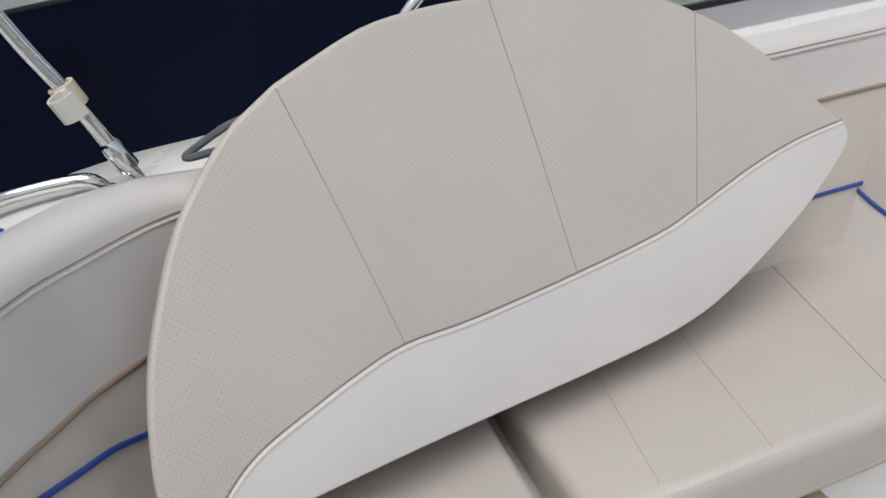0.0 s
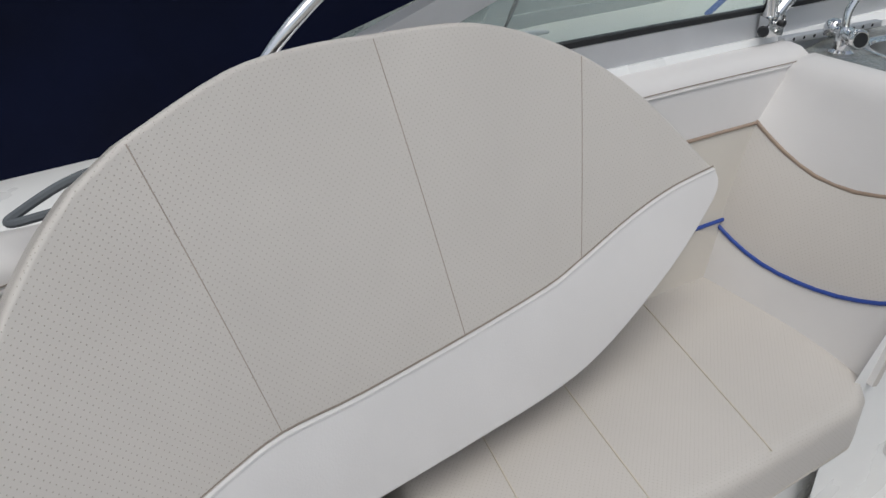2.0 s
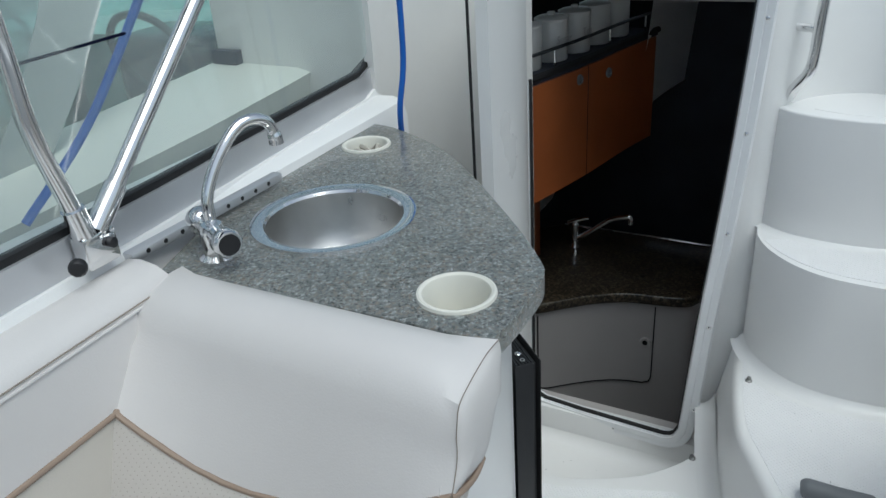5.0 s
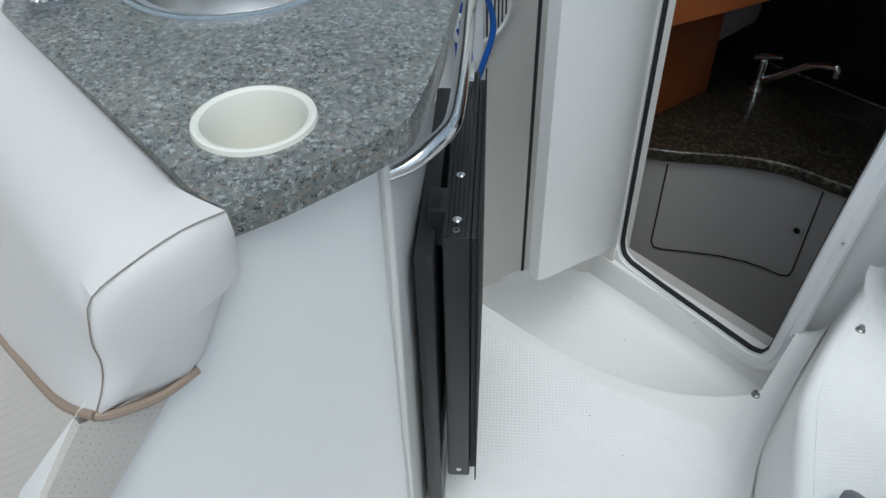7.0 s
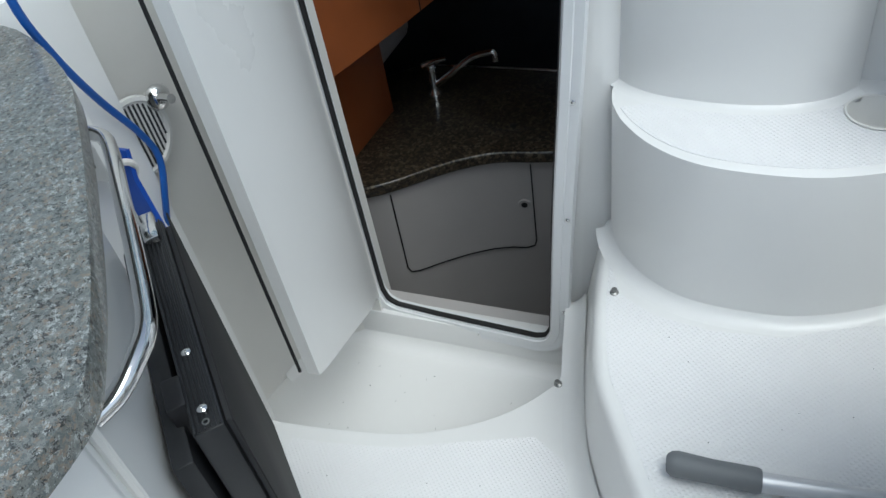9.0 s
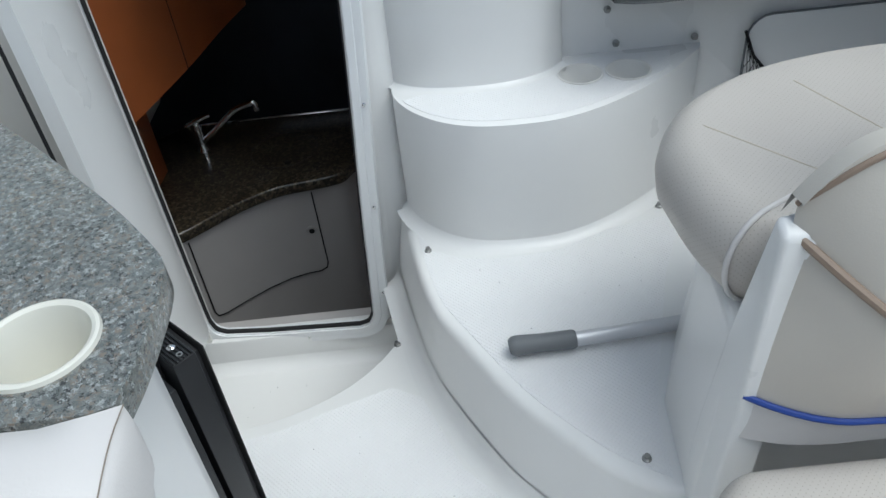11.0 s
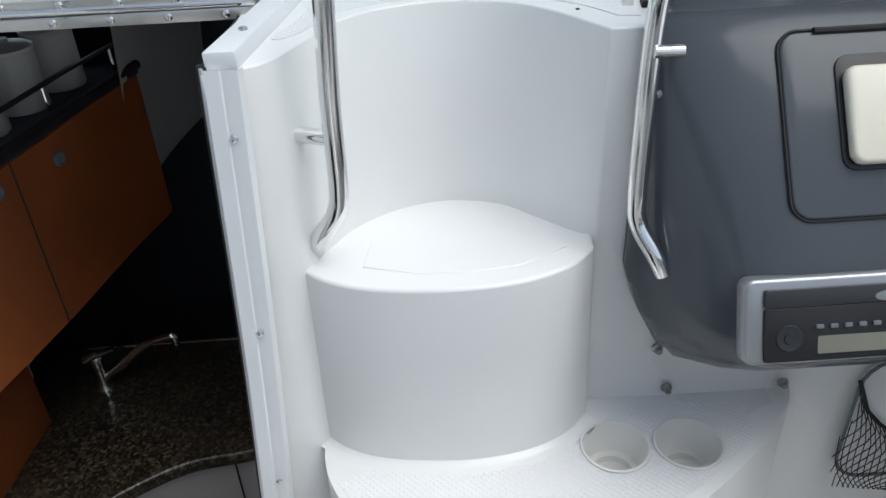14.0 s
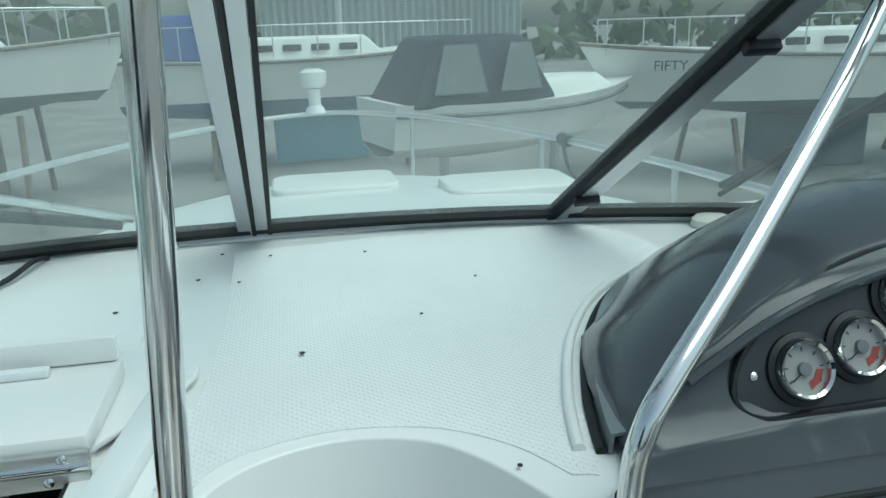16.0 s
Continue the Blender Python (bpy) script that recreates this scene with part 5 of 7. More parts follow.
for y, word in ((1.02, "Coffee"), (1.16, "Sugar"), (1.30, "Tea"), (1.44, ""), (1.58, "")):
    p = min(CURVE, key=lambda q: abs(q.y - y))
    jar = thing("canister", "white enamel kitchen canister on the shelf" + (" lettered " + word if word in ("Sugar", "Tea") else ""), "canister", (p.x - 0.085, y, 0.826), "kitchen canisters")
    part("body", lathe([(0, 0), (0.052, 0), (0.055, 0.004), (0.055, 0.125), (0.053, 0.128), (0, 0.128)], 28), TIN, jar)
    part("lid", lathe([(0.0, 0.155), (0.012, 0.155), (0.012, 0.146), (0.045, 0.142), (0.0565, 0.136), (0.0565, 0.128), (0, 0.128)], 28), TIN, jar, "enamel lid")
    if word in ("Sugar", "Tea"):
        td = bpy.data.curves.new("lettering", "FONT")
        td.body, td.size, td.align_x, td.extrude = word, 0.034, "CENTER", 0.0004
        dg_ob = new("lettering_source", td)
        me = bpy.data.meshes.new_from_object(dg_ob.evaluated_get(bpy.context.evaluated_depsgraph_get()))
        bpy.data.objects.remove(dg_ob)
        me.materials.append(CABIN)
        w = new("lettering", me)
        w.parent = jar
        w.matrix_local = frame_of((0.0535, -0.018, 0.062), (0.94, -0.34, 0), (0.34, 0.94, 0))
splash = solid("cherry_panel", prism([(-0.98, 0.95), (-0.955, 0.95), (-0.93, 1.36), (-0.955, 1.36)], -0.03, 0.40, 0.002), CHERRY, "cherry wood end panel on the galley worktop", "panel")
vp = thing("vent_panel", "dark blue slatted vent panel in the galley", "vent", (-0.965, 0.90, 0.05))
part("plate", box(-0.01, 0.012, -0.08, 0.045, -0.08, 0.33), mat("dark_blue_panel", (0.01, 0.02, 0.05), 0.4), vp)
for k in range(7):
    part("slat", box(0.012, 0.018, -0.05, 0.035, -0.03 + k * 0.04, -0.022 + k * 0.04, 0.002), BLACK, vp)
blind = solid("window_blind", sheet([[Vector((-1.02 + 0.012 * math.sin(k), 1.38 + 0.35 * j / 6, 0.06 + 0.03 * k)) for j in range(7)] for k in range(10)], 0.004), CABIN, "pale fabric blind over a small port light", "blind")
sock = thing("power_socket", "white power socket on the galley wall", "socket", (-0.99, 1.40, 0.10))
part("plate", box(-0.012, 0.012, -0.04, 0.04, -0.04, 0.04, 0.005), GEL_OLD, sock)
solid("cabin_partition", box(-0.85, -0.115, 2.22, 2.26, -1.1, 0.92), DARK, "cabin partition, coloured near-black as the unlit interior", "wall", kind="structure")

# ---- helm console ----
PROF = [(0.72, 0.690), (0.66, 0.692), (0.60, 0.705), (0.545, 0.738), (0.505, 0.775), (0.486, 0.805), (0.482, 0.83), (0.513, 0.905), (0.540, 0.960), (0.605, 1.052), (0.668, 1.140), (0.690, 1.158), (0.715, 1.166), (0.750, 1.168), (0.768, 1.180), (0.800, 1.255), (0.822, 1.312), (0.806, 1.330), (0.803, 1.345), (0.815, 1.358), (0.86, 1.374), (0.95, 1.385), (1.08, 1.365), (1.20, 1.315), (1.32, 1.245), (1.42, 1.185), (1.47, 1.140)]
XS = [(0.388, 0.00, 0.02, 0.76), (0.392, 0.10, 0.05, 0.78), (0.402, 0.28, 0.09, 0.84), (0.422, 0.52, 0.15, 0.91), (0.452, 0.76, 0.24, 0.98), (0.490, 0.92, 0.33, 1.05), (0.54, 1.0, 0.45, 1.11), (0.59, 1.0, 0.58, 1.18), (0.66, 1.0, 0.71, 1.28), (0.74, 1.0, 0.81, 1.36), (0.84, 1.0, 0.91, 1.42), (0.98, 1.0, 0.98, 1.46), (1.2, 1.0, 1.0, 1.47), (1.55, 1.0, 1.0, 1.47)]


def console_row(x, s, u, yend):
    row = []
    for k, (y, z) in enumerate(PROF):
        if k <= 12:
            yy, zz = 0.692 + (min(y, 0.692) - 0.692) * s, z
            if s < 1:
                zz = max(z, 0.69 + 0.135 * (1 - s) ** 1.5)
        else:
            zz = 1.166 + (z - 1.166) * u
            yy = 0.715 + (y - 0.715) * (yend - 0.715) / (1.47 - 0.715) if y > 0.83 else 0.715 + (y - 0.715) * min(1, 0.35 + u * 0.8)
        row.append(Vector((x if k <= 12 else x + max(0.0, 0.038 * (1 - (x - 0.388) / 0.12)), yy, zz)))
    return row


helm = thing("helm_console", "glossy grey moulded helm console with gauges and a radio", "console")
grid = [console_row(*a) for a in XS]
bm = sheet(grid)
bm.faces.new([v for v in list(bm.verts)[:len(PROF)]])
part("body", bm, DASH, helm, "glossy grey gelcoat moulding", 60)
crease = [console_row(*a) for a in XS]
part("hood_lip", tube([r[18] + Vector((0, -0.002, 0)) for r in crease[5:]], 0.006, 8, 3), DASH, helm, "rounded hood lip")


def on_console(x, y0, z0, y1, z1, k):
    return Vector((x, y0 + (y1 - y0) * k, z0 + (z1 - z0) * k))


# gauge panel
gn = Vector((0, -0.92, 0.39)).normalized()
gm = frame_of((0.708, 0.797, 1.232), gn, (1, 0, 0))


def plate(outline, z0, z1, r, m):
    bm = prism(outline, z0, z1, r, 3)
    bm.transform(m)
    return bm


oval = [(p.x, p.y) for p in curve([(-0.155, -0.035, 0), (-0.13, -0.062, 0), (-0.05, -0.064, 0), (0.3, -0.060, 0), (0.55, -0.05, 0), (0.55, 0.095, 0), (0.3, 0.115, 0), (0.05, 0.098, 0), (-0.06, 0.062, 0), (-0.13, 0.012, 0)], 5, True)]
part("gauge_panel", plate(oval, -0.02, 0.012, 0.004, gm), DASH_D, helm, "dark gauge panel")
part("panel_rim", tube([gm @ Vector((x, y, 0.011)) for x, y in offset(oval, 0.002)], 0.0035, 6, closed=True), BLACK, helm, "black panel edge")
screw(gm @ Matrix.Translation((-0.132, -0.022, 0.012)), 0.005, helm)
DIAL = mat("white_dial", (0.30, 0.30, 0.29), 0.4)
RED = mat("red_mark", (0.30, 0.05, 0.04), 0.5)
LENS = mat("clear_lens", (0.9, 0.9, 0.9), 0.03)
for gx, gy, r in ((-0.078, -0.020, 0.031), (-0.008, -0.004, 0.031), (0.055, 0.045, 0.031)):
    q = gm @ Matrix.Translation((gx, gy, 0.012))
    g = part("gauge", lathe([(r * 1.28, -0.002), (r * 1.26, 0.004), (r * 1.05, 0.006), (r * 1.03, 0.002)], 32, q), BLACK, helm, "round engine gauge with chrome bezel")
    part("bezel", lathe([(r * 1.03, 0.0), (r * 1.03, 0.012), (r * 0.96, 0.0155), (r * 0.86, 0.013), (r * 0.82, 0.006)], 40, q), STEEL, g, "chrome bezel")
    part("dial", lathe([(r * 0.84, 0.006), (0, 0.006)], 32, q), DIAL, g, "white dial face")
    part("hub", lathe([(r * 0.24, 0.006), (r * 0.23, 0.010), (0, 0.011)], 20, q), GRIP, g, "grey needle hub")
    bm = bmesh.new()
    v = [bm.verts.new(q @ Vector((math.cos(a) * rr * r, math.sin(a) * rr * r, 0.0068))) for rr, ang in ((0.45, (-75, -40, -5)), (0.72, (-5, -40, -75))) for a in [radians(t) for t in ang]]
    bm.faces.new(v)
    part("red_zone", bm, RED, g, "", 0)
    for k in range(7):
        a = radians(215 - k * 42)
        bm = box(0.60 * r, 0.74 * r, -0.0006, 0.0006, 0.0062, 0.0068)
        bm.transform(q @ Matrix.Rotation(a, 4, "Z"))
        part("tick", bm, INK, g)
    bm = box(0.1 * r, 0.66 * r, -0.0007, 0.0007, 0.009, 0.0097)
    bm.transform(q @ Matrix.Rotation(radians(215), 4, "Z"))
    part("needle", bm, INK, g)

# glove box door on the sloping face
go = frame_of((0.80, 0.604, 1.050), (0, -0.815, 0.579), (1, 0, 0))


def rounded(x0, x1, y0, y1, r, n=5):
    out = []
    for cx, cy, a0 in ((x1 - r, y1 - r, 0), (x0 + r, y1 - r, 90), (x0 + r, y0 + r, 180), (x1 - r, y0 + r, 270)):
        out += [(cx + r * math.cos(radians(a0 + 90 * k / n)), cy + r * math.sin(radians(a0 + 90 * k / n))) for k in range(n + 1)]
    return out


gl = part("glove_door", plate(rounded(-0.265, 0.30, -0.105, 0.112, 0.022), -0.01, 0.004, 0.003, go), DASH, helm, "grey glove box door")
part("door_gap", tube([go @ Vector((x, y, 0.0015)) for x, y in rounded(-0.267, 0.302, -0.107, 0.114, 0.024)], 0.0018, 6, closed=True), RUBBER, gl, "dark gap round the door")
part("hinge_pin", tube([go @ Vector((-0.225, 0.112, 0.005)), go @ Vector((0.28, 0.112, 0.005))], 0.004, 8), RUBBER, gl, "black hinge")
part("recess", plate(rounded(-0.205, 0.10, -0.052, 0.082, 0.016), 0.0041, 0.0065, 0.001, go), BLACK, gl, "black recess rim")
part("insert", plate(rounded(-0.200, 0.095, -0.047, 0.066, 0.014), 0.0066, 0.022, 0.006, go), mat("cream_plastic", (0.74, 0.70, 0.58), 0.4), gl, "cream plastic insert")
part("lock", lathe([(0, 0.010), (0.013, 0.010), (0.017, 0.0085), (0.019, 0.004)], 22, go @ Matrix.Translation((-0.075, -0.082, 0))), BLACK, gl, "round black finger hole")

# radio
rm = frame_of((0.598, 0.4955, 0.861), (0, -0.925, 0.380), (1, 0, 0))
SILVER = mat("silver_plastic", (0.36, 0.37, 0.39), 0.32, 0.6)
rad = part("radio", plate(rounded(-0.125, 0.125, -0.050, 0.052, 0.012), -0.015, 0.012, 0.005, rm), SILVER, helm, "silver marine radio")
part("face", plate(rounded(-0.104, 0.108, -0.046, 0.018, 0.004), 0.0121, 0.0155, 0.001, rm), BLACK, rad, "black radio face")
part("flap", plate(rounded(-0.104, 0.108, 0.0185, 0.040, 0.003), 0.0121, 0.0165, 0.001, rm), DASH_D, rad, "dark flip front")
part("badge", plate([(0.038 + 0.016 * math.cos(k * math.pi / 12), 0.026 + 0.006 * math.sin(k * math.pi / 12)) for k in range(24)], 0.0166, 0.0172, 0, rm), SILVER, rad, "plain oval badge")
part("display", plate(rounded(-0.042, 0.062, -0.038, -0.017, 0.002), 0.0156, 0.0162, 0, rm), mat("lcd_grey", (0.22, 0.22, 0.18), 0.25), rad, "grey display")
part("control_pad", lathe([(0, 0.018), (0.006, 0.018), (0.0062, 0.0165), (0.015, 0.0175), (0.016, 0.0155)], 22, rm @ Matrix.Translation((-0.075, -0.018, 0))), DASH_D, rad, "round control pad")
for k in range(8):
    part("button", plate(rounded(-0.045 + k * 0.0165, -0.036 + k * 0.0165, -0.008, -0.003, 0.001, 2), 0.0156, 0.0178, 0.0005, rm), GRIP, rad)
for j in range(2):
    for k in range(3):
        part("key", plate(rounded(0.068 + j * 0.013, 0.077 + j * 0.013, -0.040 + k * 0.010, -0.035 + k * 0.010, 0.001, 2), 0.0156, 0.0178, 0.0005, rm), GRIP, rad)
snap((0.405, 0.676, 1.074), (-0.7, -0.7, 0.1))
# helm side screen round the dome
flange = curve([(0.418, 0.775, 1.152), (0.427, 0.815, 1.152), (0.455, 0.91, 1.152), (0.512, 1.05, 1.152), (0.60, 1.19, 1.152), (0.72, 1.30, 1.152), (0.86, 1.38, 1.152), (1.05, 1.43, 1.152)], 6)
part("deck_flange", sheet([[p, p + Vector((0.002, -0.001, 0.022)), p + Vector((0.028, -0.016, 0.034))] for p in flange], 0.004), mat("smoked_flange", (0.20, 0.22, 0.23), 0.2), helm, "pale grey flange along the deck")
part("flange_seal", tube([p + Vector((-0.006, 0.003, 0.001)) for p in flange], 0.006, 8), RUBBER, helm, "black sealing strip")
lip = curve([tuple(p + Vector((-0.026, 0.012, 0.001))) for p in flange[::6]], 6)
solid("deck_ridge", tube(lip, 0.007, 10), GEL, "raised white deck lip round the console", "deck", kind="structure")
for p in ((0.446, 0.807, 1.182), (0.478, 0.897, 1.182)):
    screw(frame_of(p, (-0.9, 0.3, 0.4)), 0.007, helm)
pk = thing("compass_puck", "round cream plastic puck on the deck", "puck", (0.975, 1.54, 1.152))
part("dome", lathe([(0, 0.024), (0.03, 0.022), (0.040, 0.014), (0.042, 0.0), (0, 0)], 28), CUP, pk)
for k in range(9):
    a = radians(235 + k * 9)
    part("text_bar", box(-0.0022, 0.0022, -0.001, 0.001, 0.004, 0.010), INK, pk).matrix_local = Matrix.Rotation(a + math.pi / 2, 4, "Z") @ Matrix.Translation((0, -0.0418, 0))
wheel = thing("throttle_knob", "black rubber control on top of the console", "control", (1.06, 0.95, 1.375))
part("base", lathe([(0, 0), (0.035, 0), (0.04, 0.02), (0.038, 0.07), (0.025, 0.095), (0, 0.10)], 24), BLACK, wheel)

# grab rails
gr = thing("grab_rail", "tall polished steel grab rail beside the steps", "grab rail", (0, 0, 0), "boarding grab rails")
part("tube", tube([(-0.032, 0.690, 0.878), (-0.022, 0.674, 0.905), (0.004, 0.660, 0.945), (0.012, 0.660, 0.985), (0.015, 0.660, 1.10), (0.026, 0.659, 1.28), (0.040, 0.658, 1.50), (0.055, 0.66, 1.75)], 0.0125, 18, 6), STEEL, gr)
part("bracket", tube([(-0.045, 0.69, 1.047), (0.010, 0.664, 1.047)], 0.010, 14), STEEL, gr, "short steel bracket")
gr2 = thing("grab_rail", "bent polished steel grab rail beside the helm console", "grab rail", (0, 0, 0), "boarding grab rails")
bent = [(0.437, 0.642, 0.818), (0.424, 0.650, 0.845), (0.404, 0.672, 0.882), (0.400, 0.680, 0.93), (0.407, 0.705, 1.08), (0.414, 0.715, 1.17), (0.425, 0.720, 1.215), (0.455, 0.735, 1.255), (0.56, 0.795, 1.345), (0.729, 0.90, 1.50), (0.85, 0.98, 1.62)]
bent = [Vector((0.118, 0.05, 1.47)).lerp(Vector(p), 0.935) for p in bent]
part("tube", tube(bent, 0.0118, 18, 6), STEEL, gr2)
part("bracket", tube([(0.388, 0.655, 1.134), (0.425, 0.664, 1.130)], 0.008, 14), STEEL, gr2, "short steel bracket")

# ---- coach roof, hatch and windscreen ----
pad_deck = arc([(0.392, 0.745), (0.402, 0.76), (0.442, 0.93), (0.496, 1.07), (0.59, 1.21), (0.70, 1.31), (0.80, 1.38), (0.78, 1.55)], 4) + [(0.72, 1.64), (0.3, 1.66), (0.0, 1.63)] + arc([(0.01, 1.30), (0.0, 1.05), (-0.03, 0.82), (-0.055, 0.745), (-0.045, 0.73), (-0.02, 0.755), (0.02, 0.838), (0.06, 0.868), (0.11, 0.885), (0.176, 0.890), (0.262, 0.868), (0.33, 0.815), (0.37, 0.75)], 4)
solid("deck_nonskid", prism(pad_deck[::-1], 1.1480, 1.1514, 0.0, 1), NONSKID, "white diamond-pattern nonskid panel on the coach roof", "deck", kind="structure")
solid("coach_roof_port", prism([(-1.75, 0.88), (-0.10, 0.88), (-0.10, 1.10), (-0.115, 1.72), (-0.6, 1.69), (-1.75, 1.25)], 1.138, 1.158, 0.004), GEL, "white coach roof over the cabin", "deck", kind="structure")
solid("coach_roof_forward", box(-0.55, 1.2, 1.66, 1.80, 1.04, 1.10), GEL, "coach roof forward of the windscreen", "deck", kind="structure")
solid("hatch_ring", prism([(x, y) for x, y in arc([(-0.115, 0.87), (-0.035, 0.99), (-0.010, 1.06), (-0.035, 1.12), (-0.14, 1.15), (-0.5, 1.17), (-1.0, 1.17), (-1.0, 0.87)], 5)], 1.158, 1.166, 0.003), GEL, "raised white surround of the sliding hatch", "deck", kind="structure")
hatch = thing("door_hatch", "white folding hatch lid with a piano hinge above the cabin door", "hatch")
part("lid", box(-0.95, -0.095, 0.872, 1.06, 1.168, 1.192, 0.004), GEL, hatch, "smooth white lid")
part("stop_bar", box(-0.95, -0.17, 1.02, 1.036, 1.192, 1.203, 0.003), FRAME, hatch, "white bar")
part("upstand", box(-0.95, -0.098, 1.048, 1.064, 1.192, 1.226, 0.006), GEL, hatch, "rounded upstand")
part("hinge_upper", box(-0.95, -0.093, 0.860, 0.868, 1.168, 1.180, 0.001), BRUSHED, hatch, "steel hinge leaf")
part("hinge_lower", box(-0.95, -0.093, 0.8575, 0.8635, 1.144, 1.160, 0.001), BRUSHED, hatch, "steel hinge leaf")
part("hinge_pin", tube([(-0.95, 0.860, 1.166), (-0.093, 0.860, 1.166)], 0.0055, 10), STEEL, hatch, "hinge barrel")
for k in range(11):
    screw(frame_of((-0.118 - k * 0.077, 0.860, 1.174), (0, -1, 0)), 0.0055, hatch)
    screw(frame_of((-0.132 - k * 0.077, 0.858, 1.152), (0, -1, 0)), 0.0055, hatch)
part("catch", box(-0.46, -0.40, 1.03, 1.046, 1.203, 1.222, 0.004), BRUSHED, hatch, "steel catch")
lead = thing("wiper_lead", "loose black cable on the coach roof", "cable")
part("cable", tube([(-0.52, 1.66, 1.165), (-0.53, 1.60, 1.205), (-0.50, 1.52, 1.185), (-0.44, 1.46, 1.168), (-0.38, 1.50, 1.168), (-0.355, 1.60, 1.175), (-0.35, 1.66, 1.163)], 0.005, 8, 6), RUBBER, lead)
part("gland", lathe([(0, 0.012), (0.012, 0.012), (0.016, 0.0)], 16, Matrix.Translation((-0.52, 1.66, 1.16))), BLACK, lead)
specks = [(0.324, 0.772), (0.071, 1.577), (-0.05, 1.45), (0.02, 1.43), (-0.10, 1.30), (-0.16, 1.32), (0.30, 1.2), (-0.02, 1.60), (0.12, 1.1), (0.42, 1.35), (0.25, 1.55)]
bm = bmesh.new()
for k, (x, y) in enumerate(specks):
    lathe([(0, 0.0022), (0.0028 + 0.001 * (k % 3), 0.0012), (0.003, 0)], 6, Matrix.Translation((x, y, 1.1545 if x > 0 else 1.158)), bm)
rnd = random.Random(4)
for k in range(60):
    x, y = rnd.uniform(-0.55, 0.3), rnd.uniform(-0.9, 0.1)
    lathe([(0, 0.0015), (rnd.uniform(0.0005, 0.0014), 0.0006), (0.0008, 0)], 5, Matrix.Translation((x, y, 0.0012)), bm)
for k in range(12):
    lathe([(0, 0.0015), (rnd.uniform(0.0005, 0.0012), 0.0006), (0.0008, 0)], 5, Matrix.Translation((rnd.uniform(0.05, 0.5), rnd.uniform(0.05, 0.4), 0.2362)), bm)
for k in range(22):
    lathe([(0, 0.0015), (rnd.uniform(0.0005, 0.0015), 0.0006), (0.0008, 0)], 5, Matrix.Translation((rnd.uniform(-0.75, -0.2), rnd.uniform(0.25, 0.52), -0.262)), bm)
solid("grit", bm, INK, "dark specks of grit on the white deck", "dirt", kind="stuff")

RAKE = 1.45


def ws(x, z):
    """A point of the raked windscreen above x on the coach roof."""
    b = 1.738 - 0.19 * (x - 0.1) ** 2
    k = (z - 1.165)
    return Vector((x + k * (0.057 + 0.236 * (x - 0.035)), b - RAKE * k, z))


wind = thing("window_2", "raked windscreen of tinted panes in grey aluminium frames", "windscreen", kind="structure")
BOT, HIGH = 1.165, 1.80
for x0, x1 in ((-1.3, 0.02), (0.06, 0.665), (0.70, 1.7)):
    n = 8
    g = part("pane", sheet([[ws(x0 + (x1 - x0) * k / n, z) for z in (BOT, HIGH)] for k in range(n + 1)]), GLASS, wind, "greenish tinted pane")
    g.visible_shadow = False
nrm = Vector((0, -0.57, -0.82))


def bar(points, w, d, material, name, label=""):
    ps = [Vector(p) for p in points]
    rows = []
    for i, p in enumerate(ps):
        t = (ps[min(i + 1, len(ps) - 1)] - ps[max(i - 1, 0)]).normalized()
        s = t.cross(nrm).normalized()
        rows.append([p + s * a + nrm * b for a, b in ((-w, -d), (-w, d), (w, d), (w, -d), (-w, -d))])
    return part(name, sheet(rows), material, wind, label)


bar([ws(-1.4 + 3.2 * k / 20, BOT + 0.012) for k in range(21)], 0.012, 0.012, RUBBER, "lower_seal", "black lower seal")
bar([ws(-1.4 + 3.2 * k / 20, BOT - 0.004) for k in range(21)], 0.010, 0.016, FRAME, "lower_frame", "white lower frame")
bar([ws(0.018, z) for z in (BOT, 1.5, HIGH)], 0.0135, 0.012, ALU, "mullion", "grey aluminium mullion")
bar([ws(0.052, z) for z in (BOT, 1.5, HIGH)], 0.0115, 0.012, ALU, "mullion", "grey aluminium mullion")
bar([ws(0.036, z) for z in (BOT, 1.5, HIGH)], 0.004, 0.013, RUBBER, "gasket", "black joint")
bar([ws(0.068, z) for z in (BOT, 1.5, HIGH)], 0.0045, 0.013, RUBBER, "gasket", "black joint")
bar([ws(0.668, z) for z in (BOT, 1.5, HIGH)], 0.009, 0.013, RUBBER, "gasket", "black joint")
bar([ws(0.698, z) for z in (BOT, 1.5, HIGH)], 0.021, 0.012, ALU, "mullion", "grey aluminium mullion")
for z in (1.235, 1.545):
    p = ws(0.690, z)
    bm = box(-0.026, 0.026, -0.008, 0.012, -0.010, 0.010, 0.003)
    bm.transform(frame_of(p + nrm * 0.018, nrm, (1, 0, 0)))
    part("stay_clip", bm, BLACK, wind, "black plastic window clip")
bar([ws(-1.4 + 3.2 * k / 12, HIGH) for k in range(13)], 0.02, 0.015, ALU, "top_rail", "grey aluminium top rail")
wip = thing("wiper", "black windscreen wiper resting on the outside of the glass", "wiper")
part("blade", tube([ws(0.98, 1.21) - nrm * 0.03, ws(1.0, 1.32) - nrm * 0.025, ws(1.03, 1.52) - nrm * 0.025], 0.008, 8), RUBBER, wip)
part("arm", tube([ws(1.02, 1.17) - nrm * 0.04, ws(1.03, 1.33) - nrm * 0.045, ws(1.015, 1.42) - nrm * 0.03], 0.006, 8), BLACK, wip)
wip2 = thing("wiper", "steel wiper arm lying along the port windscreen", "wiper")
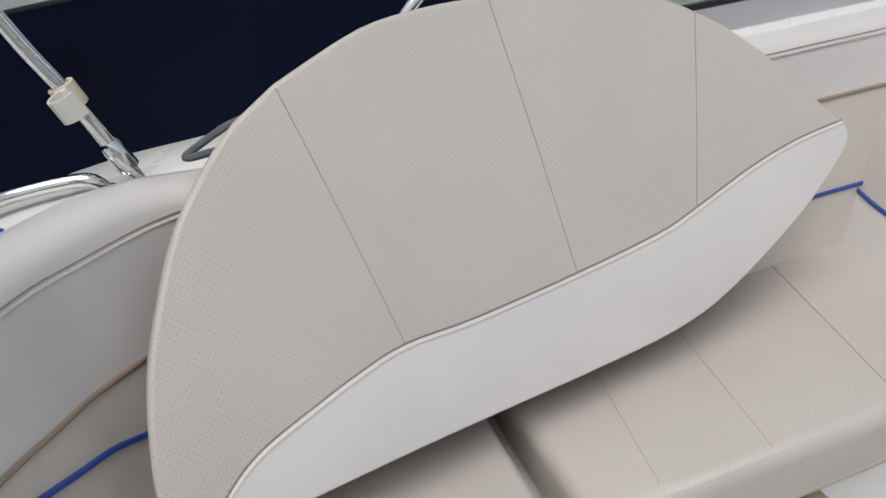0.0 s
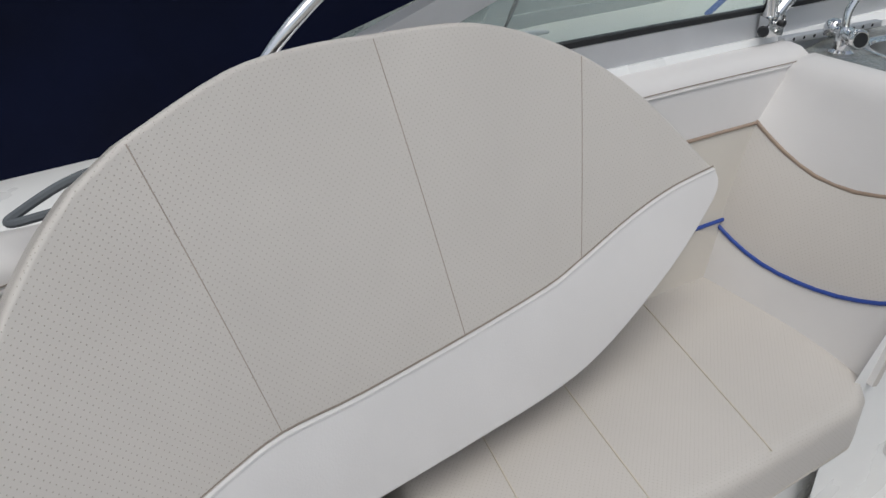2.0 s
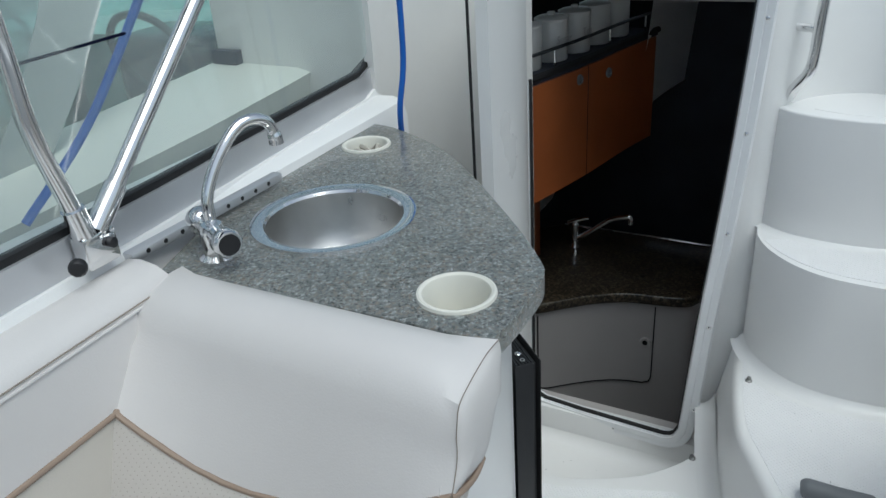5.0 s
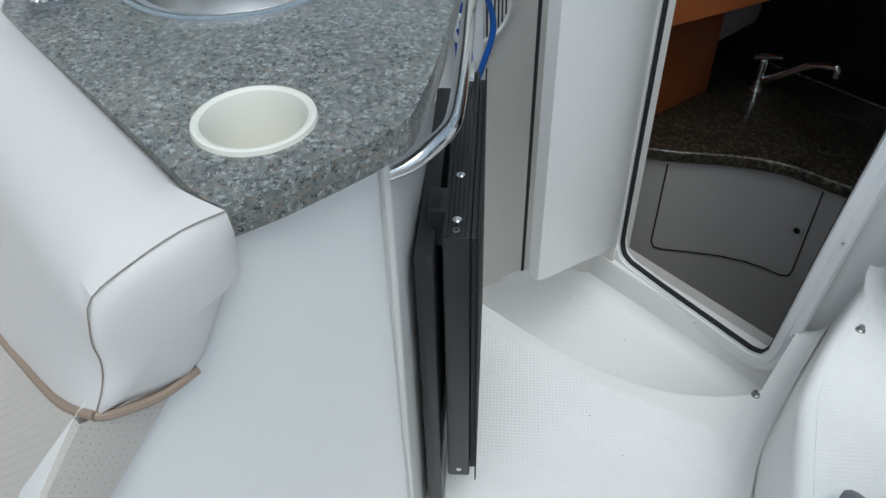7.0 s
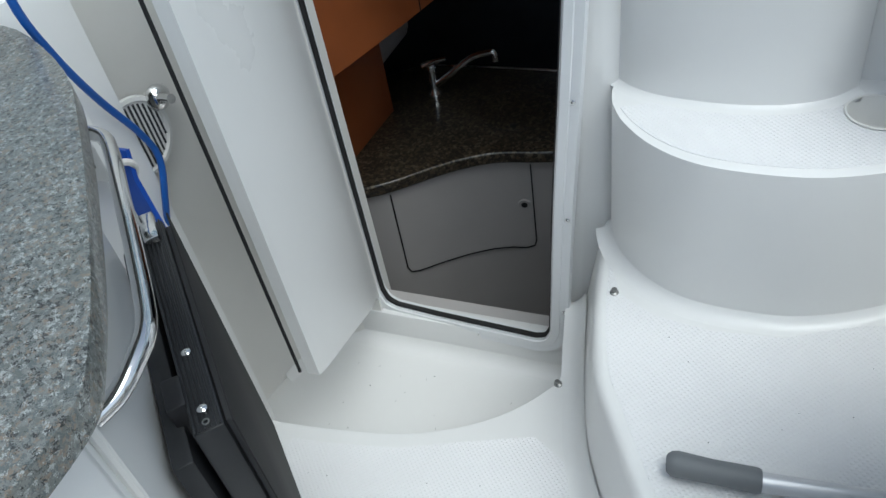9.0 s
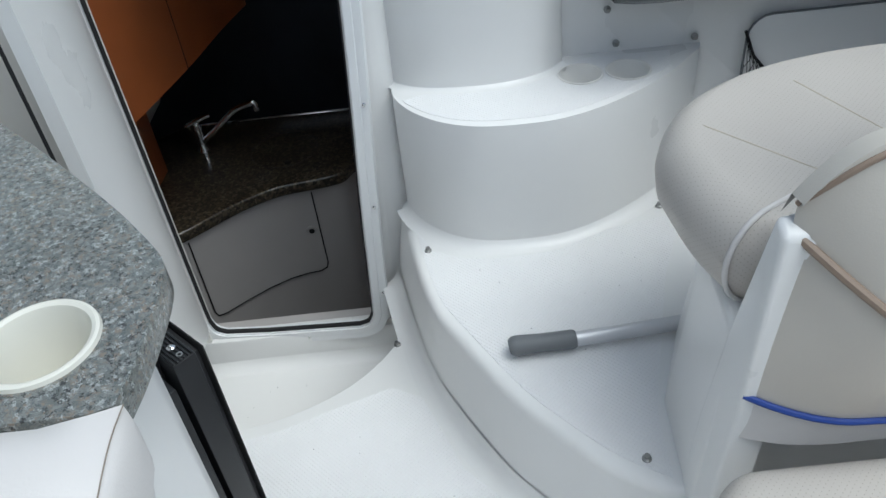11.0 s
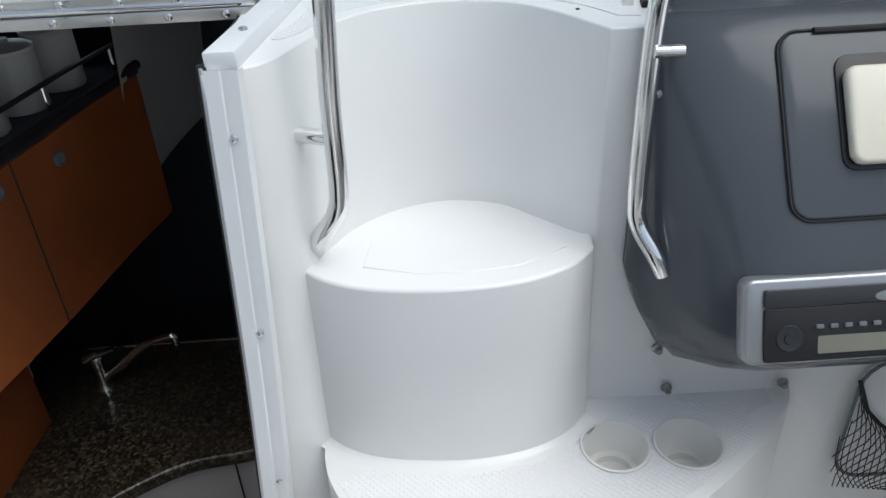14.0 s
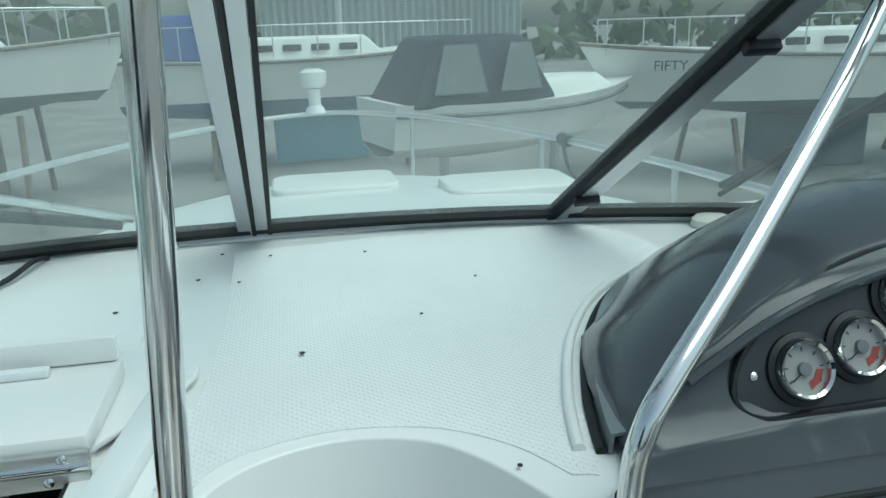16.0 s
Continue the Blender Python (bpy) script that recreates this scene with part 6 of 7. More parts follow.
part("arm", tube([ws(-0.20, 1.18) - nrm * 0.04, ws(-0.36, 1.26) - nrm * 0.04, ws(-0.55, 1.36) - nrm * 0.04], 0.009, 8), BRUSHED, wip2)
part("blade", tube([ws(-0.22, 1.18) - nrm * 0.03, ws(-0.4, 1.24) - nrm * 0.03], 0.011, 8), BLACK, wip2)

# ---- foredeck and pulpit ----
bowline = [(-1.75, 1.6), (-1.65, 2.4), (-1.40, 3.4), (-0.85, 4.5), (0.0, 5.4), (0.45, 5.6), (0.9, 5.4), (1.7, 4.5), (2.1, 3.4), (2.3, 2.4), (2.35, 1.6)]
rowsd = []


def trunk_z(x, y):
    """Height of the raised foredeck."""
    return 1.10 - 0.045 * (y - 1.6) ** 2 - 0.05 * (x - 0.34) ** 2


rows_t = []
for k in range(25):
    t = k / 24
    y = 1.62 + 1.58 * t
    half = 0.92 * max(1 - t ** 2.2, 0.002) ** 0.5
    xs_t = [0.34 + half * (j - 8) / 8 for j in range(17)]
    rows_t.append([Vector((xs_t[0] - 0.05, y, 0.5))] + [Vector((x, y, trunk_z(x, y) - 0.03 * abs((x - 0.34) / half) ** 6)) for x in xs_t] + [Vector((xs_t[-1] + 0.05, y, 0.5))])
rows_t.append([v + Vector((0, 0.04, 0.5 - v.z)) for v in rows_t[-1]])
solid("foredeck_trunk", sheet(rows_t), GEL, "raised white cabin top falling away towards the bow", "deck", kind="structure")
for k in range(25):
    y = 2.35 + 3.15 * k / 24
    half = 1.60 * max(1 - (k / 24) ** 2.0, 0.0004) ** 0.5
    rowsd.append([Vector((0.35 + half * (j - 8) / 8, y, 0.50)) for j in range(17)])
solid("foredeck", sheet(rowsd, 0.03), GEL, "white foredeck round the raised cabin top", "deck", kind="structure")
solid("bow_hull", sheet([[r[0], r[0] + Vector((0.25, -0.1, -1.6))] for r in rowsd] + [[r[-1], r[-1] + Vector((-0.25, -0.1, -1.6))] for r in rowsd[::-1]]), GEL, "white bow topsides", "hull", kind="structure")
for x, y in ((0.26, 2.72), (0.80, 2.48)):
    h = thing("deck_pad", "pale moulded pad on the foredeck", "deck pad", (x, y, trunk_z(x, y)), "foredeck pads")
    part("pad", prism(rounded(-0.21, 0.21, -0.14, 0.14, 0.06), -0.03, 0.028, 0.010), GEL_OLD, h)
pul = thing("pulpit", "white-painted steel bow rail with posts round the foredeck", "rail")
top = [(-1.35, 1.8, 1.02), (-1.30, 2.5, 1.02), (-1.12, 3.4, 1.01), (-0.70, 4.4, 1.0), (-0.1, 5.2, 1.0), (0.40, 5.45, 1.0), (0.90, 5.05, 1.0), (1.20, 4.5, 1.0), (1.40, 3.9, 1.0), (1.62, 2.9, 1.0), (1.70, 2.2, 1.0)]
RAILM = mat("dull_steel_rail", (0.62, 0.63, 0.63), 0.35, 0.6)
part("top_rail", tube(top, 0.016, 12, 6), RAILM, pul)
for k in (1, 2, 3, 4, 6, 8, 9):
    x, y, z = top[k]
    part("post", tube([(x, y, z), (x * 0.99, y - 0.02, z - 0.48)], 0.013, 10), RAILM, pul)
nav = thing("bow_light", "white plastic navigation light on the bow rail", "lamp", (0.30, 5.42, 1.01))
part("stem", lathe([(0, 0), (0.07, 0), (0.06, 0.03), (0.04, 0.05), (0.045, 0.16), (0, 0.16)], 20), GEL, nav)
part("head", lathe([(0, 0.16), (0.07, 0.17), (0.09, 0.2), (0.09, 0.27), (0.05, 0.29), (0, 0.29)], 20), GEL, nav)
for x, y, z in ((-1.24, 2.85, 1.02), (1.45, 3.7, 1.0)):
    rp = thing("rail_lashing", "dark rope lashing wound on the bow rail", "rope", (x, y, z), "rail lashings")
    part("coil", tube([(0.02 * math.cos(k), 0.02 * k / 6 - 0.05, 0.022 * math.sin(k)) for k in range(32)], 0.012, 6, 2), ROPE_G, rp)
    part("tail", tube([(0, 0.02, -0.02), (0.05, 0.08, -0.15), (0.2, 0.2, -0.33)], 0.01, 6, 4), ROPE_G, rp)

# ---- starboard: helm seat, lounge back ----
pod = thing("helm_seat_pod", "white moulded pod below the helm seat", "seat base")
pd = [(0.380, -0.30), (0.398, -0.094), (0.472, 0.080), (0.50, 0.115), (0.60, 0.16), (1.3, 0.16), (1.3, -0.34)]
part("body", stack([(pd, 0.235), ([(0.405, -0.30), (0.425, -0.10), (0.50, 0.055), (0.53, 0.08), (0.62, 0.12), (1.3, 0.12), (1.3, -0.34)], 0.60)], 0.012), GEL, pod)
fin = [(-0.345, 0.0), (-0.245, 0.0), (-0.245, 0.40), (-0.262, 0.60), (-0.295, 0.815), (-0.325, 0.80), (-0.345, 0.5)]
bm = bmesh.new()
for x in (0.372, 0.425):
    vs = [bm.verts.new((x + 0.055 * z, y, z + 0.0)) for y, z in fin]
    bm.faces.new(vs)
vs = list(bm.verts)
for i in range(7):
    bm.faces.new((vs[i], vs[(i + 1) % 7], vs[7 + (i + 1) % 7], vs[7 + i]))
bmesh.ops.recalc_face_normals(bm, faces=bm.faces)
part("fin", bevel(bm, 0.008, 3), GEL, pod, "white moulded side fin")
part("back_shell", prism([(0.44, -0.33), (0.44, -0.27), (1.3, -0.27), (1.3, -0.33)], 0.5, 0.80, 0.012), GEL, pod, "white seat back shell")

hs = thing("helm_chair_cushion", "cream perforated vinyl helm seat cushion with stitched panels", "seat", (0, 0, 0.598))
HS = arc([(0.400, -0.232), (0.378, -0.16), (0.368, -0.08), (0.368, -0.01), (0.395, 0.065), (0.44, 0.125), (0.53, 0.185), (0.642, 0.225), (0.80, 0.245), (1.05, 0.24), (1.25, 0.20)], 4) + [(1.27, -0.20), (0.60, -0.24)]


def shrunk(outline, k):
    return [(0.82 + (x - 0.82) * k, 0.0 + y * k) for x, y in outline]


layers = [(shrunk(HS, 0.86), -0.002), (shrunk(HS, 0.90), 0.0), (shrunk(HS, 0.955), 0.025), (shrunk(HS, 0.99), 0.055), (HS, 0.085)]
layers += [(shrunk(HS, 1 - 0.13 * (1 - math.cos(q))), 0.085 + 0.066 * math.sin(q)) for q in (0.35, 0.7, 1.0, 1.25, 1.45, 1.57)]
part("pad", stack(layers), VINYL_P, hs, "", 70)
for a, b in (((0.422, 0.045), (0.561, -0.137)), ((0.611, 0.163), (0.70, -0.09))):
    part("seam", tube([(a[0] + (b[0] - a[0]) * k / 6, a[1] + (b[1] - a[1]) * k / 6, 0.1508 - 0.012 * max(0, 1 - k)) for k in range(7)], 0.0016, 6), THREAD, hs, "stitched panel seam")
welt = [(o[0][0] - 0.001, o[0][1] - 0.001, z) for o, z in layers[1:]] + [(0.52, -0.168, 0.1515), (0.60, -0.140, 0.1515), (0.95, -0.11, 0.1515)]
part("rear_welt", tube(welt, 0.0040, 8, 2), VINYL_W, hs, "pale welt")
arm = thing("helm_bolster", "pale vinyl helm seat backrest", "seat back")
part("pad", prism([(0.60, -0.262), (1.2, -0.262), (1.2, -0.16), (0.66, -0.165), (0.61, -0.20)], 0.75, 1.12, 0.035, 4), VINYL_W, arm)

sb = thing("starboard_bolster", "cream vinyl lounge backrest with brown piping and a blue cord", "seat back")
rows_u, rows_l, rows_b = [], [], []
for k in range(41):
    u = (k / 40) ** 1.5
    x = 0.432 + 0.80 * u
    e = max(0, 1 - u / 0.12)
    zp = 0.80 - 0.17 * math.sin(min(u * 2.4, 1.0) * math.pi / 2) + 0.02 * u
    zt = 0.905 - 0.075 * e ** 2
    tilt = lambda z: -0.332 - 0.10 * (0.86 - z) + 0.03 * e ** 2 - 0.055 * math.sin(math.pi * min(max((z - 0.5) / 0.4, 0), 1)) * (1 - e)
    rows_u.append([Vector((x - 0.03 * (0.8 - z) * e, tilt(z), z)) for z in [zp + (zt - zp) * j / 6 for j in range(7)]] + [Vector((x, -0.32, zt + 0.012)), Vector((x, -0.29, zt + 0.008)), Vector((x, -0.275, zt - 0.03))])
    zb = 0.548 - 0.035 * math.sin(math.pi * min(u * 1.5, 1.0))
    rows_l.append([Vector((x - 0.10 * (0.8 - z) * e, tilt(z), z)) for z in [zb + (zp - zb) * j / 6 for j in range(7)]])
    rows_b.append([Vector((x - 0.10 * (0.8 - z) * e, tilt(z), z)) for z in (0.47, 0.52, zb)])
part("upper_pad", sheet(rows_u), VINYL, sb, "cream vinyl upper roll")
part("middle_pad", sheet(rows_l), VINYL, sb, "cream middle panel")
part("lower_pad", sheet(rows_b), VINYL_W, sb, "pale lower panel")
part("piping", tube([r[0] + Vector((0, -0.003, 0)) for r in rows_u], 0.0062, 8), PIPING, sb, "brown piping")
part("top_piping", tube([r[6] + Vector((0, 0.0, 0.004)) for r in rows_u], 0.004, 8), PIPING, sb, "brown top piping")
part("cord", tube([r[0] + Vector((0, -0.003, 0)) for r in rows_l], 0.005, 8), BLUE, sb, "blue cord")
part("stitching", tube([r[4] + Vector((0, -0.001, 0)) for r in rows_u[10:]], 0.0016, 6), SEAM, sb, "stitched seam")
cushion("starboard_seat_cushion", "cream perforated vinyl lounge cushion", [(0.375, -0.40), (0.345, -0.44), (0.335, -0.52), (0.36, -1.3), (1.2, -1.3), (1.2, -0.40)], 0.37, 0.50, 0.04, [], group="starboard seat cushions")
solid("seat_base_starboard", box(0.43, 1.3, -1.35, -0.35, 0.0, 0.37, 0.01), GEL, "white lounge base", "seat base", kind="structure")
solid("coaming_starboard", box(1.25, 1.7, -3.6, 0.69, -0.3, 0.95, 0.03), GEL, "white starboard coaming", "wall", kind="structure")
solid("transom", box(-1.0, 1.7, -3.75, -3.5, -0.3, 0.95, 0.03), GEL, "white transom", "wall", kind="structure")

# net pocket on the helm wall
pk2 = thing("net_pocket", "black mesh net pocket round a white panel", "pocket")
part("panel", plate(rounded(0.785, 1.24, 0.36, 0.615, 0.05), 0.0, 0.010, 0.004, Matrix(((1, 0, 0, 0), (0, 0, -1, 0.69), (0, 1, 0, 0), (0, 0, 0, 1)))), GEL, pk2, "white recessed panel")
part("groove", tube([(x, 0.6795, z) for x, z in rounded(0.783, 1.242, 0.358, 0.617, 0.052)], 0.003, 6, closed=True), GRIP, pk2)
NET = mat("black_net", (0.012, 0.012, 0.013), 0.8)


def net_pt(u, v):
    x = 0.775 + 0.44 * u
    topz = 0.585 - 0.17 * math.sin(math.pi * u) ** 0.6
    return Vector((x + 0.01 * math.sin(v * 7), 0.672 - 0.05 * math.sin(math.pi * v) * math.sin(math.pi * u), topz + (0.345 - 0.03 * math.sin(math.pi * u) - topz) * v))


bm = bmesh.new()
for k in range(72):
    for s in (1, -1):
        pts = []
        for j in range(7):
            v = j / 6
            u = (k / 71) * 1.5 - 0.25 + s * 0.12 * v
            if 0 <= u <= 1:
                pts.append(net_pt(u, v))
        if len(pts) > 2:
            tube(pts, 0.0010, 3, bm=bm)
part("net", bm, NET, pk2, "black diamond mesh")
part("net_edge", tube([net_pt(k / 16, 0) for k in range(17)], 0.0035, 6), NET, pk2, "black elastic edge")

# ---- boatyard ----
GRAVEL = mat("gravel_ground", (0.24, 0.235, 0.22), 0.9, vary=0.25, scale=0.6, bump=0.6, bump_scale=14, dirt=0.5, dirt_color=(0.09, 0.085, 0.075))
GZ = -1.35
solid("ground", box(-300, 300, -300, 300, GZ - 0.3, GZ), GRAVEL, "grey gravel boatyard ground", "ground", kind="structure", smooth=0)
HULL_W = mat("yacht_white", (0.80, 0.80, 0.76), 0.35, vary=0.06, scale=1.2, dirt=0.15, dirt_color=(0.4, 0.38, 0.33))
ANTIFOUL = mat("blue_antifouling", (0.03, 0.13, 0.26), 0.7, vary=0.15, scale=2)
SHADE = mat("dark_blue_canvas", (0.02, 0.03, 0.05), 0.8, vary=0.2)
TIMBER = mat("weathered_timber", (0.16, 0.13, 0.10), 0.9, vary=0.25)
TEALT = mat("pale_blue_keel", (0.10, 0.32, 0.42), 0.7, vary=0.12)
SMOKE = mat("dark_window", (0.02, 0.025, 0.03), 0.1)


def hull(length, beam, freeboard, draft, m, bow_rake=0.18, stern=0.7, below=None, lid=True):
    """Two meshes: topsides and bottom. x runs to the bow, z 0 is the waterline."""
    stations = []
    for k in range(17):
        t = k / 16
        w = beam / 2 * (min(1, stern + (1 - stern) * t * 2.2) if t < 0.5 else (1 - ((t - 0.5) / 0.5) ** 2.2))
        sheer = freeboard * (1 + 0.22 * (t - 0.35) ** 2 * 4)
        stations.append((t, w, sheer))
    tops, bots = [], []
    for t, w, sheer in stations:
        x = lambda z: -length / 2 + length * t * (1 - bow_rake * 0.6 * max(0, (sheer - z) / (sheer + draft)) * t)
        right = [Vector((x(sheer * j), w * (0.80 + 0.20 * j), sheer * j)) for j in (1, 0.75, 0.5, 0.25, 0)]
        left = [Vector((p.x, -p.y, p.z)) for p in right]
        tops.append((right, left))
        b = [Vector((x(-draft * j), w * 0.80 * (1 - j ** 1.8), -draft * j * (0.35 + 0.65 * math.sin(math.pi * min(t + 0.12, 1)) ))) for j in (0, 0.3, 0.6, 0.85, 1)]
        bots.append(b + [Vector((p.x, -p.y, p.z)) for p in b[-2::-1]])
    bm = sheet([r for r, l in tops])
    b2 = sheet([l for r, l in tops])
    me = bpy.data.meshes.new("tmp")
    b2.to_mesh(me)
    bm.from_mesh(me)
    b2.free()
    bpy.data.meshes.remove(me)
    deck = [[r[0], l[0]] for r, l in tops]
    for a, b in zip(deck, deck[1:]) if lid else ():
        bm.faces.new([bm.verts.new(v + Vector((0, 0, -0.02))) for v in (a[0], a[1], b[1], b[0])])
    r, l = tops[0]
    bm.faces.new([bm.verts.new(v) for v in r + l[::-1]])
    bm.transform(m)
    bb = sheet(bots)
    bb.transform(m)
    return bm, bb, tops


def stands(parent, m, length, drop):
    for sx in (-0.28, 0.22):
        for sy in (-0.9, 0.9):
            a, b = m @ Vector((sx * length, sy, -0.3)), m @ Vector((sx * length, sy * 1.5, -drop))
            part("prop", tube([a, b], 0.06, 6), TIMBER, parent, "timber prop")
    c, d = m @ Vector((-0.2 * length, 0, -drop)), m @ Vector((0.2 * length, 0, -drop))


def yacht(label, m, length, beam, fb, draft, cabin=True, keel=TEALT, bottom=ANTIFOUL, drop=2.0, cover=None, stripe=None):
    y = thing("yacht", label, "boat", (0, 0, 0), "boats in the yard")
    a, b, tops = hull(length, beam, fb, draft, m)
    part("hull", a, HULL_W, y)
    part("bottom", b, bottom, y, "blue antifouled bottom")
    kb = prism([(-0.12 * length, -0.12), (0.14 * length, -0.10), (0.14 * length, 0.10), (-0.12 * length, 0.12)], -drop, -draft * 0.7, 0.05)
    kb.transform(m)
    part("keel", kb, keel, y, "pale blue keel")
    rub = tube([m @ (r[0] + Vector((0, 0.01, -0.05))) for r, l in tops], 0.03, 6)
    part("rubbing_strake", rub, TIMBER, y)
    rub = tube([m @ (l[0] + Vector((0, -0.01, -0.05))) for r, l in tops], 0.03, 6)
    part("rubbing_strake", rub, TIMBER, y)
    if cabin:
        cbm = stack([([(-0.22 * length, -0.30 * beam), (0.20 * length, -0.20 * beam), (0.20 * length, 0.20 * beam), (-0.22 * length, 0.30 * beam)], fb - 0.05), ([(-0.21 * length, -0.26 * beam), (0.14 * length, -0.17 * beam), (0.14 * length, 0.17 * beam), (-0.21 * length, 0.26 * beam)], fb + 0.42)], 0.06)
        cbm.transform(m)
        part("cabin_top", cbm, HULL_W, y, "white coach roof")
        for k in range(4):
            for s in (-1, 1):
                x0 = -0.16 * length + k * 0.075 * length
                yy = s * (0.285 * beam - 0.018 * k * beam)
                w = box(x0, x0 + 0.05 * length, yy - 0.03, yy + 0.03, fb + 0.13, fb + 0.27, 0.03)
                w.transform(m)
                part("window", w, SMOKE, y, "dark cabin window")
    if cover is not None:
        cv = stack([([(-0.44 * length, -0.36 * beam), (-0.20 * length, -0.34 * beam), (-0.20 * length, 0.34 * beam), (-0.44 * length, 0.36 * beam)], fb), ([(-0.40 * length, -0.28 * beam), (-0.24 * length, -0.28 * beam), (-0.24 * length, 0.28 * beam), (-0.40 * length, 0.28 * beam)], fb + 0.9)], 0.1)
        cv.transform(m)
        part("cockpit_cover", cv, cover, y, "canvas cockpit cover")
    mast = tube([m @ Vector((0.08 * length, 0, fb)), m @ Vector((0.08 * length, 0, fb + 9))], 0.07, 8)
    part("mast", mast, ALU, y, "aluminium mast")
    for sy in (-1, 1):
        pts = [m @ Vector((-0.45 * length + 0.9 * length * k / 8, sy * beam * 0.46 * (1 - max(0, k / 8 - 0.5) ** 2 * 3.2), fb * 1.05 + 0.62)) for k in range(9)]
        part("guard_wire", tube(pts, 0.012, 5), ALU, y)
        for p in pts[::1]:
            part("stanchion", tube([p, p - Vector((0, 0, 0.62))], 0.014, 5), ALU, y)
    stands(y, m, length, drop)
    return y


def at(x, y, z, turn):
    return pose(x, y, z, 0, 0, turn)


BLUEC = mat("blue_canvas", (0.02, 0.07, 0.28), 0.8, vary=0.15)
yacht("white sailing yacht on stands with a blue cockpit cover", at(0.7, 17.2, 0.15, 4), 7.8, 2.5, 0.80, 0.45, True, TEALT, ANTIFOUL, 1.45, BLUEC)
KEELG = mat("grey_blue_bottom", (0.10, 0.13, 0.16), 0.8, vary=0.2, scale=2)
big = yacht("white sailing yacht on stands with a lettered bow", at(9.97, 13.2, 0.08, 176), 9.4, 2.8, 0.79, 0.45, True, KEELG, KEELG, 1.42)
yacht("white motor sailer on stands with a grey cockpit tent", at(-5.7, 14.4, 0.6, 8), 6.4, 2.4, 0.72, 0.5, True, TIMBER, mat("grey_green_bottom", (0.09, 0.13, 0.13), 0.8), 1.94, SHADE)
td = bpy.data.curves.new("name_letters", "FONT")
td.body, td.size, td.extrude = "FIFTY", 0.24, 0.004
src = new("letters_source", td)
me = bpy.data.meshes.new_from_object(src.evaluated_get(bpy.context.evaluated_depsgraph_get()))
bpy.data.objects.remove(src)
me.materials.append(INK)
w = new("lettering", me)
w.parent = big
w.matrix_local = frame_of((6.36, 12.66, 0.66), (-0.39, -0.92, -0.1), (0.92, -0.39, 0))

cr = thing("motor_cruiser", "white sports cruiser with a dark canvas tent on a trailer", "boat", (0, 0, 0), "boats in the yard")
cm = at(3.85, 12.6, -0.25, 14)
a, b, tops = hull(5.0, 2.1, 0.62, 0.32, cm, 0.35, 0.85)
part("hull", a, HULL_W, cr, "white hull with a grey stripe")
part("bottom", b, HULL_W, cr, "white underbody")
for s in (0, 1):
    part("stripe", tube([cm @ (t[s][1] + Vector((0, 0.015 * (1 - 2 * s), 0))) for t in tops], 0.035, 6), GRIP, cr, "grey side stripe")
bm = stack([([(-0.2, -0.8), (2.0, -0.35), (2.0, 0.35), (-0.2, 0.8)], 0.58), ([(-0.2, -0.7), (1.5, -0.3), (1.3, 0.3), (-0.2, 0.7)], 0.92)], 0.1)
bm.transform(cm)
part("foredeck", bm, HULL_W, cr, "white raised deck")
bm = stack([([(-2.3, -0.98), (-0.2, -0.95), (0.4, -0.75), (0.4, 0.75), (-0.2, 0.95), (-2.3, 0.98)], 0.58), ([(-1.7, -0.80), (-0.6, -0.76), (-0.2, -0.6), (-0.2, 0.6), (-0.6, 0.76), (-1.7, 0.80)], 1.62)], 0.12)
bm.transform(cm)
part("canvas_tent", bm, SHADE, cr, "dark grey canvas tent")
for x0, x1 in ((-1.95, -1.05), (-0.85, -0.1)):
    bm = stack([([(x0, -1.03), (x1, -0.99), (x1, -0.96), (x0, -1.0)], 0.80), ([(x0 + 0.25, -0.88), (x1 - 0.12, -0.86), (x1 - 0.12, -0.83), (x0 + 0.25, -0.85)], 1.50)])
    bm.transform(cm)
    part("tent_window", bm, mat("cloudy_vinyl", (0.16, 0.18, 0.18), 0.25), cr, "cloudy vinyl window")
for x0 in (-1.2, 1.0):
    part("trailer_chock", tube([cm @ Vector((x0, 0.3, -0.2)), cm @ Vector((x0, 0.3, -1.10))], 0.09, 8), ALU, cr, "galvanised trailer post")

# neighbour alongside to port
nb = thing("neighbour_boat", "white sports boat with a grey cockpit cover close alongside", "boat", (0, 0, 0), "boats in the yard")
nm = at(-2.46, 0.474, -0.09, 97)
a, b, tops = hull(8.0, 2.1, 0.94, 0.5, nm, 0.3, 0.9, lid=False)
CREAM = mat("cream_gelcoat", (0.72, 0.74, 0.68), 0.3, vary=0.05, scale=1.5, dirt=0.1, dirt_color=(0.4, 0.38, 0.3))
part("hull", a, CREAM, nb, "cream-white hull")
part("bottom", b, ANTIFOUL, nb)
bm = bmesh.new()
for (r0, l0), (r1, l1) in zip(tops, tops[1:]):
    a, b, c, d = r0[0], r1[0], l0[0], l1[0]
    if -3.3 < (a.x + b.x) / 2 < 0.75:
        for p, q, sy in ((a, b, 1), (c, d, -1)):
            k = [Vector((p.x, sy * 0.66, p.z + 0.015)), Vector((q.x, sy * 0.66, q.z + 0.015))]
            rim = [Vector((p.x, p.y - sy * 0.05, p.z + 0.012)), Vector((q.x, q.y - sy * 0.05, q.z + 0.012))]
            for quad in ((p, q, rim[1], rim[0]), (rim[0], rim[1], k[1], k[0]), (k[0], k[1], Vector((q.x, sy * 0.64, 0.25)), Vector((p.x, sy * 0.64, 0.25)))):
                bm.faces.new([bm.verts.new(v) for v in quad])
    else:
        bm.faces.new([bm.verts.new(v) for v in (a, c, d, b)])
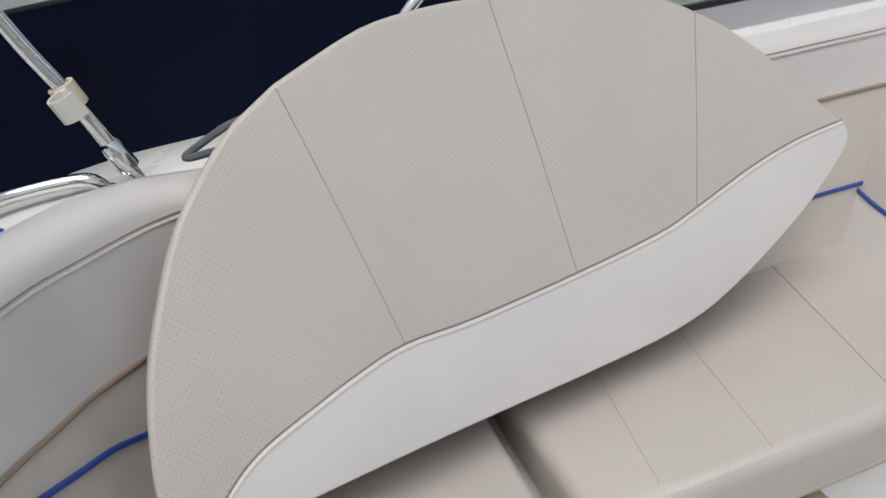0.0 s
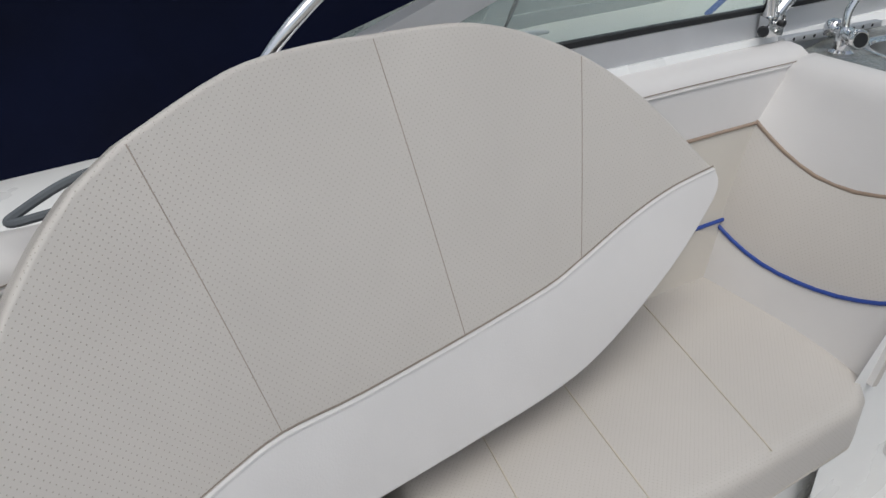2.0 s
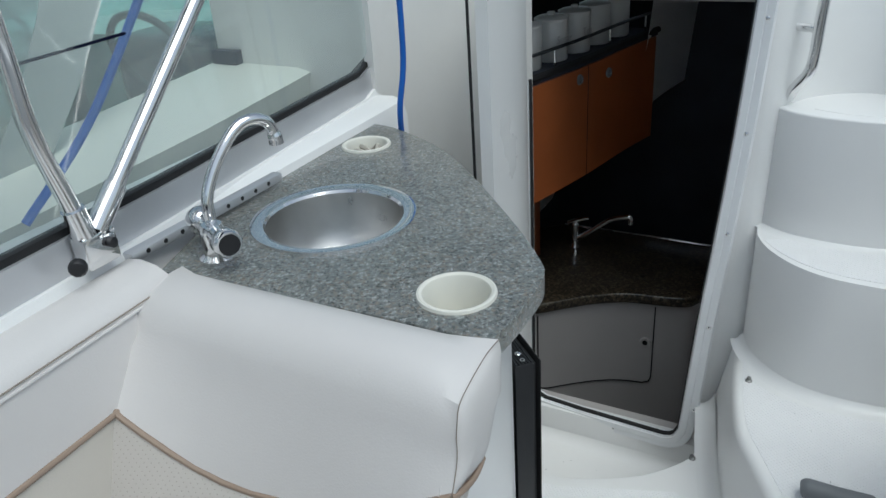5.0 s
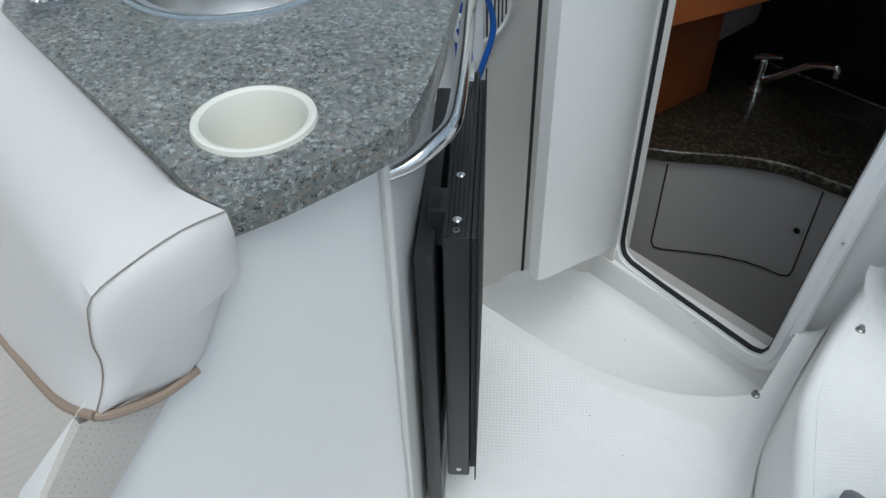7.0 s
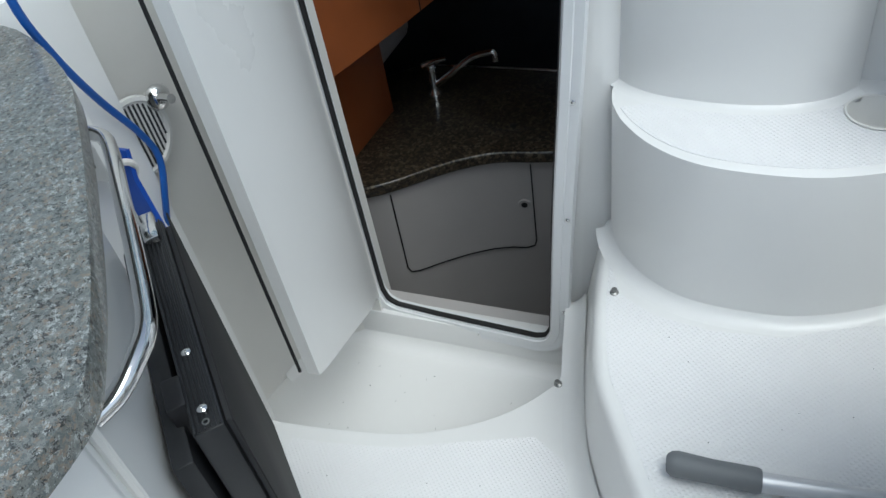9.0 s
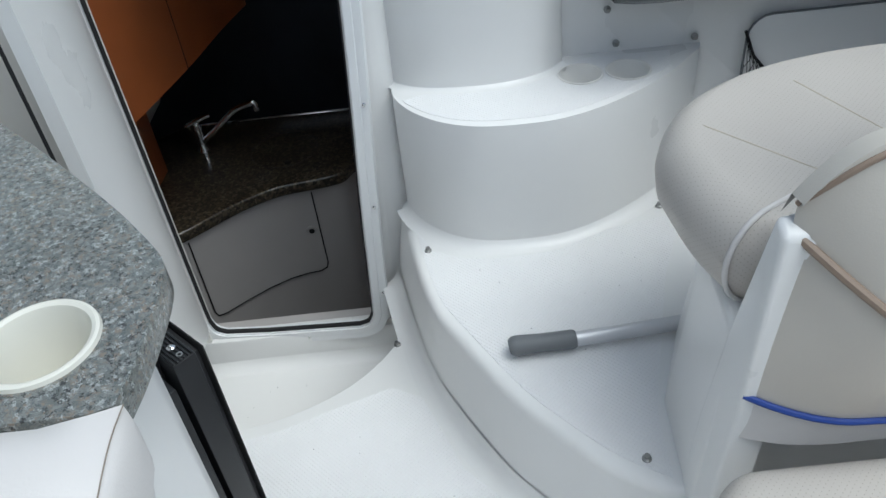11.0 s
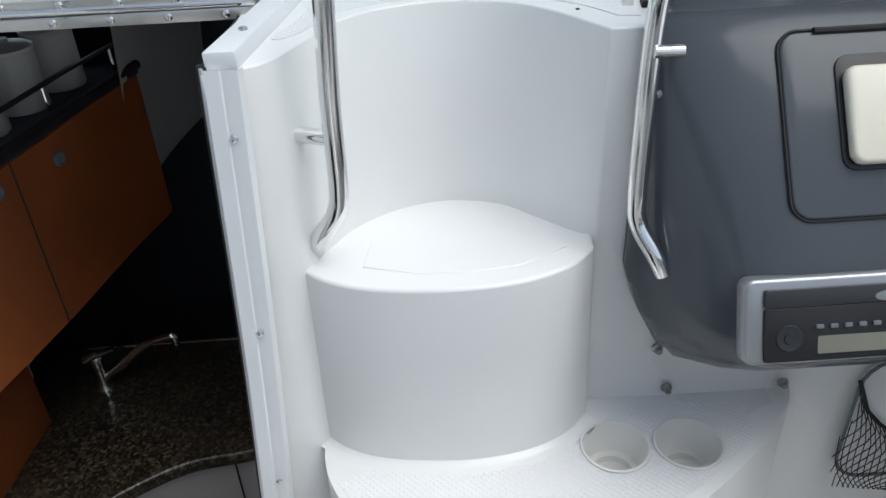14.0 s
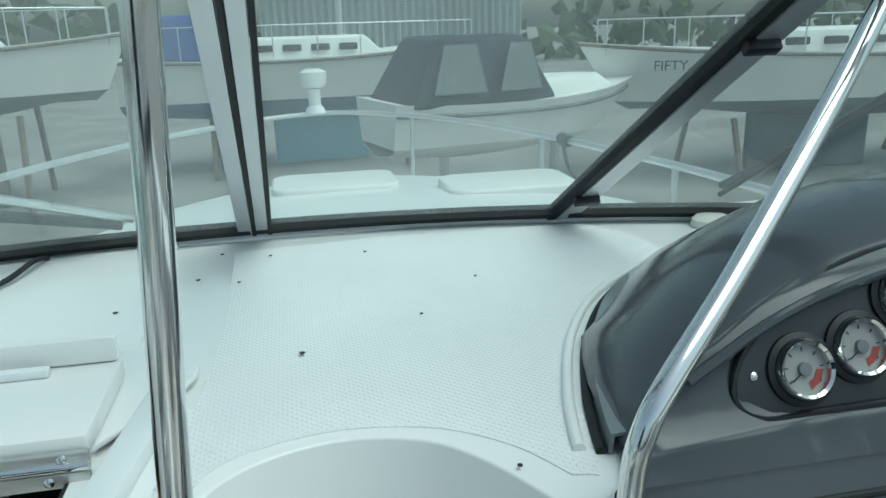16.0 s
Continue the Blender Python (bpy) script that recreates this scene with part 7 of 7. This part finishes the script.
for x in (-3.3, 0.75):
    bm.faces.new([bm.verts.new(v) for v in ((x, -0.66, 0.25), (x, 0.66, 0.25), (x, 0.66, 0.95), (x, -0.66, 0.95))])
bmesh.ops.remove_doubles(bm, verts=bm.verts, dist=0.001)
bm.transform(nm)
part("deck", bm, CREAM, nb, "cream side deck and coaming")
COVER = mat("grey_cover", (0.36, 0.39, 0.38), 0.55, vary=0.12, scale=2.5, bump=0.2, bump_scale=60)
bm = box(-3.3, 0.75, -0.66, 0.66, 0.20, 0.25)
bm.transform(nm)
part("cockpit_floor", bm, COVER, nb, "grey cockpit floor")


def awning(u, v, sy):
    """A point of the cockpit canopy: u from aft to forward, v from its foot up."""
    foot = Vector((-2.6 + 1.75 * u, sy * (-0.96 + 0.15 * min(1.0, u * 1.6)), 0.885))
    ridge = Vector((-2.4 + 2.25 * u, sy * -0.60, 1.62 - 0.15 * u))
    return nm @ (foot.lerp(ridge, v) + Vector((0, sy * -0.05 * math.sin(math.pi * v), 0)))


def awning_panel(u0, u1, v0, v1, sy, thick=0.0):
    return sheet([[awning(u0 + (u1 - u0) * j / 6, v0 + (v1 - v0) * k / 5, sy) for k in range(6)] for j in range(7)], thick)


for sy in (1, -1):
    for u0, u1, v0, v1 in ((0.0, 1.0, 0.0, 0.17), (0.0, 0.05, 0.17, 0.90), (0.52, 0.57, 0.17, 0.90), (0.90, 1.0, 0.17, 0.90), (0.0, 1.0, 0.90, 1.0)):
        part("canopy_band", awning_panel(u0, u1, v0, v1, sy, 0.003), COVER, nb, "grey fabric canopy border")
    for u0, u1 in ((0.05, 0.52), (0.57, 0.90)):
        w = part("canopy_window", awning_panel(u0, u1, 0.17, 0.90, sy), CLEAR, nb, "cloudy clear vinyl canopy window")
        w.visible_shadow = False
    part("zip", tube([awning(0.575, 0.05 + 0.9 * k / 6, sy) + Vector((0.006, 0, 0)) for k in range(7)], 0.006, 6), RUBBER, nb, "black zip")
    for k in range(10):
        part("snap_button", lathe([(0, 0.006), (0.006, 0.005), (0.008, 0)], 8, frame_of(awning(0.04 + 0.104 * k, 0.035, sy), (sy, 0, 0.4))), GEL, nb)
part("canopy_roof", sheet([[awning(j / 6, 1.0, 1).lerp(awning(j / 6, 1.0, -1), k / 4) + Vector((0, 0, 0.05 * math.sin(math.pi * k / 4))) for k in range(5)] for j in range(7)], 0.004), COVER, nb, "grey fabric canopy roof")
BENCH = mat("cream_bench_vinyl", (0.55, 0.54, 0.47), 0.45, vary=0.08, scale=4)
for x0, x1, y0, y1, z0, z1, m_, lab in ((-1.55, -1.02, -0.60, -0.12, 0.25, 0.86, BENCH, "cream seat"), (-1.62, -1.50, -0.60, -0.12, 0.70, 1.16, BENCH, "cream seat back"), (-2.9, -2.3, -0.6, 0.6, 0.25, 0.72, BENCH, "cream bench"), (0.25, 0.62, -0.62, -0.05, 0.55, 1.02, SMOKE, "dark dashboard"), (-1.05, -0.85, 0.1, 0.6, 0.3, 1.05, SHADE, "dark seat")):
    bm = box(x0, x1, y0, y1, z0, z1, 0.05, 3)
    bm.transform(nm)
    part("seat" if m_ is not SMOKE else "dashboard", bm, m_, nb, lab)
part("steering_wheel", tube([nm @ Vector((0.16 - 0.05 * math.sin(k * math.pi / 12), -0.33 + 0.16 * math.cos(k * math.pi / 12), 0.98 + 0.15 * math.sin(k * math.pi / 12))) for k in range(24)], 0.014, 8, closed=True), BLACK, nb, "black steering wheel")
TEAL = bpy.data.materials.new("teal_glass")
TEAL.use_nodes = True
thin(TEAL, (0.55, 0.86, 0.82), 0.10, 0.22)
base_line = [(-0.60, 0.655), (0.02, 0.660), (0.60, 0.655), (0.86, 0.58), (1.02, 0.36), (1.08, 0.0)]
base_line = base_line + [(x, -y) for x, y in base_line[-2::-1]]
low_w = [nm @ Vector((x, -y, 0.895)) for x, y in base_line]
high_w = [nm @ Vector((x - 0.42, -y * 0.86, 1.36)) for x, y in base_line]
w = part("windscreen", sheet([low_w, high_w]), TEAL, nb, "teal-tinted raked windscreen")
w.visible_shadow = False
part("windscreen_base", tube(low_w, 0.016, 8), ALU, nb, "aluminium windscreen base")
part("windscreen_top", tube(high_w, 0.014, 8), ALU, nb, "aluminium windscreen top rail")
for k in (2, 3, 7, 8):
    part("windscreen_post", tube([low_w[k], high_w[k]], 0.012, 8), ALU, nb)
rail_n = [(0.75, 0.90, 0.90), (0.98, 0.92, 1.08), (1.7, 0.88, 1.20), (2.5, 0.70, 1.30), (3.3, 0.42, 1.36), (3.75, 0.0, 1.38)]
rail_n = rail_n + [(x, -y, z) for x, y, z in rail_n[-2::-1]]
rail_p = [nm @ Vector((x, -y, z)) for x, y, z in rail_n]
part("bow_rail", tube(rail_p, 0.012, 10, 5), STEEL, nb, "thin steel bow rail")
for k in (2, 3, 4, 6, 7, 8):
    part("rail_post", tube([rail_p[k], rail_p[k] - Vector((0, 0, 0.36))], 0.011, 8), STEEL, nb)
part("deck_hatch", lathe([(0, 0.035), (0.20, 0.03), (0.23, 0.02), (0.24, 0)], 28, nm @ Matrix.Translation((1.75, -0.25, 0.90))), GEL, nb, "oval white deck hatch")
part("props", tube([nm @ Vector((-2, 0, -0.4)), nm @ Vector((-2, 0, -1.25))], 0.2, 8), TIMBER, nb)
part("props", tube([nm @ Vector((1.5, 0, -0.4)), nm @ Vector((1.5, 0, -1.25))], 0.2, 8), TIMBER, nb)
for x, y, z in ((1.0, -0.92, 1.07), (1.75, -0.87, 1.20)):
    kn = thing("rope_knot", "black rope knotted on the neighbour's thin rail", "rope", tuple(nm @ Vector((x, y, z))), "rail knots")
    part("loops", tube([(0.02 * math.cos(k * 1.1), 0.045 * math.sin(k * 0.8), 0.022 * math.sin(k * 1.1)) for k in range(18)], 0.009, 6, 3), RUBBER, kn)
    part("tail", tube([(0.0, 0.0, -0.01), (0.02, 0.01, -0.08), (0.01, 0.03, -0.17)], 0.008, 6, 4), RUBBER, kn)
cl = thing("deck_cleat", "white plastic mooring cleat on the side deck", "cleat", (-1.30, -0.98, 0.862))
part("horns", tube([(-0.01, -0.075, 0.03), (0, -0.03, 0.036), (0, 0.03, 0.036), (-0.01, 0.075, 0.03)], [0.005, 0.009, 0.009, 0.005], 10), GEL, cl)
part("foot", box(-0.012, 0.012, -0.025, 0.025, 0.0, 0.035, 0.006), GEL, cl)

# far side of the yard
SHED = mat("corrugated_shed", (0.30, 0.34, 0.34), 0.6, vary=0.08, scale=0.5)
shed = thing("shed", "grey-green corrugated yard shed", "building", (6.0, 42.0, GZ))
bm = bmesh.new()
rows = [[Vector((-7 + 14 * k / 140, 0.06 * math.sin(k * 1.57), z)) for z in (0, 5.2)] for k in range(141)]
part("wall", sheet(rows), SHED, shed)
part("roof", box(-7.3, 7.3, -0.4, 9, 5.2, 5.5), SHED, shed)
part("side", box(-7.0, 7.0, 0.2, 8.8, 0.0, 5.2), SHED, shed)
GREEN = mat("far_hedge", (0.05, 0.08, 0.03), 0.9, vary=0.5, scale=0.8)
rnd = random.Random(7)
bm = bmesh.new()
for k in range(900):
    x, y = rnd.uniform(-60, 70), rnd.uniform(52, 62)
    z = GZ + rnd.uniform(0, 5.0) * (0.7 + 0.3 * math.sin(x * 0.3))
    s = rnd.uniform(0.4, 1.1)
    q = Matrix.Translation((x, y, z)) @ Euler((rnd.uniform(0, 3), rnd.uniform(0, 3), 0)).to_matrix().to_4x4() @ Matrix.Scale(s, 4)
    v = [bm.verts.new(q @ Vector(p)) for p in ((1, 0, 0.2), (0, 1, -0.2), (-1, 0, 0.3), (0, -1, -0.1))]
    bm.faces.new(v)
solid("far_trees", bm, GREEN, "distant belt of green trees behind the yard", "trees", kind="stuff", smooth=0)
